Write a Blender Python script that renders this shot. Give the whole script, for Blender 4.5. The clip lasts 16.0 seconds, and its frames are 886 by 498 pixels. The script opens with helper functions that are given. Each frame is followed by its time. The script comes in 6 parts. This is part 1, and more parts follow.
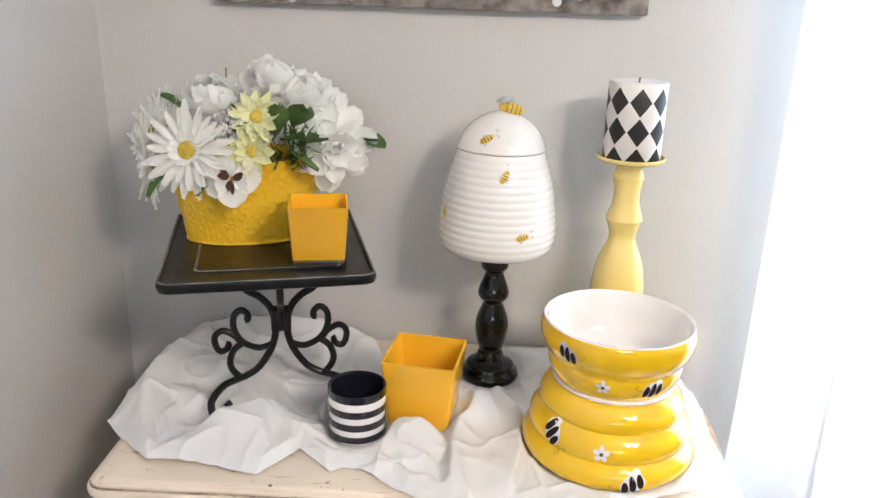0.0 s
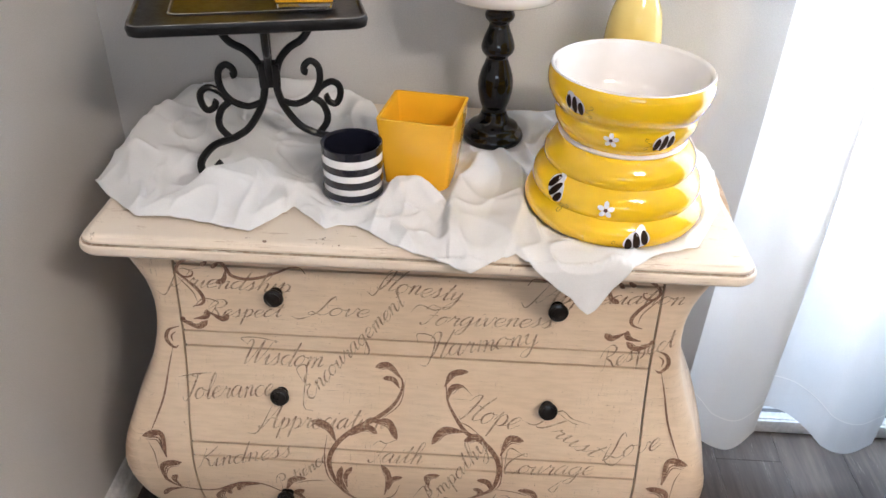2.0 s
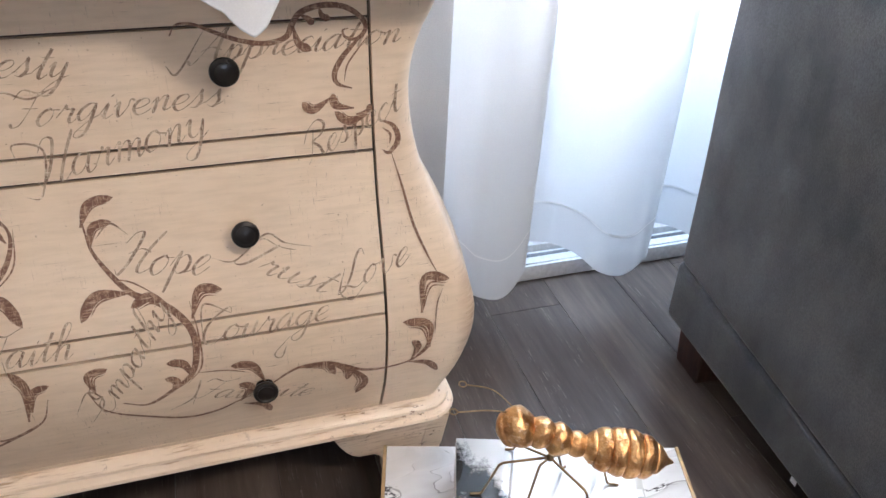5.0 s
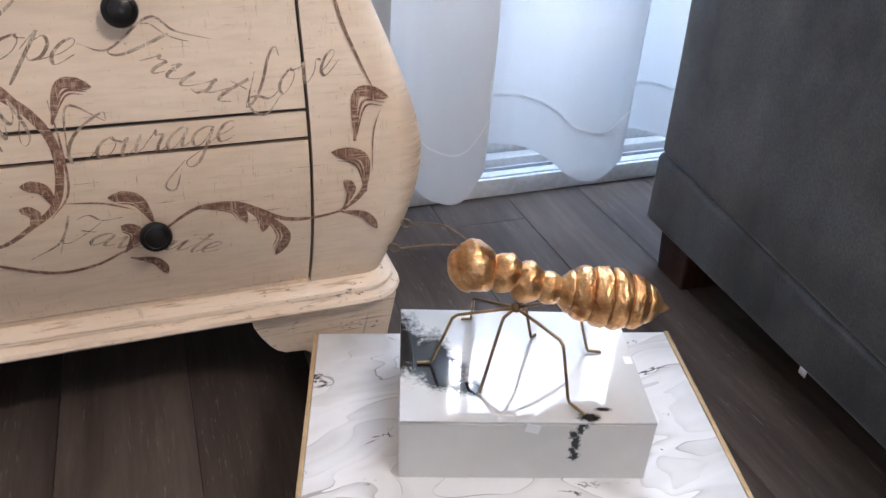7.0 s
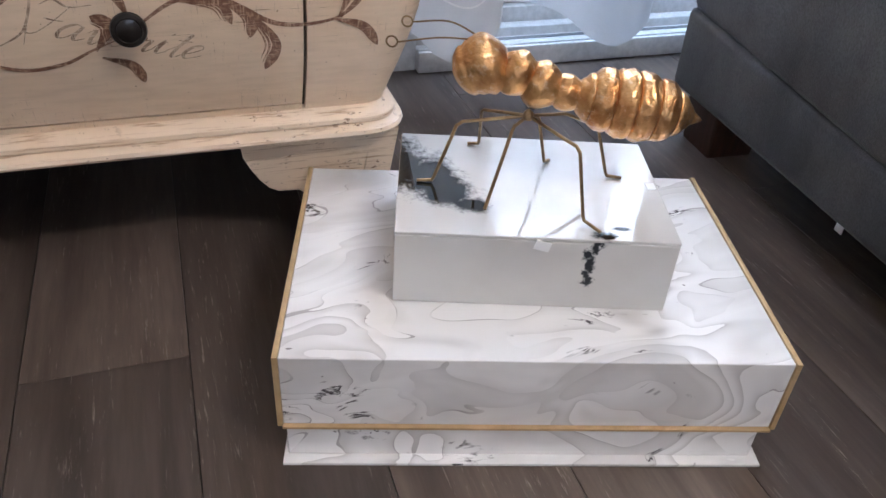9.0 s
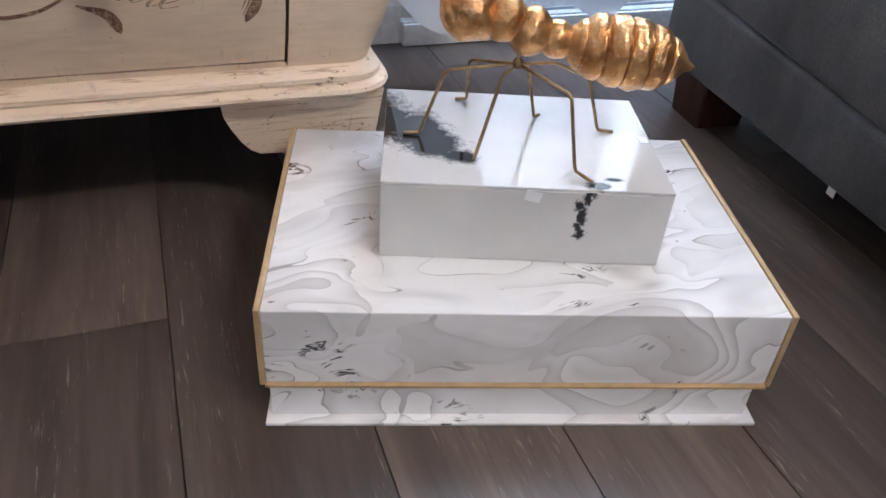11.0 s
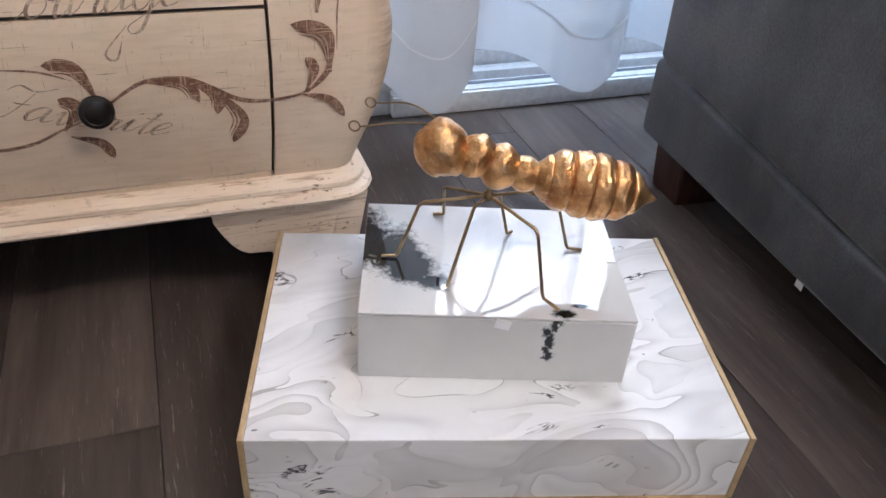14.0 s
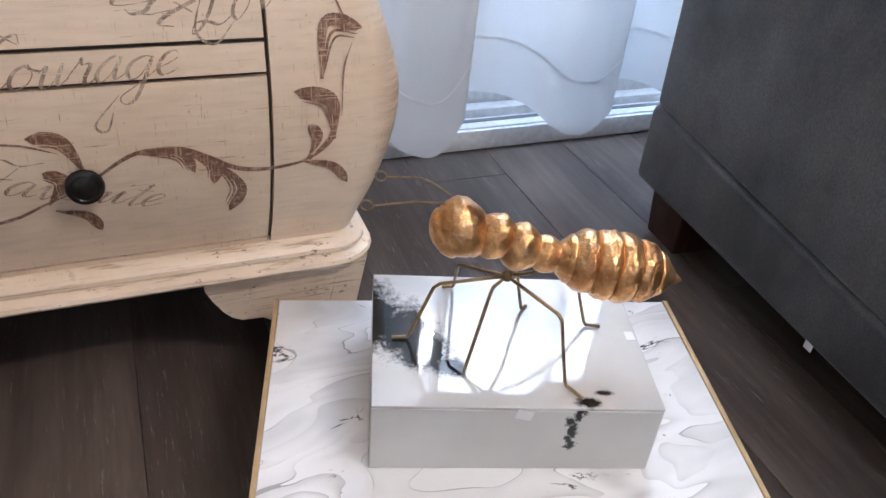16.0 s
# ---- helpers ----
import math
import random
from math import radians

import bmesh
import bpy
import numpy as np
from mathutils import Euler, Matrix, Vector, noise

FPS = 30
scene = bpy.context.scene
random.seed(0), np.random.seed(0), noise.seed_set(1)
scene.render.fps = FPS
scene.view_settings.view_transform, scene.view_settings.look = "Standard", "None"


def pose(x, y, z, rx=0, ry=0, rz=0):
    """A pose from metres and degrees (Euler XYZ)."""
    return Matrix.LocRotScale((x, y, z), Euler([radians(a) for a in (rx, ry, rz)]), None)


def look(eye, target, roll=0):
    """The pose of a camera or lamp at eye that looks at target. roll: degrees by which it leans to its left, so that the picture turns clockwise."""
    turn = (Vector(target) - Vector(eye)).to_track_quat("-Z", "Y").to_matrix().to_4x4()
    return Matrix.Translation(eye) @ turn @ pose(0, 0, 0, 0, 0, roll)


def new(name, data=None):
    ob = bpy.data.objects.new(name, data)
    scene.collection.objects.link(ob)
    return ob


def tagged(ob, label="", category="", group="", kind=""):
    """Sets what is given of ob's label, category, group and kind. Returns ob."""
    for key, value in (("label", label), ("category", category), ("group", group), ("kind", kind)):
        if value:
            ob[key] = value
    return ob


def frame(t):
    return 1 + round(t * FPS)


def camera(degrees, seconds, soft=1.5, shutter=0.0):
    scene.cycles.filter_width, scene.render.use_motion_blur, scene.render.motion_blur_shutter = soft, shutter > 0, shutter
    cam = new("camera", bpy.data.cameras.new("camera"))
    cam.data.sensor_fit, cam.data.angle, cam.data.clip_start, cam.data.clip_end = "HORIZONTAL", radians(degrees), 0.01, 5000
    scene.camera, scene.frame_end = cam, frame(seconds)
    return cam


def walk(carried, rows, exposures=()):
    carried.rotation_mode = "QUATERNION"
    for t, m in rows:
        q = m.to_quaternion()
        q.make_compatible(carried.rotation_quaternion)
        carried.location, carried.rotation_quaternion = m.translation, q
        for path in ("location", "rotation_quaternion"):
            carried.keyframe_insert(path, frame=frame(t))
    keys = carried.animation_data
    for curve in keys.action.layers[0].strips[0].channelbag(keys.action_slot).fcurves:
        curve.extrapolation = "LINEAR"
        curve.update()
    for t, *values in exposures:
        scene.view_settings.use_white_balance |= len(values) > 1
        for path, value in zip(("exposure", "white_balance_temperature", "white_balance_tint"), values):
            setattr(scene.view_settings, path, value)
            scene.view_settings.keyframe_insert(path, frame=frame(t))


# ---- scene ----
cam = camera(59.4, 16.0)
PATH = [
    (0, (0.051, 0.133, 1.42), (-0.001, 2.028, 0.784), 1.9),
    (0.5, (0.042, 0.142, 1.401), (-0.018, 1.988, 0.636), 1.9),
    (1, (0.035, 0.154, 1.387), (-0.03, 1.933, 0.475), 1.8),
    (1.5, (0.042, 0.159, 1.369), (-0.028, 1.89, 0.37), 1.8),
    (2, (0.069, 0.17, 1.339), (0.013, 1.836, 0.233), 1.7),
    (2.5, (0.108, 0.163, 1.308), (0.077, 1.807, 0.169), 1.8),
    (3, (0.135, 0.164, 1.251), (0.134, 1.801, 0.103), 2.0),
    (3.5, (0.141, 0.241, 1.178), (0.317, 1.861, 0.018), 3.1),
    (4, (0.139, 0.297, 1.111), (0.46, 1.878, -0.072), 3.7),
    (4.5, (0.157, 0.319, 1.035), (0.603, 1.876, -0.139), 3.0),
    (4.7, (0.171, 0.31, 0.988), (0.664, 1.879, -0.15), 2.5),
    (6.8, (0.23, 0.339, 0.663), (0.847, 1.932, -0.377), 2.8),
    (7, (0.233, 0.338, 0.643), (0.861, 1.928, -0.396), 3.2),
    (7.5, (0.246, 0.334, 0.606), (0.857, 1.914, -0.458), 3.5),
    (8, (0.255, 0.331, 0.574), (0.836, 1.889, -0.538), 3.7),
    (8.5, (0.254, 0.335, 0.545), (0.826, 1.881, -0.589), 3.9),
    (9, (0.25, 0.331, 0.511), (0.818, 1.849, -0.662), 4.0),
    (9.5, (0.252, 0.324, 0.489), (0.826, 1.82, -0.708), 4.1),
    (12, (0.246, 0.334, 0.469), (0.863, 1.839, -0.695), 4.8),
    (12.5, (0.247, 0.347, 0.503), (0.861, 1.85, -0.664), 4.6),
    (13, (0.256, 0.358, 0.533), (0.864, 1.871, -0.626), 4.4),
    (13.5, (0.264, 0.36, 0.549), (0.871, 1.873, -0.61), 4.2),
    (14, (0.273, 0.346, 0.568), (0.875, 1.865, -0.586), 4.2),
    (14.5, (0.271, 0.327, 0.579), (0.856, 1.851, -0.576), 4.2),
    (15, (0.272, 0.33, 0.587), (0.857, 1.857, -0.564), 4.4),
    (15.5, (0.266, 0.372, 0.587), (0.887, 1.891, -0.556), 5.0),
    (16, (0.254, 0.421, 0.593), (0.945, 1.921, -0.536), 5.8),
]
walk(cam, [(t, look(eye, target, roll)) for t, eye, target, roll in PATH],
     [(0.0, 2.50, 6380, 11), (1.0, 2.46, 6430, 13), (3.0, 2.39, 6340, 12), (4.5, 2.46, 6150, 12.5), (7.0, 2.29, 5900, 14), (16.0, 2.29, 5900, 14)])

# ---------------------------------------------------------------- world and light
SUN_ELEV, SUN_AZ = 40.0, 18.0          # the sun shines on the curtain through the patio door
world = bpy.data.worlds.new("sky_world")
scene.world = world
world.use_nodes = True
wn, wl = world.node_tree.nodes, world.node_tree.links
sky = wn.new("ShaderNodeTexSky")
sky.sky_type = 'NISHITA'
sky.sun_disc = False
sky.sun_elevation = radians(SUN_ELEV)
sky.sun_rotation = radians(SUN_AZ)
wl.new(sky.outputs[0], wn["Background"].inputs[0])
wn["Background"].inputs[1].default_value = 0.12


def lamp(name, kind, m, energy, color=(1, 1, 1), size=None, angle=None):
    data = bpy.data.lights.new(name, kind)
    data.energy, data.color = energy, color
    if size:
        data.shape, data.size, data.size_y = 'RECTANGLE', size[0], size[1]
    if angle:
        data.angle = radians(angle)
    ob = new(name, data)
    ob.matrix_world = m
    return tagged(ob, kind="structure")


sd = Vector((math.sin(radians(SUN_AZ)) * math.cos(radians(SUN_ELEV)), math.cos(radians(SUN_AZ)) * math.cos(radians(SUN_ELEV)), math.sin(radians(SUN_ELEV))))
lamp("sun", 'SUN', look(sd * 20, (0, 0, 0)), 1.8, (1, 0.98, 0.96), angle=11)
lamp("patio_door_daylight", 'AREA', look((1.50, 1.74, 1.50), (1.50, 0.0, 0.90)), 11.0, (0.54, 0.76, 1.0), (1.6, 1.1))
# Soft front fill, added at the rear wall where no source is in view.
lamp("rear_fill_light", 'AREA', look((0.5, -4.22, 2.01), (0.3, 1.0, 0.7)), 1.9, (0.97, 0.98, 1.0), (1.9, 0.52))
for bx in (1.00, 1.35):
    lamp("ceiling_bulb", 'POINT', pose(bx, -0.55, 2.26), 8.6, (1.0, 0.89, 0.77)).data.shadow_soft_size = 0.11

# ---------------------------------------------------------------- materials


def nodes(name):
    m = bpy.data.materials.new(name)
    m.use_nodes = True
    return m, m.node_tree.nodes, m.node_tree.links, m.node_tree.nodes["Principled BSDF"]


def coords(n, l, stretch=(1, 1, 1), rot=(0, 0, 0)):
    tc, mp = n.new("ShaderNodeTexCoord"), n.new("ShaderNodeMapping")
    mp.inputs["Scale"].default_value = stretch
    mp.inputs["Rotation"].default_value = rot
    l.new(tc.outputs["Object"], mp.inputs[0])
    return mp.outputs[0]


def fuzz(n, l, vec, scale, detail=4.0, rough=0.55, dist=0.0):
    t = n.new("ShaderNodeTexNoise")
    t.inputs["Scale"].default_value, t.inputs["Detail"].default_value = scale, detail
    t.inputs["Roughness"].default_value, t.inputs["Distortion"].default_value = rough, dist
    l.new(vec, t.inputs["Vector"])
    return t.outputs["Fac"]


def ramp(n, l, fac, a, b, lo=0.35, hi=0.65):
    r = n.new("ShaderNodeValToRGB")
    r.color_ramp.elements[0].position, r.color_ramp.elements[1].position = lo, hi
    r.color_ramp.elements[0].color, r.color_ramp.elements[1].color = (*a, 1), (*b, 1)
    l.new(fac, r.inputs[0])
    return r.outputs[0]


def mixc(n, l, fac, a, b, mode='MIX'):
    x = n.new("ShaderNodeMix")
    x.data_type, x.blend_type = 'RGBA', mode
    for sock, v in ((0, fac), (6, a), (7, b)):
        if isinstance(v, (int, float)):
            x.inputs[sock].default_value = v
        elif isinstance(v, tuple):
            x.inputs[sock].default_value = (*v, 1)
        else:
            l.new(v, x.inputs[sock])
    return x.outputs[2]


def math2(n, l, op, a, b=0.0):
    x = n.new("ShaderNodeMath")
    x.operation = op
    for i, v in enumerate((a, b)):
        if isinstance(v, (int, float)):
            x.inputs[i].default_value = v
        else:
            l.new(v, x.inputs[i])
    return x.outputs[0]


def relief(n, l, p, height, strength, dist=0.001):
    b = n.new("ShaderNodeBump")
    b.inputs["Strength"].default_value, b.inputs["Distance"].default_value = strength, dist
    l.new(height, b.inputs["Height"])
    l.new(b.outputs[0], p.inputs["Normal"])


def stuff_mat(name, c, c2, scale=8, fine=90, rough=0.5, rvar=0.12, metal=0.0, bump=0.15, bscale=120, coat=0.0, stretch=(1, 1, 1), trans=0.0, sheen=0.0, sub=0.0, even=0.9, spec=0.5):
    """Two tones at two scales, uneven gloss and fine relief."""
    m, n, l, p = nodes(name)
    v = coords(n, l, stretch)
    broad = ramp(n, l, fuzz(n, l, v, scale), c, c2)
    grain = ramp(n, l, fuzz(n, l, v, fine, 3), (even, even, even), (1.6 - 0.6 * even, 1.6 - 0.6 * even, 1.6 - 0.6 * even))
    l.new(mixc(n, l, 1.0, broad, grain, 'MULTIPLY'), p.inputs["Base Color"])
    r = n.new("ShaderNodeMapRange")
    r.inputs[3].default_value, r.inputs[4].default_value = max(rough - rvar, 0.02), min(rough + rvar, 1)
    l.new(fuzz(n, l, v, scale * 3), r.inputs[0])
    l.new(r.outputs[0], p.inputs["Roughness"])
    p.inputs["Metallic"].default_value = metal
    p.inputs["Specular IOR Level"].default_value = spec
    p.inputs["Coat Weight"].default_value = coat
    p.inputs["Coat Roughness"].default_value = 0.03
    p.inputs["Transmission Weight"].default_value = trans
    p.inputs["Sheen Weight"].default_value = sheen
    p.inputs["Subsurface Weight"].default_value = sub
    p.inputs["Subsurface Radius"].default_value = (0.01, 0.008, 0.005)
    if bump:
        relief(n, l, p, fuzz(n, l, v, bscale, 3), bump)
    return m


def chest_paint():
    m, n, l, p = nodes("cream_distressed_paint")
    v = coords(n, l)
    vs = coords(n, l, (1, 1, 7))
    vx = coords(n, l, (0.7, 0.7, 32))
    vz = coords(n, l, (40, 1, 1.6))
    base = ramp(n, l, fuzz(n, l, v, 5, 5), (0.75, 0.580, 0.415), (0.835, 0.672, 0.505), 0.3, 0.7)
    streak = ramp(n, l, fuzz(n, l, vs, 26, 4), (0.93, 0.92, 0.90), (1.02, 1.02, 1.02), 0.3, 0.6)
    col = mixc(n, l, 1.0, base, streak, 'MULTIPLY')
    # short brown rubs along and across the grain, in patches
    patch = ramp(n, l, fuzz(n, l, v, 9, 3), (0, 0, 0), (1, 1, 1), 0.42, 0.56)
    for vec, sc, lo, hi in ((vx, 30, 0.625, 0.68), (vz, 24, 0.625, 0.68)):
        rub = ramp(n, l, fuzz(n, l, vec, sc, 6, 0.72), (0, 0, 0), (1, 1, 1), lo, hi)
        col = mixc(n, l, math2(n, l, 'MULTIPLY', rub, patch), col, (0.23, 0.125, 0.065))
    speck = ramp(n, l, fuzz(n, l, v, 240, 2), (0, 0, 0), (0.7, 0.7, 0.7), 0.72, 0.76)
    col = mixc(n, l, speck, col, (0.30, 0.18, 0.10))
    # the outer bends are rubbed browner
    sep = n.new("ShaderNodeSeparateXYZ")
    l.new(v, sep.inputs[0])
    bend = n.new("ShaderNodeMapRange")
    bend.inputs[1].default_value, bend.inputs[2].default_value = 0.450, 0.486
    l.new(math2(n, l, 'ABSOLUTE', sep.outputs[0]), bend.inputs[0])
    worn = ramp(n, l, fuzz(n, l, vs, 16, 5, 0.7), (0, 0, 0), (0.95, 0.95, 0.95), 0.33, 0.56)
    col = mixc(n, l, math2(n, l, 'MULTIPLY', bend.outputs[0], worn), col, (0.30, 0.155, 0.075))
    l.new(col, p.inputs["Base Color"])
    p.inputs["Roughness"].default_value = 0.42
    p.inputs["Coat Weight"].default_value = 0.12
    p.inputs["Coat Roughness"].default_value = 0.25
    relief(n, l, p, fuzz(n, l, vs, 60, 4), 0.12)
    return m


def rim_paint(name, pale, deep, wear):
    """Cream paint on mouldings, rubbed through in streaks along the edge; wear from 0 to 1."""
    m, n, l, p = nodes(name)
    v, vx = coords(n, l), coords(n, l, (0.8, 3, 22))
    base = ramp(n, l, fuzz(n, l, v, 6, 5), deep, pale, 0.3, 0.7)
    line = ramp(n, l, fuzz(n, l, vx, 18, 5, 0.7), (0, 0, 0), (0.85, 0.85, 0.85), 0.60 - 0.055 * wear, 0.72 - 0.05 * wear)
    chip = ramp(n, l, fuzz(n, l, coords(n, l, (1, 1, 2)), 70, 5, 0.7), (0, 0, 0), (0.9, 0.9, 0.9), 0.635 - 0.025 * wear, 0.67 - 0.02 * wear)
    spots = ramp(n, l, fuzz(n, l, v, 9, 2), (0, 0, 0), (1, 1, 1), 0.54 - 0.07 * wear, 0.66 - 0.06 * wear)
    col = mixc(n, l, line, base, (0.40, 0.235, 0.13))
    col = mixc(n, l, math2(n, l, 'MULTIPLY', chip, spots), col, (0.20, 0.10, 0.05))
    l.new(col, p.inputs["Base Color"])
    p.inputs["Roughness"].default_value = 0.38
    p.inputs["Coat Weight"].default_value = 0.15
    relief(n, l, p, fuzz(n, l, vx, 40, 4), 0.15)
    return m


def ink_paint(name, c, c2, lo=0.36, hi=0.56, scale=120):
    m, n, l, p = nodes(name)
    v = coords(n, l)
    col = ramp(n, l, fuzz(n, l, v, scale, 4), c, c2, lo, hi)
    # pale scratches where the drawer's grain shows through
    for st in ((2.5, 1, 44), (44, 1, 2.5)):
        sc = ramp(n, l, fuzz(n, l, coords(n, l, st), 22, 4), (0, 0, 0), (0.8, 0.8, 0.8), 0.575, 0.64)
        col = mixc(n, l, sc, col, (c[0] * 1.45, c[1] * 1.65, c[2] * 1.8))
    l.new(col, p.inputs["Base Color"])
    p.inputs["Roughness"].default_value = 0.5
    return m


def warped(n, l, vec, scale, amount):
    t, add = n.new("ShaderNodeTexNoise"), n.new("ShaderNodeVectorMath")
    t.inputs["Scale"].default_value, t.inputs["Detail"].default_value = scale, 1.5
    l.new(vec, t.inputs["Vector"])
    add.operation = 'MULTIPLY_ADD'
    add.inputs[1].default_value = (amount, amount, amount)
    l.new(t.outputs["Color"], add.inputs[0])
    l.new(vec, add.inputs[2])
    return add.outputs[0]


def marble(name, vein_scale, grey, rough, coat):
    """Poured-ink marbling: soft grey swirls drawn out one way, fine outlines and torn black wisps."""
    m, n, l, p = nodes(name)
    v = coords(n, l, (0.62, 1.25, 1.0), (0.2, 0.3, 0.5))
    big = warped(n, l, v, 8.0, 0.20)
    fine = warped(n, l, big, 17.0, 0.045)
    flow = fuzz(n, l, fine, vein_scale, 2.0, 0.45, 0.5)
    saw = math2(n, l, 'FRACT', math2(n, l, 'MULTIPLY', flow, 9.0))
    band = math2(n, l, 'POWER', saw, 2.4)
    amount = ramp(n, l, fuzz(n, l, big, 9, 3), (0.10, 0.10, 0.10), (1, 1, 1), 0.40, 0.60)
    cloud = ramp(n, l, fuzz(n, l, fine, 8, 3), (0.70, 0.685, 0.675), (0.89, 0.88, 0.875), 0.36, 0.52)
    col = mixc(n, l, math2(n, l, 'MULTIPLY', band, amount), cloud, grey)
    # fine outlines along some of the swirls
    line = math2(n, l, 'GREATER_THAN', saw, 0.958)
    where = ramp(n, l, fuzz(n, l, v, 15, 2), (0, 0, 0), (0.6, 0.6, 0.6), 0.50, 0.62)
    col = mixc(n, l, math2(n, l, 'MULTIPLY', line, where), col, (0.22, 0.205, 0.20))
    # torn black wisps
    dark = fuzz(n, l, fine, 13, 5, 0.62, 1.2)
    thin = ramp(n, l, math2(n, l, 'ABSOLUTE', math2(n, l, 'SUBTRACT', dark, 0.49)), (1, 1, 1), (0, 0, 0), 0.006, 0.020)
    torn = ramp(n, l, fuzz(n, l, v, 19, 4, 0.6), (0, 0, 0), (1, 1, 1), 0.585, 0.63)
    col = mixc(n, l, math2(n, l, 'MULTIPLY', thin, torn), col, (0.07, 0.06, 0.065))
    # scattered ink specks
    speck = ramp(n, l, fuzz(n, l, v, 95, 2), (0, 0, 0), (0.8, 0.8, 0.8), 0.755, 0.78)
    col = mixc(n, l, speck, col, (0.16, 0.14, 0.14))
    l.new(col, p.inputs["Base Color"])
    p.inputs["Roughness"].default_value = rough
    p.inputs["Coat Weight"].default_value = coat
    p.inputs["Coat Roughness"].default_value = 0.03
    p.inputs["Coat IOR"].default_value = 1.85
    return m


def ink_box(name, spots, rough, coat, spec=0.5, jags=(36, 1.5)):
    """Grey-white lacquer with smoky black ink stains at the given places (x, y, z, radius)."""
    m, n, l, p = nodes(name)
    tc = n.new("ShaderNodeTexCoord")
    base = ramp(n, l, fuzz(n, l, tc.outputs["Object"], 9, 3), (0.60, 0.59, 0.57), (0.68, 0.67, 0.65))
    col, stain = base, None
    feather = fuzz(n, l, tc.outputs["Object"], 190, 8, 0.75)
    jag = fuzz(n, l, tc.outputs["Object"], jags[0], 10, 0.66, 0.4)
    for x, y, z, r, sx, sy, sz in spots:
        mp = n.new("ShaderNodeMapping")
        mp.vector_type = 'TEXTURE'
        mp.inputs["Location"].default_value = (x, y, z)
        mp.inputs["Rotation"].default_value = (0, 0, radians(-17.5))
        mp.inputs["Scale"].default_value = (sx, sy, sz)
        l.new(tc.outputs["Object"], mp.inputs[0])
        ln = n.new("ShaderNodeVectorMath")
        ln.operation = 'LENGTH'
        l.new(mp.outputs[0], ln.inputs[0])
        d = math2(n, l, 'ADD', ln.outputs["Value"], math2(n, l, 'MULTIPLY', math2(n, l, 'SUBTRACT', jag, 0.5), jags[1]))
        d = math2(n, l, 'ADD', d, math2(n, l, 'MULTIPLY', math2(n, l, 'SUBTRACT', feather, 0.5), 1.0))
        mask = ramp(n, l, d, (1, 1, 1), (0, 0, 0), 0.55, 1.35)
        stain = mask if stain is None else math2(n, l, 'MAXIMUM', stain, mask)
    col = mixc(n, l, stain, col, (0.008, 0.012, 0.016))
    l.new(col, p.inputs["Base Color"])
    p.inputs["Roughness"].default_value = rough
    p.inputs["Specular IOR Level"].default_value = spec
    # the ink dries duller than the lacquer
    l.new(math2(n, l, 'MULTIPLY', math2(n, l, 'SUBTRACT', 1.25, stain), coat * 0.8), p.inputs["Coat Weight"])
    p.inputs["Coat Roughness"].default_value = 0.008
    p.inputs["Coat IOR"].default_value = 1.85 if coat > 0.5 else 1.5
    return m


def gold_leaf():
    """Crinkled gold leaf under a thin varnish: bright folds, brown hollows."""
    m, n, l, p = nodes("gold_leaf")
    v = coords(n, l)
    broad = ramp(n, l, fuzz(n, l, v, 42, 4), (0.43, 0.175, 0.050), (0.80, 0.47, 0.20), 0.32, 0.60)
    pale = ramp(n, l, fuzz(n, l, v, 150, 4, 0.65), (0, 0, 0), (0.5, 0.5, 0.5), 0.56, 0.70)
    l.new(mixc(n, l, pale, broad, (0.95, 0.78, 0.54)), p.inputs["Base Color"])
    p.inputs["Metallic"].default_value = 0.88
    p.inputs["Roughness"].default_value = 0.31
    p.inputs["Coat Weight"].default_value = 0.25
    p.inputs["Coat Roughness"].default_value = 0.08
    ridge = math2(n, l, 'ABSOLUTE', math2(n, l, 'SUBTRACT', fuzz(n, l, v, 80, 3, 0.5), 0.5))
    height = math2(n, l, 'ADD', math2(n, l, 'MULTIPLY', ridge, 2.6), math2(n, l, 'MULTIPLY', fuzz(n, l, v, 300, 3), 0.9))
    relief(n, l, p, height, 0.55, 0.0016)
    return m


def diamonds():
    m, n, l, p = nodes("black_white_harlequin_wax")
    tc, sep = n.new("ShaderNodeTexCoord"), n.new("ShaderNodeSeparateXYZ")
    l.new(tc.outputs["Object"], sep.inputs[0])
    ang = math2(n, l, 'ARCTAN2', math2(n, l, 'SUBTRACT', sep.outputs[0], CANDLE[0]), math2(n, l, 'SUBTRACT', CANDLE[1], sep.outputs[1]))
    u = math2(n, l, 'ABSOLUTE', math2(n, l, 'SUBTRACT', math2(n, l, 'FRACT', math2(n, l, 'ADD', math2(n, l, 'MULTIPLY', ang, 8 / math.tau), 20.57)), 0.5))
    w = math2(n, l, 'ABSOLUTE', math2(n, l, 'SUBTRACT', math2(n, l, 'FRACT', math2(n, l, 'ADD', math2(n, l, 'MULTIPLY', sep.outputs[2], 1 / 0.0466), 0.44)), 0.5))
    black = math2(n, l, 'LESS_THAN', math2(n, l, 'ADD', u, w), 0.475)
    below = math2(n, l, 'LESS_THAN', sep.outputs[2], 1.2862)
    l.new(mixc(n, l, math2(n, l, 'MULTIPLY', black, below), (0.78, 0.76, 0.73), (0.016, 0.015, 0.015)), p.inputs["Base Color"])
    p.inputs["Roughness"].default_value = 0.45
    p.inputs["Subsurface Weight"].default_value = 0.05
    return m


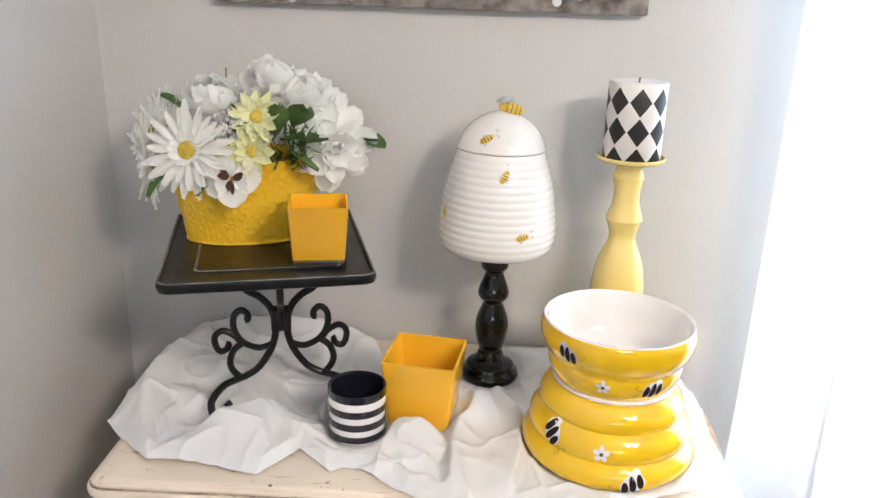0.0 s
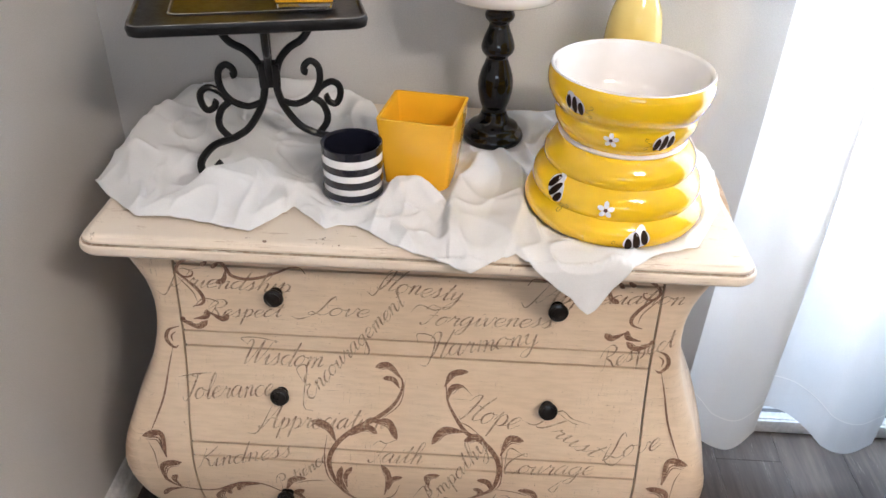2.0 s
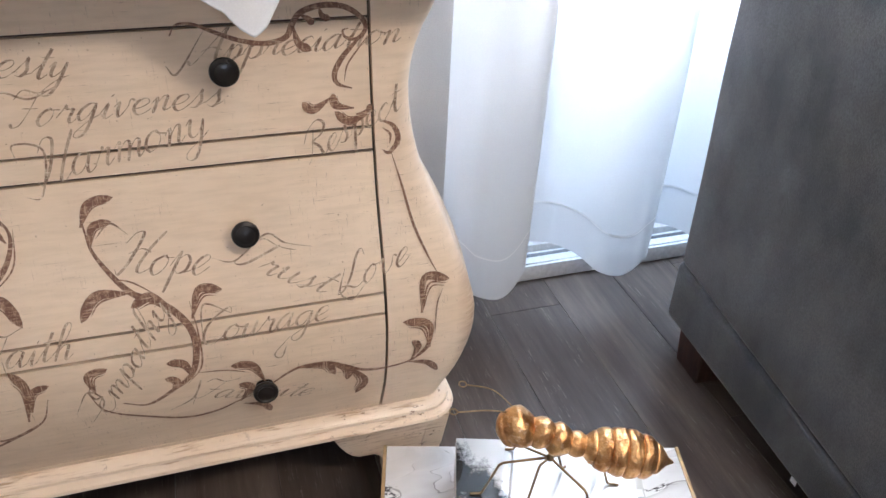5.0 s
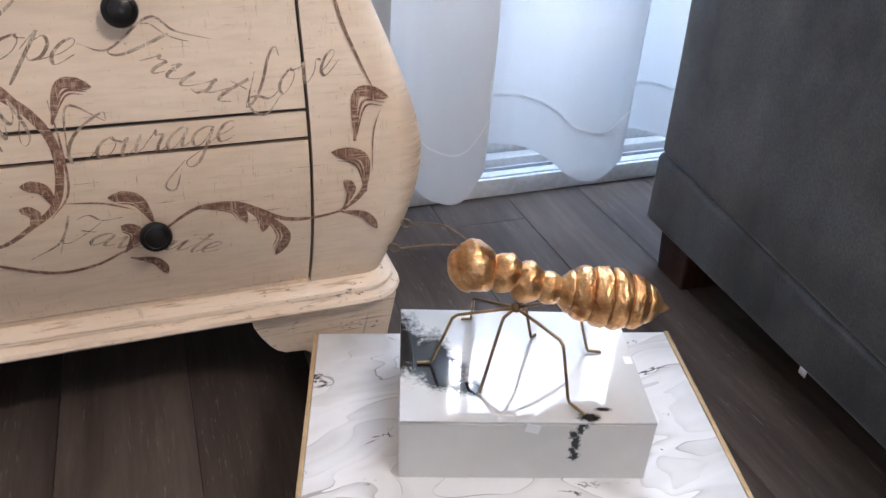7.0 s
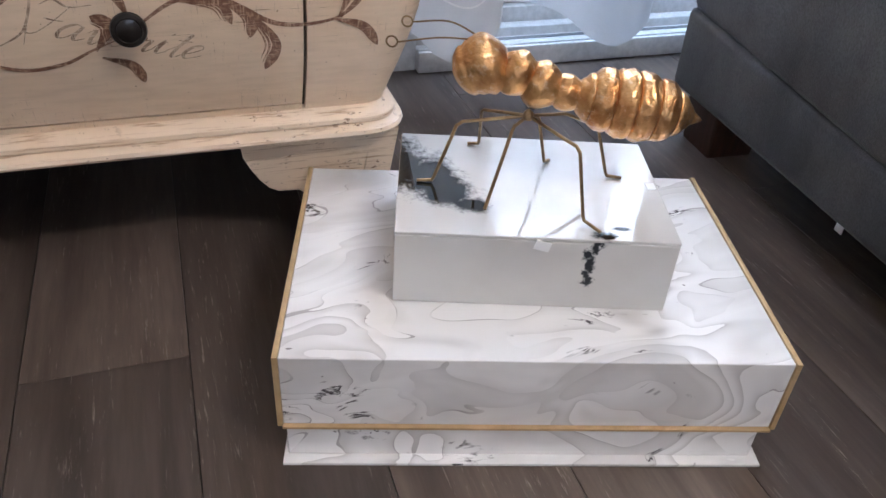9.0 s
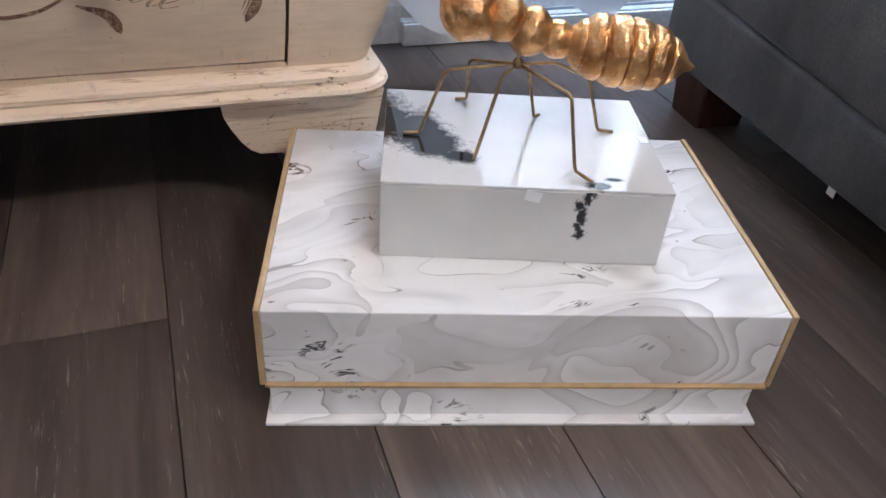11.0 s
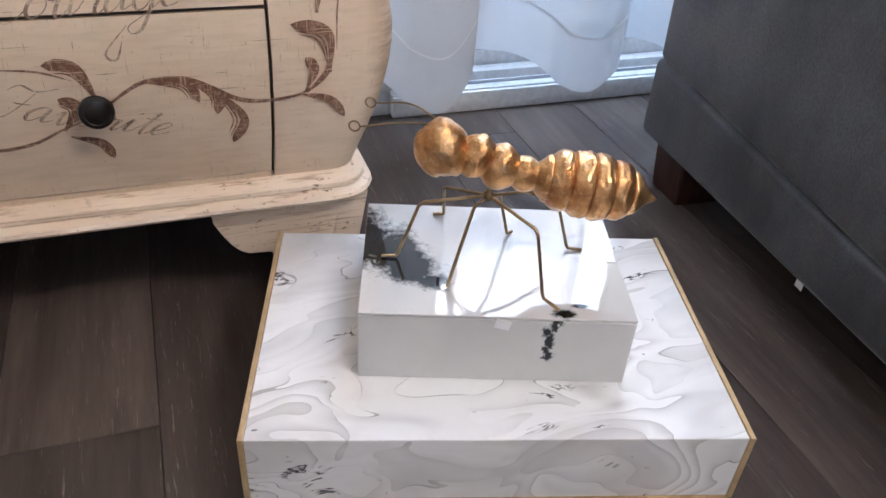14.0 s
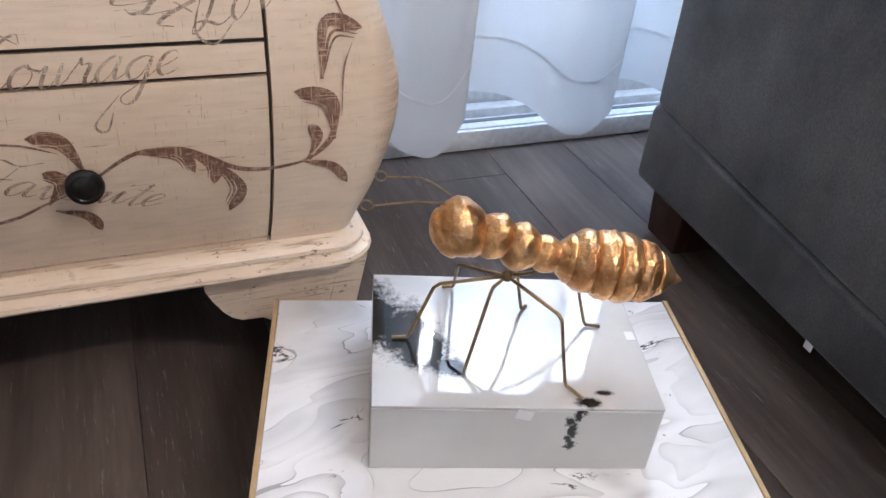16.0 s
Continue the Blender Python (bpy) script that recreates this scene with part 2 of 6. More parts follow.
def plank_mat():
    m, n, l, p = nodes("grey_brown_vinyl_plank")
    v = coords(n, l, (9, 0.7, 1))
    oi = n.new("ShaderNodeObjectInfo")
    sh = n.new("ShaderNodeVectorMath")
    sh.operation = 'ADD'
    l.new(v, sh.inputs[0])
    cmb = n.new("ShaderNodeCombineXYZ")
    l.new(math2(n, l, 'MULTIPLY', oi.outputs["Random"], 40), cmb.inputs[1])
    l.new(cmb.outputs[0], sh.inputs[1])
    broad = ramp(n, l, fuzz(n, l, sh.outputs[0], 2.2, 4, 0.6, 0.6), (0.058, 0.0435, 0.0375), (0.125, 0.098, 0.083), 0.3, 0.7)
    grain = ramp(n, l, fuzz(n, l, sh.outputs[0], 9, 6, 0.7), (0.80, 0.785, 0.77), (1.30, 1.28, 1.26), 0.34, 0.70)
    tone = ramp(n, l, oi.outputs["Random"], (0.66, 0.65, 0.65), (1.26, 1.23, 1.20), 0.0, 1.0)
    col = mixc(n, l, 1.0, mixc(n, l, 1.0, broad, grain, 'MULTIPLY'), tone, 'MULTIPLY')
    fleck = ramp(n, l, fuzz(n, l, sh.outputs[0], 34, 5, 0.72, 0.3), (0, 0, 0), (0.85, 0.85, 0.85), 0.585, 0.68)
    patchy = ramp(n, l, fuzz(n, l, sh.outputs[0], 2.6, 3), (0, 0, 0), (1, 1, 1), 0.44, 0.60)
    col = mixc(n, l, math2(n, l, 'MULTIPLY', fleck, patchy), col, (0.31, 0.265, 0.235))
    l.new(col, p.inputs["Base Color"])
    r = n.new("ShaderNodeMapRange")
    r.inputs[3].default_value, r.inputs[4].default_value = 0.27, 0.34
    l.new(fuzz(n, l, sh.outputs[0], 6, 4), r.inputs[0])
    l.new(r.outputs[0], p.inputs["Roughness"])
    relief(n, l, p, fuzz(n, l, sh.outputs[0], 14, 4, 0.6), 0.05, 0.0006)
    return m


def sheer(name, tint, clear, through_light=0.5):
    m, n, l, p = nodes(name)
    n.remove(p)
    out = n["Material Output"]
    v = coords(n, l, (160, 160, 160))
    weave = ramp(n, l, fuzz(n, l, v, 4, 2), (tint[0] * .96, tint[1] * .96, tint[2] * .96), tint)
    d, t, g, c = n.new("ShaderNodeBsdfDiffuse"), n.new("ShaderNodeBsdfTranslucent"), n.new("ShaderNodeMixShader"), n.new("ShaderNodeMixShader")
    tr = n.new("ShaderNodeBsdfTransparent")
    l.new(weave, d.inputs[0])
    l.new(weave, t.inputs[0])
    g.inputs[0].default_value = through_light
    l.new(d.outputs[0], g.inputs[1])
    l.new(t.outputs[0], g.inputs[2])
    c.inputs[0].default_value = clear
    l.new(g.outputs[0], c.inputs[1])
    l.new(tr.outputs[0], c.inputs[2])
    l.new(c.outputs[0], out.inputs[0])
    return m


def glass_mat(name, tint=(1, 1, 1), rough=0.0):
    m, n, l, p = nodes(name)
    p.inputs["Base Color"].default_value = (*tint, 1)
    p.inputs["Roughness"].default_value = rough
    p.inputs["Transmission Weight"].default_value = 1.0
    p.inputs["IOR"].default_value = 1.45
    return m


def thin_glass(name, shine):
    """A glass wall too thin to bend what is seen through it."""
    m, n, l, p = nodes(name)
    n.remove(p)
    t, g, x = n.new("ShaderNodeBsdfTransparent"), n.new("ShaderNodeBsdfGlossy"), n.new("ShaderNodeMixShader")
    t.inputs[0].default_value = (0.97, 0.97, 0.96, 1)
    g.inputs["Roughness"].default_value = 0.03
    x.inputs[0].default_value = shine
    l.new(t.outputs[0], x.inputs[1])
    l.new(g.outputs[0], x.inputs[2])
    l.new(x.outputs[0], n["Material Output"].inputs[0])
    return m


CANDLE = (0.3195, 1.400)
PAINT = chest_paint()
RIM = rim_paint("cream_top_paint", (0.86, 0.755, 0.635), (0.79, 0.665, 0.53), 0.1)
PLINTH = rim_paint("cream_rubbed_plinth_paint", (0.84, 0.690, 0.535), (0.76, 0.590, 0.430), 1.0)
GROOVE = stuff_mat("dark_brown_groove", (0.05, 0.03, 0.018), (0.09, 0.055, 0.03), rough=0.6)
GLAZE = ink_paint("brown_antique_glaze", (0.46, 0.37, 0.28), (0.26, 0.155, 0.085), 0.44, 0.62, 14)
SCROLL = ink_paint("brown_scroll_paint", (0.42, 0.255, 0.16), (0.180, 0.083, 0.048), 0.30, 0.52, 240)
WORD = ink_paint("faded_brown_lettering", (0.54, 0.395, 0.27), (0.215, 0.126, 0.078), 0.36, 0.58, 90)
BRONZE = stuff_mat("dark_bronze", (0.012, 0.010, 0.009), (0.03, 0.024, 0.02), rough=0.3, metal=0.6, coat=0.3)
WALL = stuff_mat("pale_grey_wall_paint", (0.60, 0.588, 0.580), (0.63, 0.618, 0.610), scale=1.5, fine=500, rough=0.75, bump=0.03, bscale=500)
WHITE = stuff_mat("white_trim_paint", (0.72, 0.72, 0.72), (0.80, 0.80, 0.80), scale=4, rough=0.4, bump=0.05)
CEIL = stuff_mat("white_ceiling_paint", (0.74, 0.73, 0.71), (0.78, 0.77, 0.75), scale=2, rough=0.85)
PLANK = plank_mat()
SUBFLOOR = stuff_mat("dark_floor_joint", (0.015, 0.013, 0.012), (0.03, 0.026, 0.024), rough=0.8)
SHEER = sheer("white_sheer_curtain", (0.87, 0.885, 0.905), 0.10, 0.5)
SEAM = sheer("white_hem_stitching", (0.93, 0.935, 0.94), 0.0, 0.4)
SHEER2 = sheer("white_sheer_hem", (0.86, 0.875, 0.90), 0.10, 0.46)
CLOTH = sheer("white_gauze_cloth", (0.96, 0.96, 0.965), 0.03, 0.20)
VELVET = stuff_mat("charcoal_velvet", (0.034, 0.034, 0.038), (0.102, 0.102, 0.109), scale=9, fine=420, rough=0.8, bump=0.6, bscale=650, sheen=0.33, stretch=(1, 1, 0.7), even=0.72)
WOODLEG = stuff_mat("dark_walnut_leg", (0.035, 0.014, 0.009), (0.075, 0.03, 0.018), scale=30, rough=0.4, stretch=(4, 4, 0.6))
YELLOW = stuff_mat("yellow_ceramic_glaze", (0.92, 0.575, 0.010), (0.94, 0.60, 0.014), scale=7, fine=30, rough=0.10, rvar=0.04, bump=0.03, bscale=30, coat=0.8, even=0.985)
BOWLIN = stuff_mat("white_ceramic_glaze", (0.86, 0.82, 0.79), (0.88, 0.845, 0.815), scale=7, fine=30, rough=0.12, rvar=0.04, bump=0.02, bscale=30, coat=0.7, even=0.985)
JARGLAZE = stuff_mat("cream_white_glaze", (0.85, 0.835, 0.81), (0.88, 0.865, 0.84), scale=9, fine=40, rough=0.14, rvar=0.05, bump=0.03, bscale=35, coat=0.7, even=0.985)
PALEYEL = stuff_mat("pale_yellow_glaze", (0.86, 0.66, 0.21), (0.89, 0.70, 0.25), scale=9, fine=40, rough=0.16, rvar=0.05, bump=0.03, bscale=35, coat=0.7, even=0.98)
BLACKGL = stuff_mat("glossy_black_lacquer", (0.003, 0.003, 0.0035), (0.007, 0.0065, 0.007), scale=9, rough=0.10, rvar=0.04, bump=0.04, bscale=40, coat=0.25, spec=0.35)
IRON = stuff_mat("black_wrought_iron", (0.004, 0.004, 0.0045), (0.013, 0.013, 0.014), scale=30, rough=0.34, bump=0.25, bscale=160, spec=0.35)
RUBBED = stuff_mat("rubbed_grey_edge", (0.12, 0.12, 0.12), (0.35, 0.34, 0.33), scale=25, rough=0.5)
ORANGE = stuff_mat("amber_yellow_glass", (0.94, 0.50, 0.026), (0.95, 0.515, 0.030), scale=6, fine=40, rough=0.22, rvar=0.04, bump=0.0, coat=0.35, even=0.99)
TIN = stuff_mat("yellow_embossed_tin", (0.91, 0.555, 0.02), (0.93, 0.58, 0.03), scale=12, rough=0.35, bump=0.04, bscale=60, coat=0.2, even=0.97)
NAVY = stuff_mat("navy_black_glaze", (0.008, 0.009, 0.018), (0.014, 0.015, 0.028), scale=9, rough=0.12, coat=0.5)
CUPW = stuff_mat("white_cup_glaze", (0.84, 0.84, 0.84), (0.88, 0.88, 0.88), scale=9, rough=0.18, coat=0.4, even=0.98)
PETAL = sheer("white_silk_petal", (0.99, 0.99, 0.965), 0.0, 0.36)
CREAM = sheer("cream_green_petal", (0.88, 0.88, 0.55), 0.0, 0.25)
HEART = stuff_mat("mustard_flower_heart", (0.50, 0.36, 0.04), (0.68, 0.52, 0.08), scale=120, fine=500, rough=0.9, bump=1.0, bscale=500)
BROWN = stuff_mat("dark_brown_spot", (0.05, 0.018, 0.012), (0.12, 0.05, 0.03), scale=200, rough=0.8)
LEAF = stuff_mat("green_silk_leaf", (0.055, 0.12, 0.025), (0.12, 0.21, 0.06), scale=40, fine=200, rough=0.6, bump=0.2, bscale=200)
MARBLE = marble("marbled_paper", 8.0, (0.58, 0.565, 0.56), 0.10, 1.0)
GOLDTRIM = stuff_mat("matt_gold_paper", (0.50, 0.34, 0.17), (0.60, 0.42, 0.23), scale=30, rough=0.42, metal=0.2)
INKTOP = ink_box("ink_stained_lacquer_top", ((0.4230, 0.908, 0.163, 1, 0.030, 0.056, 0.05), (0.4390, 0.8890, 0.163, 1, 0.034, 0.042, 0.05), (0.4482, 0.8580, 0.163, 1, 0.030, 0.026, 0.05), (0.4600, 0.8350, 0.163, 1, 0.018, 0.015, 0.05), (0.552, 0.766, 0.163, 1, 0.013, 0.0065, 0.05), (0.568, 0.772, 0.163, 1, 0.010, 0.0040, 0.05)), 0.03, 1.0)
INKSIDE = ink_box("ink_stained_lacquer_side", ((0.5435, 0.7624, 0.1610, 1, 0.0051, 0.02, 0.0072), (0.5412, 0.7627, 0.1550, 1, 0.0048, 0.02, 0.0072), (0.5360, 0.7651, 0.1485, 1, 0.0048, 0.02, 0.0072), (0.5385, 0.7635, 0.1410, 1, 0.0053, 0.02, 0.0081), (0.5392, 0.7635, 0.1350, 1, 0.0051, 0.02, 0.0078), (0.5375, 0.7637, 0.1290, 1, 0.0048, 0.02, 0.0078), (0.5395, 0.7629, 0.1225, 1, 0.0051, 0.02, 0.0065)), 0.35, 0.15, jags=(190, 2.6))
GOLD = gold_leaf()
WIRE = stuff_mat("antique_brass_wire", (0.24, 0.15, 0.08), (0.42, 0.29, 0.15), scale=60, rough=0.4, metal=0.85)
GLASS = glass_mat("clear_glass")
THINGLASS = thin_glass("thin_clear_glass", 0.07)
BEEBLACK = stuff_mat("black_bee_glaze", (0.020, 0.011, 0.007), (0.034, 0.020, 0.013), rough=0.6, spec=0.06)
BEEYEL = stuff_mat("bee_yellow", (0.72, 0.47, 0.05), (0.80, 0.56, 0.10), scale=60, rough=0.3, coat=0.3)
BEEBLUE = stuff_mat("bee_wing_blue_grey", (0.42, 0.48, 0.50), (0.60, 0.64, 0.65), scale=60, rough=0.3)
SILVER = stuff_mat("silver_mosaic", (0.13, 0.11, 0.10), (0.48, 0.43, 0.40), scale=28, fine=300, rough=0.35, metal=0.3, bump=0.4, bscale=200)
DECK = stuff_mat("grey_outdoor_paving", (0.20, 0.20, 0.20), (0.30, 0.30, 0.29), scale=3, rough=0.9)
SEALANT = stuff_mat("grey_gasket", (0.12, 0.12, 0.13), (0.2, 0.2, 0.21), rough=0.6)

# ---------------------------------------------------------------- mesh helpers


def link(name, bm, material, smooth=35):
    me = bpy.data.meshes.new(name)
    bmesh.ops.recalc_face_normals(bm, faces=bm.faces)
    bm.to_mesh(me)
    bm.free()
    me.materials.append(material)
    if smooth:
        me.shade_smooth()
        me.set_sharp_from_angle(angle=radians(smooth))
    return new(name, me)


def part(name, bm, material, parent, label="", smooth=35):
    """One mesh, in world coordinates, under its thing."""
    ob = link(name, bm, material, smooth)
    ob.parent = parent
    ob.matrix_parent_inverse = base_of(parent).inverted()
    return tagged(ob, label)


def base_of(ob):
    m = ob.matrix_basis.copy()
    while ob.parent:
        m = ob.parent.matrix_basis @ ob.matrix_parent_inverse @ m
        ob = ob.parent
    return m


def thing(name, at, label, category, group=""):
    ob = new(name)
    ob.empty_display_size = 0.05
    ob.matrix_basis = Matrix.Translation(at)
    return tagged(ob, label, category, group)


def setting(name, bm, material, label="", smooth=0):
    return tagged(link(name, bm, material, smooth), label, kind="structure")


def add_box(bm, x0, x1, y0, y1, z0, z1, bevel=0.0, m=None):
    vs = [bm.verts.new((x, y, z)) for x in (x0, x1) for y in (y0, y1) for z in (z0, z1)]
    fs = [bm.faces.new([vs[i] for i in f]) for f in ((0, 1, 3, 2), (4, 6, 7, 5), (0, 4, 5, 1), (2, 3, 7, 6), (0, 2, 6, 4), (1, 5, 7, 3))]
    if bevel:
        es = {e for f in fs for e in f.edges}
        out = bmesh.ops.bevel(bm, geom=list(es), offset=bevel, segments=2, affect='EDGES', profile=0.5)
        vs = list({v for f in out["faces"] for v in f.verts} | {v for v in vs if v.is_valid})
    if m is not None:
        bmesh.ops.transform(bm, matrix=m, verts=vs)
    return bm


def boxes(*dims, bevel=0.0, m=None):
    bm = bmesh.new()
    for d in dims:
        add_box(bm, *d, bevel=bevel, m=m)
    return bm


def smooth_curve(pts, steps=8, closed=False):
    """Catmull-Rom through points of any dimension."""
    p = [np.array(q, float) for q in pts]
    if closed:
        p = [p[-1]] + p + [p[0], p[1]]
    else:
        p = [2 * p[0] - p[1]] + p + [2 * p[-1] - p[-2]]
    out = []
    for i in range(1, len(p) - 2):
        for s in range(steps):
            t = s / steps
            out.append(0.5 * (2 * p[i] + (p[i + 1] - p[i - 1]) * t + (2 * p[i - 1] - 5 * p[i] + 4 * p[i + 1] - p[i + 2]) * t * t + (3 * p[i] - p[i - 1] - 3 * p[i + 1] + p[i + 2]) * t ** 3))
    if not closed:
        out.append(p[-2])
    return out


def sheet(grid, closed_u=False, bm=None):
    """A mesh from rows of points."""
    bm = bm or bmesh.new()
    vs = [[bm.verts.new(p) for p in row] for row in grid]
    nu = len(grid[0])
    for a, b in zip(vs, vs[1:]):
        for i in range(nu if closed_u else nu - 1):
            j = (i + 1) % nu
            bm.faces.new((a[i], a[j], b[j], b[i]))
    return bm, vs


def revolve(profile, cx, cy, n=56, cap=True, wobble=0.0):
    """Turns a profile of (radius, z) about the upright axis at cx, cy."""
    grid = []
    for r, z in profile:
        grid.append([(cx + max(r, 0.0004) * (1 + wobble * math.sin(3 * a + z * 40)) * math.sin(a), cy - max(r, 0.0004) * math.cos(a), z) for a in (math.tau * i / n for i in range(n))])
    bm, vs = sheet(grid, True)
    if cap:
        bm.faces.new(vs[0])
        bm.faces.new(vs[-1])
    return bm


def tube(pts, radius, n=8, bm=None):
    """A round bar along points; radius is a number or a function of 0..1."""
    bm = bm or bmesh.new()
    pts = [Vector(p) for p in pts]
    a = None
    rings = []
    for i, p in enumerate(pts):
        d = (pts[min(i + 1, len(pts) - 1)] - pts[max(i - 1, 0)]).normalized()
        a = d.orthogonal() if a is None else a - d * a.dot(d)
        a.normalize()
        b = d.cross(a)
        r = radius(i / (len(pts) - 1)) if callable(radius) else radius
        rings.append([p + a * r * math.cos(math.tau * k / n) + b * r * math.sin(math.tau * k / n) for k in range(n)])
    bm, vs = sheet(rings, True, bm)
    bm.faces.new(vs[0])
    bm.faces.new(vs[-1])
    return bm


def rounded_rect(hx, hy, r, k=5):
    out = []
    for cx, cy, a0 in ((hx - r, hy - r, 0), (-hx + r, hy - r, 90), (-hx + r, -hy + r, 180), (hx - r, -hy + r, 270)):
        out += [(cx + r * math.cos(radians(a0 + 90 * i / k)), cy + r * math.sin(radians(a0 + 90 * i / k))) for i in range(k + 1)]
    return out


def loft(sections, m=None, cap=True):
    """Joins closed outlines [(outline of (x, y), z), ...] bottom to top."""
    bm, vs = sheet([[(x, y, z) for x, y in o] for o, z in sections], True)
    if cap:
        bm.faces.new(vs[0])
        bm.faces.new(vs[-1])
    if m is not None:
        bmesh.ops.transform(bm, matrix=m, verts=bm.verts)
    return bm


def slab(outer, inner):
    """A curved plate between two equal grids."""
    bm, a = sheet(outer)
    _, b = sheet(inner, bm=bm)
    nv, nu = len(a), len(a[0])
    for i in range(nv - 1):
        bm.faces.new((a[i][0], b[i][0], b[i + 1][0], a[i + 1][0]))
        bm.faces.new((a[i][-1], a[i + 1][-1], b[i + 1][-1], b[i][-1]))
    for j in range(nu - 1):
        bm.faces.new((a[0][j], a[0][j + 1], b[0][j + 1], b[0][j]))
        bm.faces.new((a[-1][j], b[-1][j], b[-1][j + 1], a[-1][j + 1]))
    return bm


def interp(z, table):
    """Smooth curve through a table of (z, value)."""
    zs, vs = [a for a, _ in table], [b for _, b in table]
    i = min(max(int(np.searchsorted(zs, z)) - 1, 0), len(zs) - 2)
    h = zs[i + 1] - zs[i]
    t = min(max((z - zs[i]) / h, 0), 1)

    def slope(k):
        if k in (0, len(zs) - 1):
            k2 = 1 if k == 0 else len(zs) - 1
            return (vs[k2] - vs[k2 - 1]) / (zs[k2] - zs[k2 - 1])
        return (vs[k + 1] - vs[k - 1]) / (zs[k + 1] - zs[k - 1])
    a, b = slope(i) * h, slope(i + 1) * h
    return (2 * t ** 3 - 3 * t * t + 1) * vs[i] + (t ** 3 - 2 * t * t + t) * a + (3 * t * t - 2 * t ** 3) * vs[i + 1] + (t ** 3 - t * t) * b

# ---------------------------------------------------------------- the room
LEFT, BACK, RIGHT, REAR, HIGH = -0.608, 1.53, 3.4, -4.2, 2.45
FL = -0.017                            # the floor's level
DOOR0, DOOR1, DOORTOP = 0.69, 2.35, 2.08
setting("wall_left", boxes((LEFT - 0.12, LEFT, REAR - 0.12, BACK + 0.12, FL - 0.05, HIGH)), WALL, "pale grey painted side wall")
# Unseen wall, added outside so the sun misses the lower curtain.
setting("sun_block_wall", boxes((-1.0, 6.0, 2.20, 2.30, -0.25, 1.30)), WALL, "unseen low wall added outside to shade the lower curtain")
setting("wall_back", boxes((LEFT, DOOR0, BACK, BACK + 0.12, FL - 0.05, HIGH), (DOOR1, RIGHT, BACK, BACK + 0.12, FL - 0.05, HIGH), (DOOR0, DOOR1, BACK, BACK + 0.12, DOORTOP, HIGH)), WALL, "pale grey painted back wall with patio door opening")
setting("wall_right", boxes((RIGHT, RIGHT + 0.12, REAR - 0.12, BACK + 0.12, FL - 0.05, HIGH)), WALL, "pale grey painted wall")
WX0, WX1, WZ0, WZ1 = -0.5, 1.5, 1.72, 2.30
setting("wall_rear", boxes((LEFT, WX0, REAR - 0.12, REAR, FL - 0.05, HIGH), (WX1, RIGHT, REAR - 0.12, REAR, FL - 0.05, HIGH), (WX0, WX1, REAR - 0.12, REAR, FL - 0.05, WZ0), (WX0, WX1, REAR - 0.12, REAR, WZ1, HIGH)), WALL, "pale grey painted wall with an opening added for fill light")
setting("ceiling", boxes((LEFT - 0.12, RIGHT + 0.12, REAR - 0.12, BACK + 0.12, HIGH, HIGH + 0.1)), CEIL, "white painted ceiling")
setting("ground", boxes((-60, 60, -60, 60, -0.30, -0.22)), DECK, "grey ground outside the house")


def baseboard(name, path_pts, inward):
    """Moulded skirting along a wall: profile of (out from wall, z)."""
    prof = [(0.0, 0.0), (0.014, 0.0), (0.014, 0.062), (0.010, 0.068), (0.010, 0.080), (0.005, 0.088), (0.004, 0.098), (0.0, 0.10)]
    (x0, y0), (x1, y1) = path_pts
    grid = [[(x + inward[0] * o, y + inward[1] * o, FL + z) for x, y in ((x0, y0), (x1, y1))] for o, z in prof]
    bm, vs = sheet(grid)
    bm.faces.new([r[0] for r in vs])
    bm.faces.new([r[1] for r in vs])
    setting(name, bm, WHITE, "white painted baseboard")


baseboard("baseboard", ((LEFT, REAR), (LEFT, BACK)), (1, 0))
baseboard("baseboard", ((LEFT + 0.014, BACK), (DOOR0 - 0.07, BACK)), (0, -1))

# patio door: sill with tracks, frame, two sliding panels
door = tagged(new("door_1"), "white sliding patio door behind sheer curtains", "patio door", kind="structure")
sill = boxes((DOOR0 - 0.07, DOOR1, 1.497, 1.548, FL, 0.020), (DOOR0 - 0.07, DOOR1, 1.503, 1.512, 0.018, 0.0235), (DOOR0 - 0.06, DOOR1, 1.550, 1.578, FL, 0.034), (DOOR0 - 0.06, DOOR1, 1.580, BACK + 0.12, FL, 0.060), bevel=0.0035)
part("door_sill", sill, WHITE, door, "white ribbed door track")
part("gasket", boxes((DOOR0, DOOR1, 1.528, 1.538, 0.0185, 0.0210)), SEALANT, door, "grey track groove")
part("door_frame", boxes((DOOR0 - 0.06, DOOR0, 1.535, BACK + 0.1, 0.062, DOORTOP + 0.05), (DOOR1, DOOR1 + 0.06, 1.535, BACK + 0.1, 0.062, DOORTOP + 0.05), (DOOR0, DOOR1, 1.535, BACK + 0.1, DOORTOP, DOORTOP + 0.05), bevel=0.004), WHITE, door)
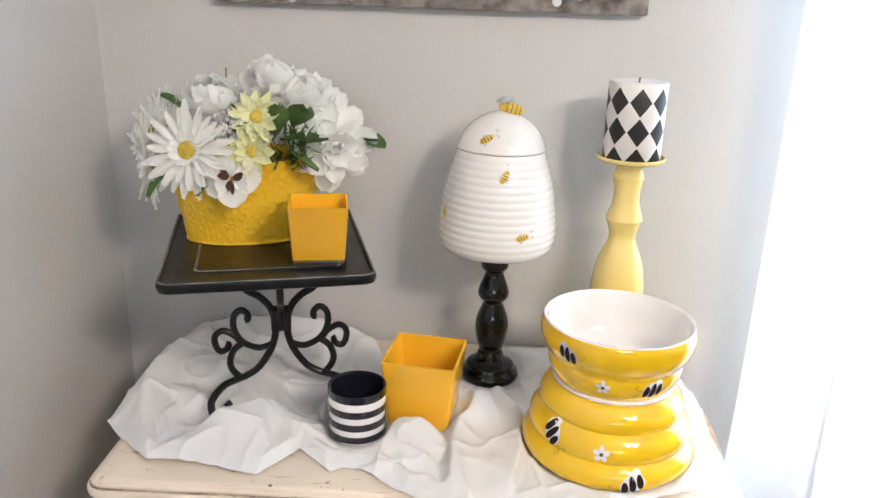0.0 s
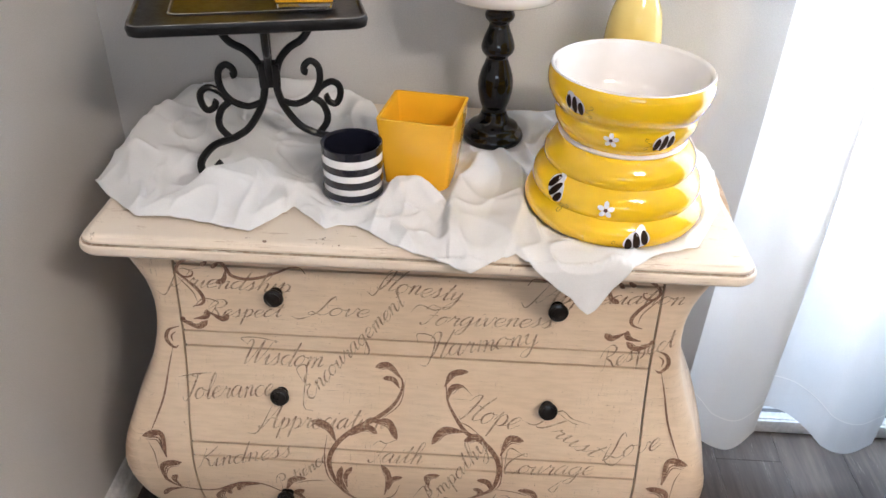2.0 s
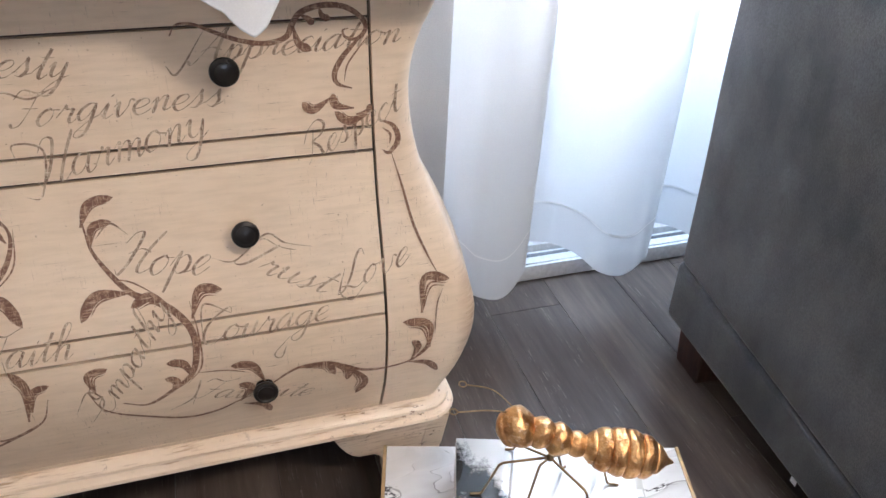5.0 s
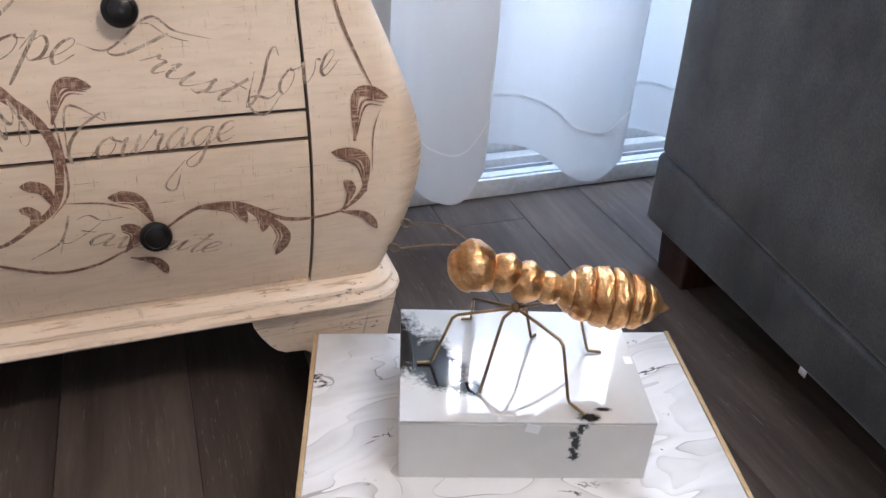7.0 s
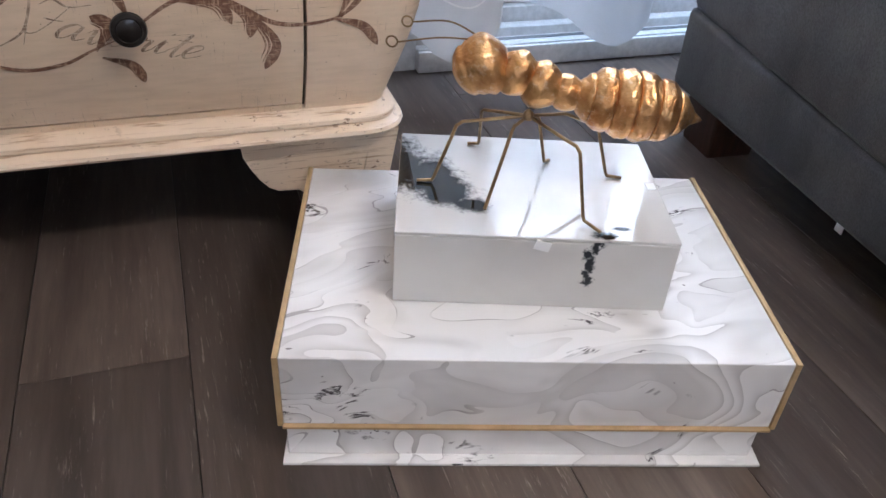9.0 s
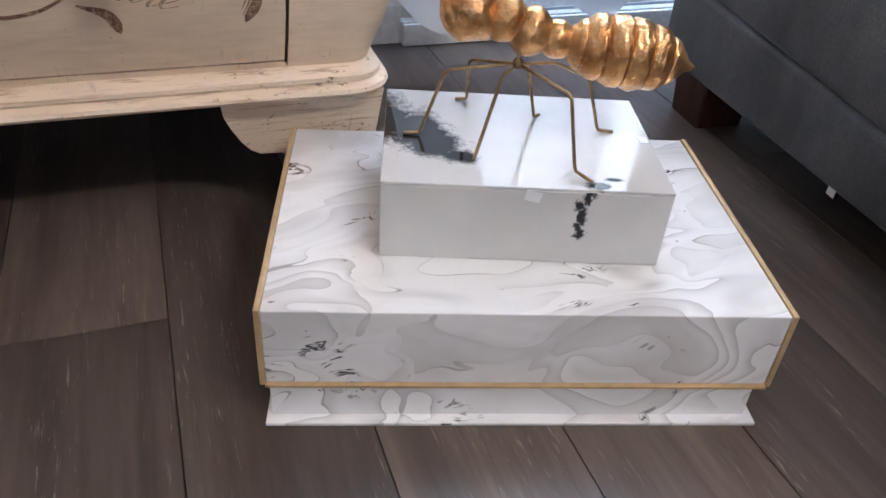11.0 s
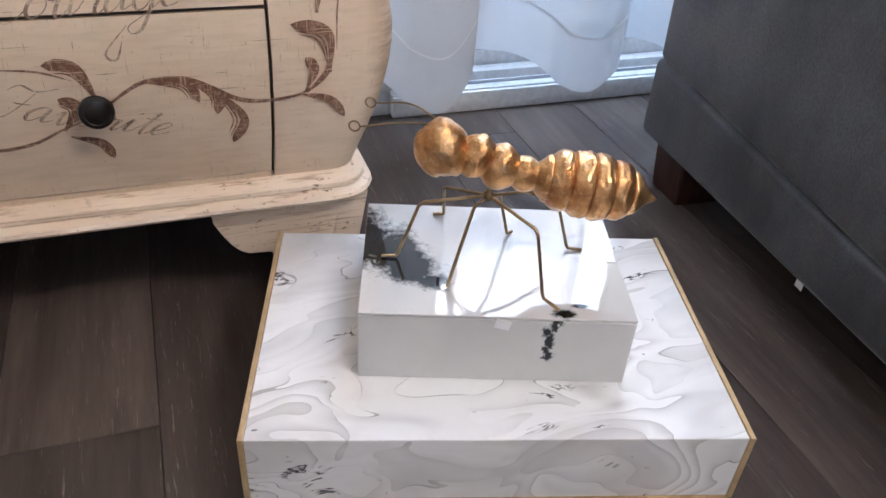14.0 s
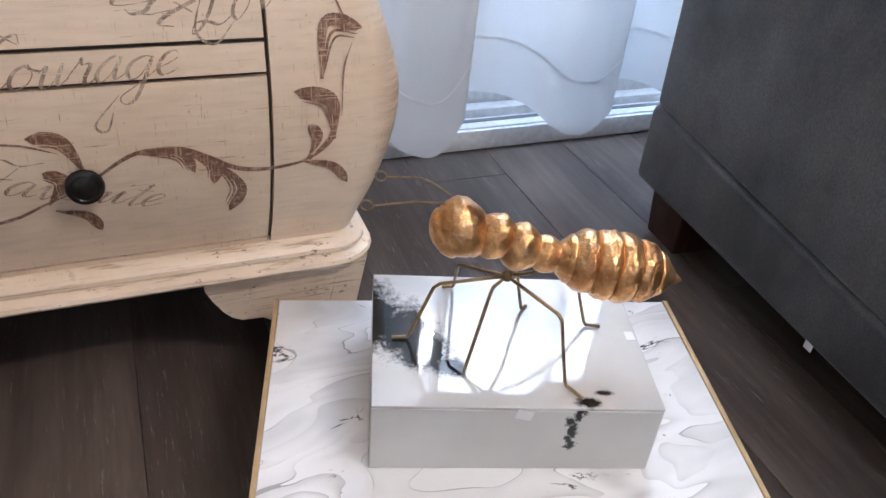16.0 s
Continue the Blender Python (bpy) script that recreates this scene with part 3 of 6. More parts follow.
for k, (a, b) in enumerate(((DOOR0, 1.53), (1.49, DOOR1))):
    y = 1.590 + 0.035 * k
    panel = boxes((a, a + 0.07, y, y + 0.03, 0.063, DOORTOP), (b - 0.07, b, y, y + 0.03, 0.063, DOORTOP), (a + 0.07, b - 0.07, y, y + 0.03, 0.063, 0.17), (a + 0.07, b - 0.07, y, y + 0.03, DOORTOP - 0.07, DOORTOP), bevel=0.003)
    pob = part("sliding_panel", panel, WHITE, door)
    pane = part("pane", boxes((a + 0.07, b - 0.07, y + 0.012, y + 0.018, 0.17, DOORTOP - 0.07)), GLASS, pob, "clear glass pane", 0)
    pane.visible_shadow = False

# unseen window behind the walk, added to hold the front fill light
win = tagged(new("fill_window_1"), "unseen white framed window added for the rear fill light", "window", kind="structure")
part("window_frame", boxes((WX0, WX0 + 0.05, REAR - 0.1, REAR - 0.02, WZ0, WZ1), (WX1 - 0.05, WX1, REAR - 0.1, REAR - 0.02, WZ0, WZ1), (WX0 + 0.05, WX1 - 0.05, REAR - 0.1, REAR - 0.02, WZ0, WZ0 + 0.05), (WX0 + 0.05, WX1 - 0.05, REAR - 0.1, REAR - 0.02, WZ1 - 0.05, WZ1), (0.47, 0.53, REAR - 0.1, REAR - 0.02, WZ0 + 0.05, WZ1 - 0.05)), WHITE, win)
part("window_sill", boxes((WX0 - 0.05, WX1 + 0.05, REAR, REAR + 0.05, WZ0 - 0.03, WZ0), bevel=0.004), WHITE, win)

# ceiling light with two bulbs
lite = thing("ceiling_light", (1.175, -0.55, HIGH), "white two-bulb ceiling light", "ceiling light")
part("canopy", revolve([(0.001, HIGH), (0.07, HIGH), (0.07, HIGH - 0.015), (0.03, HIGH - 0.03), (0.001, HIGH - 0.03)], 1.175, -0.55, 32), WHITE, lite)
for bx in (1.00, 1.35):
    part("lamp_arm", tube([(1.175, -0.55, HIGH - 0.03), ((1.175 + bx) / 2, -0.55, HIGH - 0.06), (bx, -0.55, HIGH - 0.06), (bx, -0.55, HIGH - 0.11)], 0.006, 8), BRONZE, lite)
    part("socket", revolve([(0.001, HIGH - 0.135), (0.018, HIGH - 0.135), (0.018, HIGH - 0.105), (0.001, HIGH - 0.100)], bx, -0.55, 16), BRONZE, lite)

# sheer curtain


def fold(x, z):
    """How far a fold stands forward (0 to 1), its sideways roll, its own number and the dip of its foot."""
    u = (x - 0.722 + 0.010 * math.sin(2.1 * z + 4 * x)) / 0.242
    k = math.floor(u)
    u -= k
    rise, fall = 0.62 + 0.04 * math.sin(k * 2.3), 0.86
    if u < rise:
        f = (0.5 - 0.5 * math.cos(math.pi * u / rise)) ** 1.3
    else:
        f = 1.0 if u < fall else 0.5 + 0.5 * math.cos(math.pi * (u - fall) / (1 - fall))
    roll = math.sin(math.pi * (u - 0.55) / 0.45) if u > 0.55 else 0.0
    return f, roll, k, math.exp(-((u - 0.68) / (0.20 if u < 0.68 else 0.17)) ** 2)


def curtain(x0, x1, low, high, off, nx, nz):
    """Hanging cloth whose folds lean to one side; its foot dips where a fold comes forward.
    low and high are heights above the foot, or high is the ceiling when None."""
    grid = []
    for k in range(nz + 1):
        row = []
        for i in range(nx + 1):
            x = x0 + (x1 - x0) * i / nx
            f, roll, n, dip = fold(x, 0.0)
            foot = 0.118 - (0.066 - 0.010 * math.sin(n * 2.1 + 1.2)) * dip + 0.003 * math.sin(31 * x)
            top = HIGH if high is None else foot + high
            z = foot + low + (top - foot - low) * (k / nz) ** (1.0 if high else 1.35)
            f, roll, n, dip = fold(x, z)
            deep = 0.092 + 0.012 * math.sin(n * 1.7) - 0.022 * math.sin(1.2 * z)
            y = 1.458 - deep * f - 0.012 * math.sin(12 * x + 1.5 * z) * (1 - f) + 0.004 * noise.noise((x * 16, z * 3, 0)) + 0.0018 * noise.noise((x * 55, z * 6, 2))
            row.append((x + 0.026 * roll + 0.004 * math.sin(3 * z + 20 * x) + 0.010 * (z - 0.4), y + off, z))
        grid.append(row)
    return sheet(grid)[0]


cur = thing("curtain", (1.4, 1.41, 0.07), "white sheer floor-length curtain in soft folds before the patio door", "curtain")
part("curtain_panel", curtain(0.560, 2.45, 0.084, None, 0.0, 460, 44), SHEER, cur, "", 80)
part("hem", curtain(0.560, 2.45, 0.0, 0.088, -0.0012, 460, 7), SHEER2, cur, "doubled white sheer hem", 80)
part("hem_seam", curtain(0.560, 2.45, 0.0855, 0.0885, -0.0022, 460, 1), SEAM, cur, "stitched white hem line", 80)
part("curtain_track", boxes((0.5, 2.5, 1.38, 1.45, HIGH - 0.03, HIGH - 0.001)), WHITE, cur, "white ceiling track")

# ---------------------------------------------------------------- the chest
TOP = 0.7605
FRONT = [(0.10, 1.088), (0.159, 1.067), (0.21, 1.045), (0.255, 1.033), (0.30, 1.028), (0.34, 1.030), (0.40, 1.044), (0.455, 1.064), (0.53, 1.083), (0.58, 1.090), (0.634, 1.095), (0.68, 1.099), (0.74, 1.104)]
HALF = [(0.10, 0.440), (0.16, 0.455), (0.215, 0.470), (0.255, 0.480), (0.29, 0.486), (0.32, 0.486), (0.357, 0.477), (0.42, 0.452), (0.47, 0.430), (0.52, 0.413), (0.56, 0.406), (0.60, 0.405), (0.635, 0.412), (0.66, 0.424), (0.686, 0.440), (0.74, 0.462)]
CBACK, CR = 1.512, 0.024


def face(x, z, out=0.0):
    """A place on the chest's bowed front, rounding into its sides."""
    w, f = interp(z, HALF), interp(z, FRONT)
    s = 1 if x >= 0 else -1
    ax = abs(x)
    if ax <= w - CR:
        y = f
        nx = 0.0
    else:
        q = min((ax - (w - CR)) / CR, 1.0)
        y = f + CR - CR * math.sqrt(max(1 - q * q, 0))
        nx = s * q
    dz = (interp(z + 0.002, FRONT) - interp(z - 0.002, FRONT)) / 0.004
    nrm = Vector((nx, -1, dz)).normalized()
    return Vector((x, y, z)) + nrm * out


def front_plate(x0, x1, z0, z1, out=0.004, depth=0.012, nx=10, nz=10):
    zs = [z0 + (z1 - z0) * k / nz for k in range(nz + 1)]
    xs = [x0 + (x1 - x0) * i / nx for i in range(nx + 1)]
    bm = slab([[face(x, z, out) for x in xs] for z in zs], [[face(x, z, out - depth) for x in xs] for z in zs])
    rim = [e for e in bm.edges if e.calc_face_angle(0) > 1.0]
    bmesh.ops.bevel(bm, geom=rim, offset=0.0012, segments=1, affect='EDGES')
    return bm


def side_shell(s):
    """Corner post and side of the chest in one bowed plate."""
    zs = [0.136 + (0.738 - 0.136) * k / 30 for k in range(31)]

    def line(z, out):
        w = interp(z, HALF)
        w -= 0.0085 * max(w - 0.41, 0) / 0.077 if s > 0 else 0.004 * max(w - 0.41, 0) / 0.077
        f = interp(z, FRONT)
        xs = [0.363 + (w - CR - 0.363) * i / 4 for i in range(5)]
        pts = [face(s * x, z, out) for x in xs]
        for k in range(1, 7):
            a = radians(15 * k)
            pts.append(Vector((s * (w - CR + (CR + out) * math.sin(a)), f + CR - (CR + out) * math.cos(a), z)))
        swell = 0.032 * max(w - 0.40, 0) / 0.087
        pts += [Vector((s * (w + out + swell * math.sin(math.pi * i / 10)), f + CR + (CBACK - f - CR) * i / 10, z)) for i in range(1, 11)]
        return pts
    return slab([line(z, 0.004) for z in zs], [line(z, -0.010) for z in zs])


chest = thing("bombe_chest", (0, 1.28, FL), "cream distressed three-drawer chest, bowed, painted with scrolls and words", "chest of drawers")


def section(z, inset):
    w, f = interp(z, HALF) - inset, interp(z, FRONT) + inset
    hy = (CBACK - f) / 2
    return [(x, y + f + hy) for x, y in rounded_rect(w, hy, CR)]


part("carcass", loft([(section(0.112 + (0.735 - 0.112) * k / 24, 0.0045), 0.112 + (0.735 - 0.112) * k / 24) for k in range(25)]), GROOVE, chest, "dark brown carcass showing in the drawer joints")
for s in (-1, 1):
    part("corner_post", side_shell(s), PAINT, chest)
for z0, z1 in ((0.136, 0.1585), (0.678, 0.738), (0.5335, 0.5570), (0.3425, 0.3655)):
    part("rail", front_plate(-0.3595, 0.3595, z0, z1, nz=4), PAINT, chest)
drawers = [part("drawer", front_plate(-0.3595, 0.3595, z0, z1, 0.0045, 0.016, 10, 14), PAINT, chest) for z0, z1 in ((0.5605, 0.6745), (0.3690, 0.5300), (0.1610, 0.3390))]


def knob(x, z, drawer):
    prof = [(0.0, 0.0), (0.012, 0.0), (0.012, 0.003), (0.0065, 0.005), (0.006, 0.012), (0.011, 0.015), (0.0165, 0.018), (0.0175, 0.021), (0.0165, 0.0245), (0.0125, 0.0262), (0.0115, 0.0252), (0.006, 0.027), (0.0005, 0.0275)]
    bm = revolve([(r * 0.86, h * 0.76) for r, h in prof], 0, 0, 28)
    p, q = face(x, z, 0.004), face(x, z, 0.02)
    q.z = max(q.z, p.z + 0.0015)
    turn = (q - p).to_track_quat('Z', 'Y').to_matrix().to_4x4()
    bmesh.ops.transform(bm, matrix=Matrix.Translation(p) @ turn, verts=bm.verts)
    part("knob", bm, BRONZE, drawer, "round dark bronze knob")


for (zk, d) in zip((0.634, 0.458, 0.262), drawers):
    for s in (-1, 1):
        knob(s * 0.2105, zk, d)

# top board with a stepped, rounded edge
prof = [(0.7275, -0.012), (0.7280, 0.006), (0.7310, 0.0125), (0.7360, 0.0170), (0.7420, 0.0180), (0.7465, 0.0165), (0.7484, 0.0130), (0.7490, 0.0105), (0.7508, 0.0118), (0.7535, 0.0115), (0.7552, 0.0085), (0.7560, 0.0055), (0.7568, 0.0045), (0.7590, 0.0035), (0.7602, 0.0015), (TOP, -0.001)]


def plan(out, hx, front, back, r):
    hy = (back - front + out) / 2
    return [(x, y + front - out + hy) for x, y in rounded_rect(hx + out, hy, max(r + out, 0.004))]


part("top_board", loft([(plan(o, 0.4475, 1.040, CBACK + 0.008, 0.014), z) for z, o in prof]), RIM, chest, "cream rubbed top with stepped rounded edge", 30)
part("glaze_line", loft([(plan(o, 0.4475, 1.040, CBACK + 0.008, 0.014), z) for z, o in ((0.7481, 0.0140), (0.7490, 0.0112), (0.7499, 0.0118), (0.7506, 0.0121))], cap=False), GLAZE, chest, "brown antique glaze left in the step of the edge", 30)
part("cove", loft([(plan(o, 0.440, 1.090, CBACK, 0.02), z) for z, o in ((0.716, 0.0), (0.722, 0.004), (0.7272, 0.016))]), RIM, chest)
prof = [(0.1215, 0.000), (0.1220, 0.018), (0.1240, 0.0230), (0.1272, 0.0250), (0.1310, 0.0232), (0.1332, 0.0170), (0.1350, 0.0138), (0.138, 0.0158), (0.142, 0.0155), (0.1460, 0.0115), (0.1495, 0.003), (0.153, -0.012)]
part("plinth", loft([(plan(o, 0.4475, 1.066, CBACK, 0.022), z) for z, o in prof]), PLINTH, chest, "cream rubbed moulded plinth", 30)


def foot(sx, front):
    """Bracket foot with a curved inner edge on both faces."""
    bm = bmesh.new()
    curve = [(0.169, 0.122), (0.167, 0.103), (0.160, 0.087), (0.151, 0.071), (0.142, 0.060), (0.132, 0.0540), (0.110, 0.0525), (0.100, 0.044), (0.094, 0.022), (0.092, FL)]
    for axis in (0, 1):
        lo = []
        for d, z in curve:
            lo.append((d, z))
        poly = lo + [(0.006, FL), (0.0, 0.05), (0.0, 0.122)]
        for dep in ((0.0, 0.030),):
            rings = []
            for t in dep:
                ring = []
                for d, z in poly:
                    slope = 0.022 * (1 - (z - FL) / (0.122 - FL)) ** 1.4
                    t2 = t + slope
                    dd = max(d, slope)
                    if axis == 0:
                        ring.append((sx * (0.462 - dd), front + t2 if front < 1.3 else front - t2, z))
                    else:
                        ring.append((sx * (0.462 - t2), front + dd if front < 1.3 else front - dd, z))
                rings.append(ring)
            b2, vs = sheet(rings, True, bm)
            bm.faces.new(vs[0])
            bm.faces.new(vs[-1])
    return bm


for sx in (-1, 1):
    for fy in (1.060, CBACK - 0.004):
        part("foot", foot(sx, fy), PLINTH, chest, "cream worn bracket foot")

# painted scrolls: tapered brush strokes on the front


def stroke_mesh(bm, pts, width, out=0.0052, both=False, flip=1):
    line = smooth_curve(pts, 7)
    left, right = [], []
    for i, p in enumerate(line):
        a, b = line[max(i - 1, 0)], line[min(i + 1, len(line) - 1)]
        d = b - a
        d = d / (np.linalg.norm(d) + 1e-9)
        t = i / (len(line) - 1)
        w = width * (math.sin(math.pi * min(max(t, 0.04), 0.96)) ** 0.7 if both else max(1 - t, 0.08) ** 0.6 * min(1, 0.06 + (t * 4.2) ** 0.62))
        left.append((p[0] - d[1] * w, p[1] + d[0] * w))
        right.append((p[0] + d[1] * w, p[1] - d[0] * w))
    sheet([[face(flip * x, z, out) for x, z in left], [face(flip * x, z, out) for x, z in right]], bm=bm)


def leaf_mesh(bm, pts, width, flip=1):
    """A curled acanthus leaf: a fat comma stroke and fine lines inside its bend."""
    stroke_mesh(bm, pts, width * 1.08, flip=flip)
    a, b, c = (np.array(p, float) for p in (pts[0], pts[len(pts) // 2], pts[-1]))
    inner = (a + c) / 2
    for k, f in enumerate((0.34, 0.52)):
        q = [a + (inner - a) * 0.14 * (k + 1) + (c - a) * 0.05, b + (inner - b) * f, c + (inner - c) * 0.05]
        stroke_mesh(bm, [tuple(v) for v in q], width * (0.20 - 0.05 * k), flip=flip, both=True)


def scroll(strokes, leaves, label, sides=(-1, 1)):
    for flip in sides:
        for w, pts in strokes:
            bm = bmesh.new()
            stroke_mesh(bm, pts, w, both=True, flip=flip)
            part("painted_scroll", bm, SCROLL, chest, label, 0)
        for w, pts in leaves:
            bm = bmesh.new()
            leaf_mesh(bm, pts, w, flip)
            part("painted_leaf", bm, SCROLL, chest, "", 0)


scroll([(0.0040, [(0.050, 0.487), (0.054, 0.458), (0.068, 0.431), (0.086, 0.409), (0.107, 0.398), (0.126, 0.382), (0.139, 0.360), (0.141, 0.334), (0.132, 0.302), (0.110, 0.283), (0.079, 0.265), (0.053, 0.274)]),
        (0.0011, [(0.142, 0.392), (0.146, 0.352), (0.144, 0.312), (0.126, 0.288)]), (0.0009, [(0.070, 0.426), (0.088, 0.420), (0.110, 0.404)])],
       [(0.0052, [(0.084, 0.511), (0.058, 0.506), (0.048, 0.483)]), (0.0046, [(0.078, 0.486), (0.058, 0.482), (0.053, 0.460)]),
        (0.0062, [(0.031, 0.386), (0.050, 0.412), (0.084, 0.410)]), (0.0052, [(0.082, 0.394), (0.104, 0.404), (0.127, 0.381)]),
        (0.0054, [(0.178, 0.400), (0.153, 0.403), (0.142, 0.372)]), (0.0055, [(0.107, 0.322), (0.126, 0.318), (0.132, 0.296)]), (0.0052, [(0.102, 0.301), (0.115, 0.294), (0.107, 0.280)]),
        (0.005, [(0.046, 0.328), (0.024, 0.322), (0.028, 0.296)])], "brown painted C-scroll", (1,))
scroll([(0.0040, [(-0.029, 0.508), (-0.018, 0.483), (-0.030, 0.450), (-0.058, 0.425), (-0.091, 0.407), (-0.120, 0.381), (-0.135, 0.349), (-0.130, 0.313), (-0.111, 0.271), (-0.079, 0.246), (-0.036, 0.264)]),
        (0.0011, [(-0.138, 0.392), (-0.143, 0.352), (-0.138, 0.312), (-0.122, 0.284)]), (0.0009, [(-0.014, 0.490), (-0.022, 0.450), (-0.050, 0.424)])],
       [(0.0052, [(-0.062, 0.510), (-0.040, 0.516), (-0.019, 0.491)]), (0.0046, [(-0.050, 0.492), (-0.032, 0.491), (-0.023, 0.476)]),
        (0.0060, [(-0.164, 0.414), (-0.136, 0.408), (-0.123, 0.380)]), (0.0050, [(-0.057, 0.399), (-0.074, 0.410), (-0.100, 0.394)]),
        (0.0060, [(-0.025, 0.390), (-0.039, 0.420), (-0.064, 0.418)]), (0.0055, [(-0.115, 0.335), (-0.120, 0.306), (-0.107, 0.273)]), (0.0048, [(-0.098, 0.335), (-0.110, 0.314), (-0.108, 0.287)]),
        (0.0050, [(-0.050, 0.343), (-0.037, 0.318), (-0.046, 0.271)]), (0.0046, [(-0.015, 0.319), (-0.034, 0.312), (-0.039, 0.285)])], "brown painted C-scroll", (1,))
scroll([(0.0018, [(0.020, 0.300), (0.034, 0.266), (0.074, 0.243), (0.117, 0.226), (0.152, 0.229), (0.178, 0.241), (0.205, 0.252)]),
        (0.0024, [(0.205, 0.250), (0.224, 0.266), (0.251, 0.282), (0.283, 0.283), (0.304, 0.274), (0.331, 0.258), (0.359, 0.254), (0.390, 0.259), (0.408, 0.274)]),
        (0.0010, [(0.138, 0.302), (0.170, 0.298), (0.196, 0.288)])],
       [(0.0060, [(0.175, 0.303), (0.200, 0.299), (0.212, 0.268)]), (0.0058, [(0.181, 0.272), (0.196, 0.262), (0.180, 0.240)]),
        (0.0056, [(0.323, 0.209), (0.334, 0.238), (0.306, 0.274)]), (0.0052, [(0.311, 0.244), (0.312, 0.264), (0.286, 0.283)]), (0.0046, [(0.296, 0.258), (0.286, 0.278), (0.250, 0.282)]),
        (0.0048, [(0.215, 0.204), (0.208, 0.224), (0.184, 0.233)])], "brown painted vine along the bottom drawer")
scroll([(0.0030, [(0.394, 0.259), (0.412, 0.278), (0.417, 0.300)]), (0.0008, [(0.432, 0.362), (0.424, 0.340), (0.422, 0.300)])],
       [(0.0062, [(0.441, 0.373), (0.410, 0.378), (0.405, 0.334)]), (0.0062, [(0.381, 0.325), (0.414, 0.316), (0.416, 0.278)]), (0.0050, [(0.393, 0.294), (0.402, 0.282), (0.393, 0.261)]), (0.0048, [(0.431, 0.228), (0.416, 0.250), (0.388, 0.258)])],
       "brown painted stem on the corner post")
scroll([(0.0016, [(0.380, 0.528), (0.390, 0.490), (0.401, 0.442), (0.414, 0.408), (0.428, 0.378)]), (0.0028, [(0.366, 0.566), (0.383, 0.558), (0.388, 0.540), (0.378, 0.527), (0.370, 0.531)]), (0.0014, [(0.372, 0.556), (0.380, 0.548), (0.379, 0.537)])],
       [], "brown painted line on the corner post")
scroll([(0.0030, [(0.164, 0.669), (0.171, 0.679), (0.186, 0.679), (0.206, 0.670), (0.231, 0.660), (0.256, 0.656), (0.275, 0.661), (0.282, 0.673), (0.291, 0.684), (0.311, 0.690), (0.335, 0.688), (0.352, 0.677), (0.357, 0.665), (0.348, 0.655), (0.336, 0.657), (0.333, 0.664), (0.339, 0.666)]),
        (0.0030, [(0.355, 0.660), (0.342, 0.648), (0.330, 0.635), (0.322, 0.620), (0.325, 0.609), (0.340, 0.603)]),
        (0.0009, [(0.358, 0.656), (0.348, 0.644), (0.336, 0.628), (0.332, 0.611)])],
       [(0.0050, [(0.300, 0.646), (0.287, 0.654), (0.283, 0.671)]),
        (0.0042, [(0.304, 0.672), (0.298, 0.678), (0.291, 0.682)]),
        (0.0040, [(0.321, 0.676), (0.313, 0.680), (0.310, 0.689)]),
        (0.0050, [(0.286, 0.592), (0.297, 0.582), (0.317, 0.595)]),
        (0.0046, [(0.319, 0.599), (0.321, 0.585), (0.341, 0.581)]),
        (0.0048, [(0.320, 0.579), (0.335, 0.566), (0.358, 0.574)]),
        (0.0040, [(0.358, 0.584), (0.357, 0.576), (0.343, 0.574)])],
       "brown painted corner flourish on the top drawer")


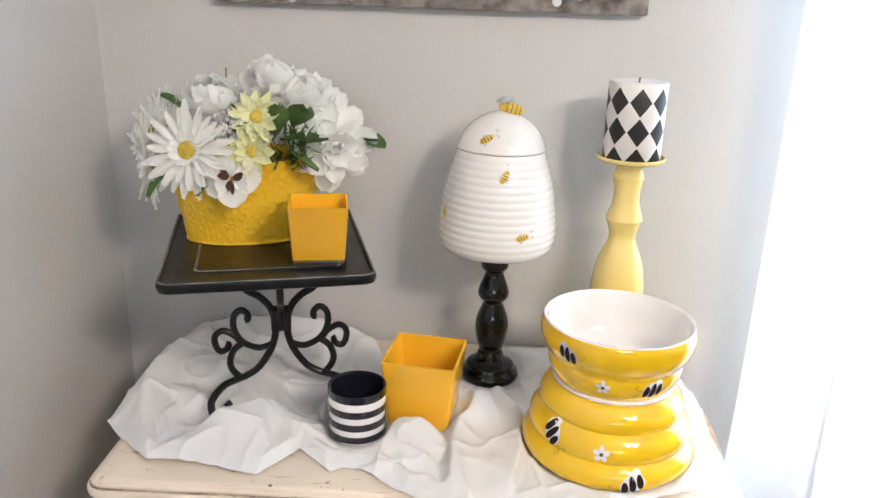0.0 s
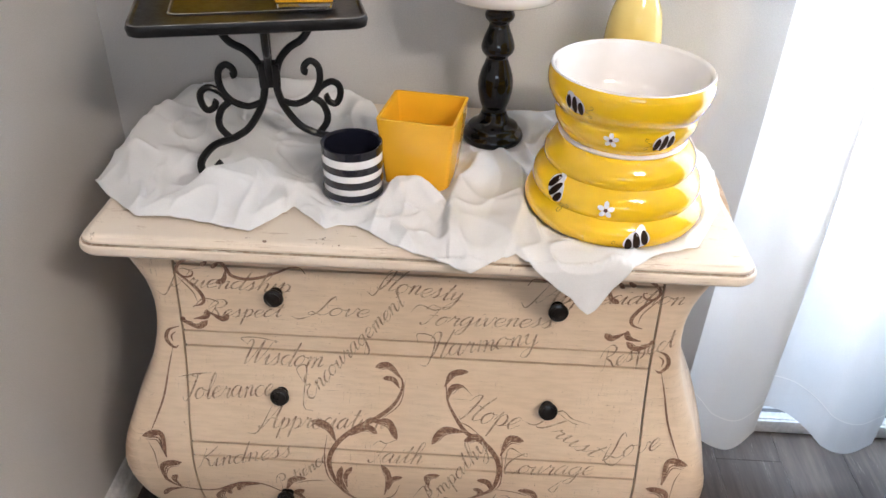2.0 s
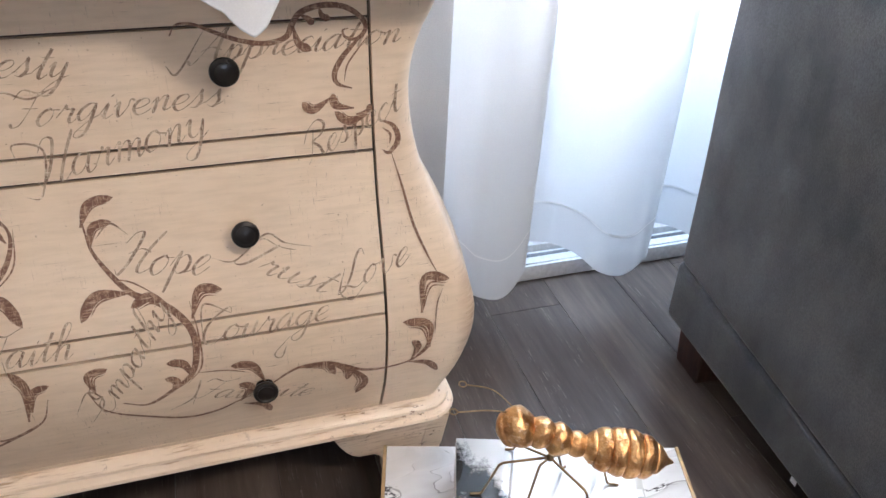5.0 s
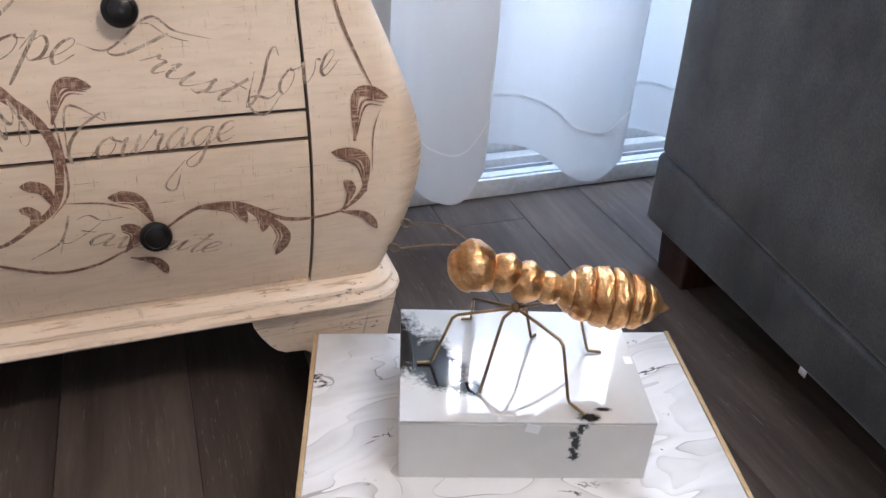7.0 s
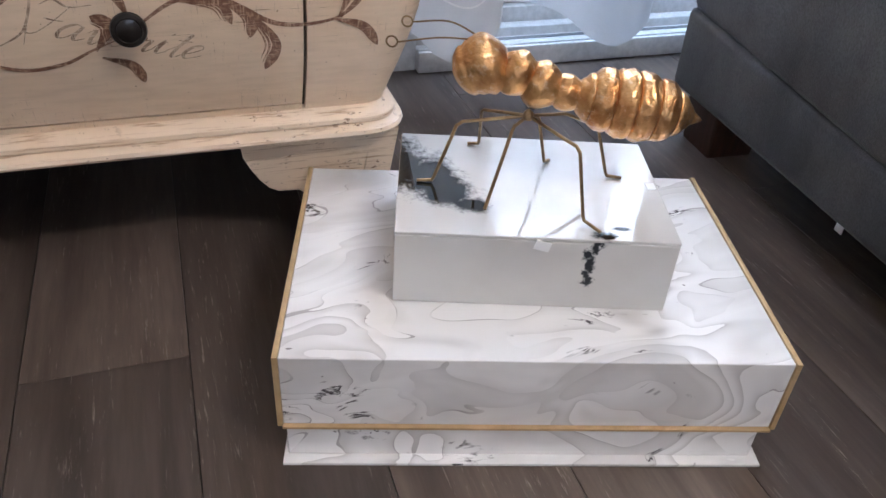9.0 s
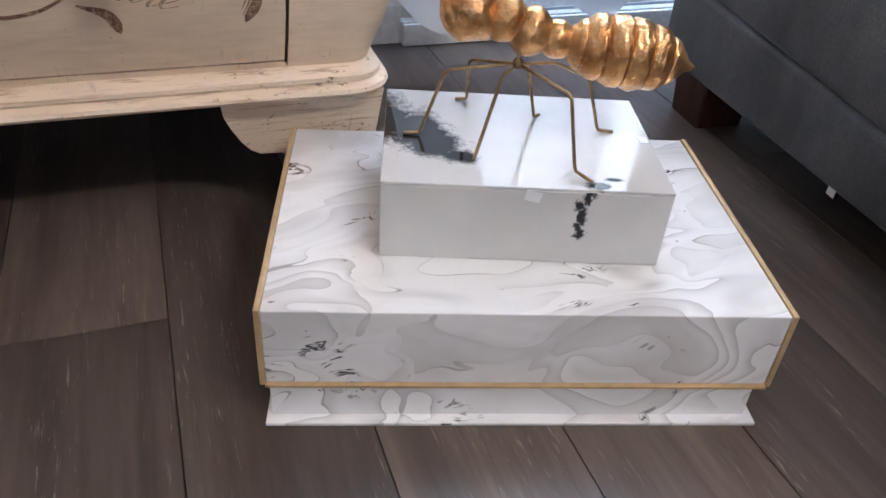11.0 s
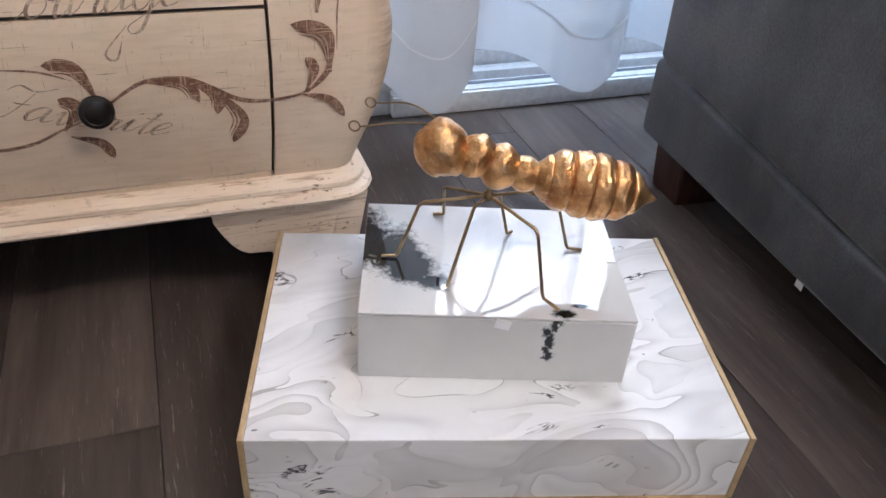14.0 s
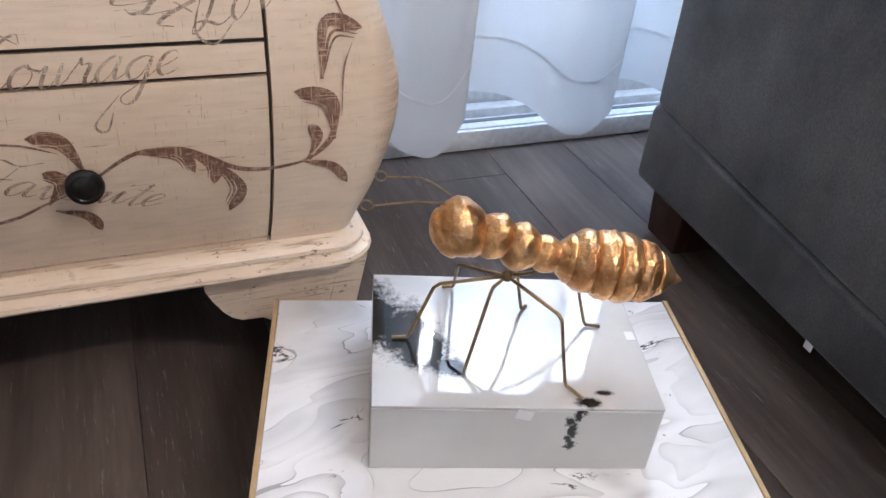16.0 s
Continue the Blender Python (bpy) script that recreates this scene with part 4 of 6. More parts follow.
# Pen script: strokes of each letter on a grid where small letters are 4 high and capitals 9, with the letter's advance
SCRIPT = {
    "a": (4.4, "3.2,3.6 2,4 .6,3 .2,1.4 1,.1 2.2,.8 3.2,3.6|3.2,3.8 2.9,1.2 3.4,.1 4.6,1.2"),
    "c": (3.4, "3,3.2 2.2,4 .8,3.2 .2,1.5 1,.1 2.2,.2 3.6,1.4"),
    "d": (4.4, "3.2,3.4 2,4 .6,3 .2,1.4 1,.1 2.2,.8 3.2,3.4|3.8,9 3.2,3 3,.8 3.6,.1 4.6,1.2"),
    "e": (3.4, "0,1.2 1.6,1.8 2.8,3 2.2,4 .9,3.4 .3,1.6 1.1,.1 2.2,.2 3.6,1.4"),
    "f": (3.2, "0,1 2,4.5 3,8.2 2.2,9.2 1.6,7.5 1.4,2 1.3,-3 2,-4 2.6,-2.6 1.6,.2 3.4,1.4"),
    "g": (4.4, "3.2,3.6 2,4 .6,3 .2,1.5 1,.2 2.2,.8 3.2,3.6|3.2,3.8 3,-1 2.4,-3.6 1,-4 .4,-2.8 2,-1 4.6,1.2"),
    "h": (4.4, "0,1.2 2,5 2.6,8.2 1.8,9 1.2,7 1,0|1,2 2,3.8 3,3.6 3,1 3.4,.1 4.6,1.2"),
    "i": (2.2, "0,1.2 .9,3.8 .8,1 1.3,.1 2.4,1.2|1.1,5.4 1.5,6"),
    "l": (2.6, "0,1.2 2,5 2.6,8.2 1.8,9 1.1,6.5 1,1.2 1.6,.1 2.8,1.2"),
    "m": (6.0, "0,2.6 .8,3.9 1,2.8 .9,0|1,2 2,3.8 2.8,3.4 2.7,0|2.8,2 3.8,3.8 4.7,3.4 4.6,1 5.1,.1 6.2,1.2"),
    "n": (4.3, "0,2.6 .8,3.9 1,2.8 .9,0|1,2 2.1,3.8 3,3.4 2.9,1 3.4,.1 4.5,1.2"),
    "o": (3.7, "1.8,4 .5,3 .2,1.3 1.2,0 2.6,1 2.9,2.8 1.9,4 2.6,3.4 4,3.2"),
    "p": (4.2, "0,1.4 1,4.4 1.1,3 .9,-4|1,2.4 2.2,3.9 3.3,3 3.2,1 2,0 1.1,.8|2.4,.1 4.4,1.2"),
    "r": (3.7, "0,1.2 .9,3.4 1.1,4.3 1.5,3.4 2.6,3.5 2.3,1.2 2.8,.1 3.9,1.2"),
    "s": (3.4, "0,1 1.4,3.2 1.8,4.3 2,3 2.4,1.4 1.6,0 .4,.4|1.8,.1 3.6,1.2"),
    "t": (2.8, "0,1.2 1.4,4 1.9,7 1.3,2 1.7,.1 3,1.2|.4,4.8 3,5"),
    "u": (4.4, "0,2.8 .8,3.9 .7,1.2 1.4,.1 2.6,1.2 3.2,3.8|3.2,3.8 3,1.2 3.5,.1 4.6,1.2"),
    "v": (3.8, "0,2.8 .8,3.9 1,1.4 1.6,0 2.8,1.8 3,3.8 4,3.4"),
    "y": (4.4, "0,2.8 .8,3.9 .8,1.4 1.5,.4 2.6,1.4 3.2,3.8|3.2,3.8 3,-1 2.3,-3.6 1,-4 .5,-2.8 2,-1 4.6,1.2"),
    "F": (5.2, ".6,1.2 1.2,0 2.4,.6 3.4,4 4.2,8.4|0,7 1.2,8.8 4,8.2 7,9.2|2,4.4 4.8,4.6"),
    "R": (6.2, ".8,0 1.8,.8 2.6,5 3,8|0,5.6 1.4,8.4 4.4,9.2 5.8,7.4 4.6,5.2 2.6,4.6 4.2,2.6 5.4,.2 6.6,1.2"),
    "L": (5.8, "5.4,7.4 4.6,9.2 3.6,7.6 2.8,3 1.6,.6 .2,.4 .6,1.8 2.6,1 4.4,.2 6.2,1.4"),
    "H": (6.4, "0,6.4 1,8.6 2.6,8.2 2.2,3 1,0 0,1|6.4,9 5,5 4.2,1 5,0 6.4,1.2|1.2,4.2 3.4,4.9 5.4,4.3"),
    "A": (7.0, "0,1.2 .8,0 2.4,2 4.6,6.4 5.8,9.2 5.4,4 5.6,.6 6.4,.1 7.4,1.2|2,3 4,3.7 6.2,3.2"),
    "W": (7.6, "0,6.6 .8,8.8 1.8,7.6 1.6,2 2,0 3.8,4 5.2,8.6 4.8,3 5.2,0 7,4 8.2,8.8 9,8.2"),
    "E": (5.0, "4.6,7.6 3.6,9.2 1.8,8.4 1.6,6 3.2,5 1,4 .4,1.6 1.8,0 3.8,.4 5.4,1.8"),
    "T": (5.0, "0,7 1,8.9 4,8.2 7.4,9.3|4.4,8.6 3.6,4 2.6,.6 1.2,0 .4,1.4"),
    "K": (6.4, ".8,0 1.8,1 2.6,5 3,8.8|6.6,8.8 4.6,6 2.6,4.6 4.2,3.6 5,1 5.8,.1 6.8,1.2"),
    "P": (5.2, ".8,0 1.8,1 2.6,5 3,8|0,5.6 1.6,8.6 4.6,9.2 5.8,7.2 4.6,5 2.8,4.6"),
    "C": (5.2, "5.4,7.4 4.4,9.2 2.2,8 .6,5 .6,2 2,0 4,.5 5.6,2"),
}


def word(text, x0, z0, x1, z1, height, label=""):
    """A word in pen script along the line from (x0, z0) to (x1, z1)."""
    pen, strokes = 0.0, []
    for ch in text:
        adv, code = SCRIPT[ch]
        for s in code.split("|"):
            strokes.append([(pen + float(p.split(",")[0]), float(p.split(",")[1])) for p in s.split()])
        pen += adv
    span, a = math.hypot(x1 - x0, z1 - z0), math.atan2(z1 - z0, x1 - x0)
    kx, kz = span / pen, height * 1.28 / 9
    ca, sa = math.cos(a), math.sin(a)
    bm = bmesh.new()
    for n, s in enumerate(strokes):
        line = smooth_curve(s, 5)
        path = []
        for u, h in line:
            u, h = (u + 0.42 * h) * kx, (h + 0.25 * math.sin(u * 0.9 + x0 * 60)) * kz
            path.append(np.array((x0 + u * ca - h * sa, z0 + u * sa + h * ca)))
        left, right = [], []
        for k, p in enumerate(path):
            d = path[min(k + 1, len(path) - 1)] - path[max(k - 1, 0)]
            d = d / (np.linalg.norm(d) + 1e-9)
            down = max(sa * d[0] - ca * d[1], 0.0)
            w = (0.00042 + 0.00115 * down ** 0.8) * (0.6 if k in (0, len(path) - 1) else 1.0)
            left.append(p + np.array((-d[1], d[0])) * w)
            right.append(p - np.array((-d[1], d[0])) * w)
        out = 0.0050 + 0.00008 * (n % 5)
        sheet([[face(x, z, out) for x, z in left], [face(x, z, out) for x, z in right]], bm=bm)
    return part("lettering", bm, WORD, chest, label or "faded brown painted word " + text, 0)


UPPER_WORDS = (("Friendship", -0.372, 0.638, -0.190, 0.636, 0.026),
               ("Respect", -0.325, 0.584, -0.207, 0.592, 0.024),
               ("Love", -0.166, 0.598, -0.074, 0.599, 0.026),
               ("Honesty", -0.060, 0.650, 0.066, 0.634, 0.030),
               ("Forgiveness", 0.002, 0.590, 0.204, 0.597, 0.028),
               ("Appreciation", 0.176, 0.640, 0.392, 0.648, 0.026),
               ("Wisdom", -0.276, 0.506, -0.146, 0.504, 0.034),
               ("Encouragement", -0.166, 0.446, -0.016, 0.626, 0.026),
               ("Harmony", 0.018, 0.528, 0.186, 0.566, 0.036),
               ("Respect", 0.284, 0.522, 0.392, 0.574, 0.028))
LOWER_WORDS = (("Tolerance", -0.374, 0.436, -0.226, 0.452, 0.034),
               ("Appreciation", -0.250, 0.398, -0.046, 0.408, 0.030),
               ("Hope", 0.070, 0.432, 0.164, 0.418, 0.036),
               ("Trust", 0.190, 0.428, 0.287, 0.378, 0.028),
               ("Love", 0.304, 0.372, 0.392, 0.400, 0.030),
               ("Kindness", -0.362, 0.312, -0.198, 0.350, 0.030),
               ("Patience", -0.222, 0.268, -0.136, 0.346, 0.022),
               ("Faith", -0.076, 0.346, 0.014, 0.348, 0.032),
               ("Empathy", 0.034, 0.258, 0.122, 0.386, 0.028),
               ("Courage", 0.144, 0.338, 0.290, 0.345, 0.030),
               ("Favorite", 0.124, 0.262, 0.262, 0.224, 0.026))
for text, x0, z0, x1, z1, h in UPPER_WORDS + LOWER_WORDS:
    word(text, x0, z0, x1, z1, h)

# thin pen flourishes beside the capitals
UPPER_PEN = ([(-0.392, 0.628), (-0.380, 0.622), (-0.366, 0.646), (-0.356, 0.668)],
             [(-0.340, 0.600), (-0.322, 0.618), (-0.300, 0.612), (-0.318, 0.598)],
             [(-0.190, 0.594), (-0.178, 0.590), (-0.160, 0.596)],
             [(-0.074, 0.646), (-0.062, 0.640), (-0.040, 0.676), (-0.014, 0.680)],
             [(-0.008, 0.612), (0.006, 0.626), (0.028, 0.618), (0.050, 0.626)],
             [(0.156, 0.640), (0.166, 0.632), (0.196, 0.672)],
             [(-0.262, 0.540), (-0.270, 0.550), (-0.244, 0.552), (-0.212, 0.546)],
             [(-0.374, 0.476), (-0.350, 0.482), (-0.322, 0.486)],
             [(-0.176, 0.478), (-0.186, 0.500), (-0.170, 0.504), (-0.176, 0.440), (-0.160, 0.430)])
LOWER_PEN = ([(0.004, 0.556), (0.004, 0.574), (0.030, 0.566), (0.020, 0.520), (0.004, 0.520)],
             [(0.060, 0.470), (0.076, 0.484), (0.092, 0.470)],
             [(0.172, 0.434), (0.196, 0.428), (0.232, 0.452), (0.252, 0.440), (0.282, 0.432)],
             [(0.150, 0.352), (0.156, 0.386), (0.184, 0.372)],
             [(0.100, 0.246), (0.128, 0.262), (0.140, 0.290), (0.126, 0.250)],
             [(0.004, 0.272), (0.020, 0.300), (0.034, 0.282), (0.016, 0.250)],
             [(0.242, 0.324), (0.234, 0.304), (0.226, 0.310), (0.246, 0.332)],
             [(0.316, 0.404), (0.308, 0.376), (0.322, 0.366), (0.338, 0.382)],
             [(-0.268, 0.388), (-0.250, 0.392), (-0.226, 0.436)])
for pts in UPPER_PEN + LOWER_PEN:
    flourish = bmesh.new()
    stroke_mesh(flourish, pts, 0.0011, 0.0049, both=True)
    part("flourish", flourish, WORD, chest, "thin brown pen flourish", 0)

# ---------------------------------------------------------------- sofa beside the door


def cushion_block(hx, hy, z0, z1, r, puff, seed):
    """An upholstered block with rounded edges and slightly uneven faces."""
    bm = bmesh.new()
    zs = [z0, z0 + r * 0.3, z0 + r] + [z0 + r + (z1 - z0 - 2 * r) * k / 14 for k in range(1, 15)] + [z1 - r * 0.3, z1]
    ins = [r * 0.75, r * 0.22] + [0.0] * 15 + [r * 0.22, r * 0.75]
    grid = []
    for z, i in zip(zs, ins):
        ring = []
        o = rounded_rect(hx - i, hy - i, max(r, 0.012), 4)
        dense = []
        for a, b in zip(o, o[1:] + o[:1]):
            k = max(int(math.hypot(b[0] - a[0], b[1] - a[1]) / 0.05), 1)
            dense += [(a[0] + (b[0] - a[0]) * q / k, a[1] + (b[1] - a[1]) * q / k) for q in range(k)]
        for x, y in dense:
            f = puff * noise.noise((x * 3 + seed, y * 3, z * 4))
            ring.append((x * (1 + f), y * (1 + f * 0.6), z))
        grid.append(ring)
    n = len(min(grid, key=len))
    grid = [[ring[int(j * len(ring) / n)] for j in range(n)] for ring in grid]
    bm, vs = sheet(grid, True)
    bm.faces.new(vs[0])
    bm.faces.new(vs[-1])
    return bm


SOFA = pose(0.9560, 1.2520, 0, 0, 0, -3.8)      # the corner by the door; the sofa runs on towards +x and -y
sofa = thing("sofa", (1.45, 0.55, FL), "charcoal grey velvet sofa on short dark wooden legs", "sofa")
LX, LY = 1.0, 1.7


def sofa_part(name, bm, mat, label=""):
    # the seam above the base runs a little downhill
    for v in bm.verts:
        z = v.co.z
        near = max(0.0, min((z - 0.046) / 0.0952, (0.705 - z) / 0.5638))
        v.co.z = z + near * (0.020 + 0.075 * max(v.co.y, -0.62))
    bmesh.ops.transform(bm, matrix=SOFA, verts=bm.verts)
    return part(name, bm, mat, sofa, label, 50)


def shifted(bm, x, y):
    bmesh.ops.transform(bm, matrix=Matrix.Translation((x, y, 0)), verts=bm.verts)
    return bm


sofa_part("base", shifted(cushion_block(LX / 2 + 0.010, LY / 2 + 0.010, 0.046, 0.1412, 0.008, 0.004, 1), LX / 2, -LY / 2), VELVET, "grey velvet base band")
arm = shifted(cushion_block(0.137, LY / 2 + 0.007, 0.1412, 0.705, 0.010, 0.012, 4), 0.13, -LY / 2)
for v in arm.verts:
    v.co.x -= 0.022 * (v.co.z - 0.1412)
sofa_part("arm", arm, VELVET, "tall grey velvet panel arm")
sofa_part("seat", shifted(cushion_block(LX / 2 - 0.135, LY / 2 - 0.02, 0.143, 0.46, 0.03, 0.01, 8), LX / 2 + 0.13, -LY / 2), VELVET, "grey velvet seat cushion")
sofa_part("back_cushion", shifted(cushion_block(0.14, LY / 2 - 0.05, 0.71, 0.90, 0.05, 0.03, 6), 0.19, -LY / 2), VELVET, "soft grey velvet back cushion")
sofa_part("care_label", boxes((-0.0105, -0.0095, -0.394, -0.382, 0.040, 0.050), bevel=0.0002), CUPW, "small white cloth label under the base")
for z in (0.1415, 0.7065):
    pts = [(x * 1.004 - (0.0 if z < 0.3 else 0.012), y * 1.003, z) for x, y in rounded_rect(LX / 2 if z < 0.3 else 0.13, LY / 2, 0.016, 4)]
    pts = [(x + (LX / 2 if z < 0.3 else 0.13), y - LY / 2, zz) for x, y, zz in pts]
    sofa_part("piping", tube(pts + pts[:1], 0.0019, 6), VELVET, "grey piped seam")
for x, y in ((0.033, -0.081), (0.05, -LY + 0.1), (LX - 0.08, -0.11), (LX - 0.08, -LY + 0.1)):
    sofa_part("leg", loft([(rounded_rect(0.036, 0.036, 0.004), FL), (rounded_rect(0.040, 0.040, 0.004), 0.047)], pose(x, y, 0)), WOODLEG, "tapered dark wooden leg")

# ---------------------------------------------------------------- boxes on the floor
YAW1, YAW2 = -15.9, -17.8
B1 = pose(0.5205, 0.8500, 0, 0, 0, YAW1)       # the centre of the large box
big = thing("large_box", (0.52, 0.85, FL), "large marbled paper gift box with gold-edged lid, on the floor", "gift box")
W1, D1 = 0.203, 0.1430
base = boxes((-W1 + 0.003, W1 - 0.010, -D1 - 0.0026, D1 - 0.008, FL + 0.0035, 0.0172), bevel=0.0008, m=B1)
part("box_base", base, MARBLE, big, "marbled box base", 20)
part("bottom_edge", boxes((-W1 - 0.001, W1 - 0.002, -D1 - 0.0125, D1 - 0.004, FL, FL + 0.0034), bevel=0.001, m=B1), MARBLE, big, "projecting marbled bottom board", 20)
lid = part("lid", boxes((-W1, W1, -D1, D1, 0.020, 0.093), bevel=0.0012, m=B1), MARBLE, big, "marbled lid", 20)
for s in (-1, 1):
    a, b = sorted((s * W1, s * (W1 + 0.0045)))
    part("gold_edge", boxes((a, b, -D1 - 0.0015, D1, 0.0185, 0.0945), bevel=0.0006, m=B1), GOLDTRIM, lid, "matt gold paper edge", 20)
part("gold_edge", boxes((-W1, W1, -D1 - 0.0034, D1 + 0.001, 0.0175, 0.0198), m=B1), GOLDTRIM, lid, "matt gold paper edge", 20)

B2 = pose(0.5225, 0.8560, 0, 0, 0, YAW2)
W2, D2, Z2, Z3 = 0.1145, 0.0830, 0.0932, 0.1635
small = thing("small_box", (0.52, 0.856, Z2), "grey-white lacquered box with black ink stains, on the large box", "gift box")
part("box_side", boxes((-W2, W2, -D2, D2, Z2, Z3 - 0.0032), bevel=0.0012, m=B2), INKSIDE, small, "smooth grey-white sides", 20)
part("box_top", boxes((-W2, W2, -D2, D2, Z3 - 0.003, Z3), bevel=0.0010, m=B2), INKTOP, small, "glossy top with smoky black ink stains", 20)
part("torn_label", boxes((-0.0065, 0.0065, -D2 - 0.0008, -D2 + 0.001, -0.0045, 0.0045), m=B2 @ pose(0.0035, 0, Z3 - 0.0075, 0, 14, 0)), CUPW, small, "torn white paper tab", 0)
part("torn_label", boxes((0.104, 0.112, -0.006, 0.005, Z3, Z3 + 0.0005), m=B2 @ pose(0, 0, 0, 0, 0, 2)), CUPW, small, "torn white paper tab", 0)

# ---------------------------------------------------------------- golden ant
ant = thing("ant_figurine", (0.53, 0.84, Z3), "gold-leafed ant figurine with thin brass wire legs, on the small box", "figurine")


def blob(name, a, b, prof, rings, label="", slim=0.90):
    """A ridged body segment from a to b; prof gives the radius along it."""
    a, b = Vector(a), Vector(b)
    d = (b - a).normalized()
    u = d.cross(Vector((0, 0, 1))).normalized()
    v = u.cross(d)
    grid = []
    n, m = 30 + 26 * rings, 56
    for i in range(n + 1):
        t = i / n
        r = interp(t, prof) * slim
        if rings:
            r *= 0.87 + 0.13 * abs(math.sin(math.pi * rings * t)) ** 0.45 if 0.12 < t < 0.90 else 0.95
        row = []
        for k in range(m):
            q = math.tau * k / m
            w = u * math.cos(q) + v * math.sin(q)
            p3 = a + (b - a) * t + w * r
            lump = 1 + 0.05 * noise.noise(tuple(p3 * 90)) + 0.042 * noise.noise(tuple(p3 * 240)) + 0.07 * abs(math.sin(q))
            row.append(a + (b - a) * t + w * r * lump)
        grid.append(row)
    bm, vs = sheet(grid, True)
    bm.faces.new(vs[0])
    bm.faces.new(vs[-1])
    return part(name, bm, GOLD, ant, label, 60)


def bead(r):
    return [(0.0, 0.004), (0.10, r * 0.62), (0.30, r * 0.90), (0.44, r), (0.56, r * 0.99), (0.74, r * 0.86), (0.9, r * 0.68), (1.0, r * 0.5)]


AX = Vector((0.914, -0.405, 0)).normalized()


def along(x, z):
    return (x, 0.874 - (x - 0.482) * 0.436, z)


blob("head", along(0.4575, 0.2570), along(0.4945, 0.2775), [(0.0, 0.007), (0.10, 0.0165), (0.22, 0.0215), (0.30, 0.0212), (0.36, 0.0228), (0.60, 0.0258), (0.78, 0.0235), (0.92, 0.0150), (1.0, 0.0080)], 0, "gold ant head")
blob("thorax", along(0.4880, 0.2700), along(0.5160, 0.2570), bead(0.0200), 0)
blob("thorax", along(0.5060, 0.2610), along(0.5350, 0.2500), bead(0.0208), 0)
blob("thorax", along(0.5260, 0.2540), along(0.5540, 0.2480), bead(0.0162), 0)
blob("abdomen", along(0.5430, 0.2500), along(0.6380, 0.2400), [(0.0, 0.006), (0.08, 0.0165), (0.2, 0.0260), (0.38, 0.0300), (0.55, 0.0315), (0.7, 0.0285), (0.80, 0.0245), (0.88, 0.0185), (0.95, 0.0100), (1.0, 0.0012)], 6, "ridged gold ant abdomen", 0.86)
blob("tail_tip", along(0.6215, 0.2415), along(0.6425, 0.2375), [(0.0, 0.0150), (0.25, 0.0140), (0.6, 0.0068), (0.9, 0.0026), (1.0, 0.0008)], 0, "pointed brown-gold tail")
HUB = (0.5125, 0.855, 0.2300)


def wire(name, pts, r=0.0015):
    line = []
    for a, b in zip(pts, pts[1:]):
        a, b = Vector(a), Vector(b)
        line += [a.lerp(b, q) for q in (0.06, 0.35, 0.65, 0.94)]
    part(name, tube(line, r, 8), WIRE, ant)


FZ = Z3 + 0.0016
wire("leg", [HUB, (0.4560, 0.867, 0.2242), (0.4399, 0.8762, FZ + 0.001), (0.4261, 0.8804, FZ)])
wire("leg", [HUB, (0.4994, 0.853, 0.2221), (0.4708, 0.8265, FZ + 0.003), (0.4677, 0.8230, FZ)])
wire("leg", [HUB, (0.5342, 0.802, 0.2252), (0.5392, 0.7860, FZ + 0.003), (0.5478, 0.7690, FZ)])
wire("leg", [HUB, (0.5480, 0.858, 0.2270), (0.5830, 0.8600, 0.2100), (0.5936, 0.8490, FZ + 0.001), (0.6069, 0.8430, FZ)])
wire("leg", [HUB, (0.5300, 0.870, 0.2200), (0.5490, 0.8842, FZ + 0.001), (0.5560, 0.8880, FZ)])
wire("leg", [HUB, (0.4868, 0.893, 0.2200), (0.5024, 0.9300, FZ + 0.001), (0.4921, 0.9340, FZ)])
part("joint", revolve([(0.001, 0.2255), (0.004, 0.227), (0.0048, 0.230), (0.004, 0.233), (0.001, 0.236)], HUB[0], HUB[1], 16), WIRE, ant)
for root, mid, tip in (((0.4755, 0.886, 0.288), (0.462, 0.920, 0.2885), (0.438, 0.944, 0.2810)), ((0.4740, 0.880, 0.287), (0.446, 0.893, 0.2860), (0.414, 0.905, 0.2800))):
    line = smooth_curve([root, mid, tip], 8)
    a = Vector(tip)
    ring = [a + Vector((-0.0045 * (1 - math.cos(q)) * 0.9, 0.002 * (1 - math.cos(q)), -0.0045 * math.sin(q))) for q in (math.tau * k / 14 for k in range(1, 15))]
    part("antenna", tube([Vector(p) for p in line] + ring, 0.0008, 6), WIRE, ant, "thin brass antenna ending in a small ring")

# ---------------------------------------------------------------- things on the chest
CT = TOP + 0.0015

# yellow hive bowls
BX, BY = 0.2810, 1.1780


def ringed(table, n_per=9):
    """Profile of stacked rounded rings [(z, r at the groove, r at the bulge), ...]."""
    out = []
    for (z0, g0, b0), (z1, g1, _) in zip(table, table[1:]):
        for k in range(n_per):
            t = k / n_per
            g = g0 + (g1 - g0) * t
            out.append((g + (b0 - (g0 + g1) / 2) * math.sin(math.pi * t) ** 0.75, z0 + (z1 - z0) * t))
    out.append((table[-1][1], table[-1][0]))
    return out


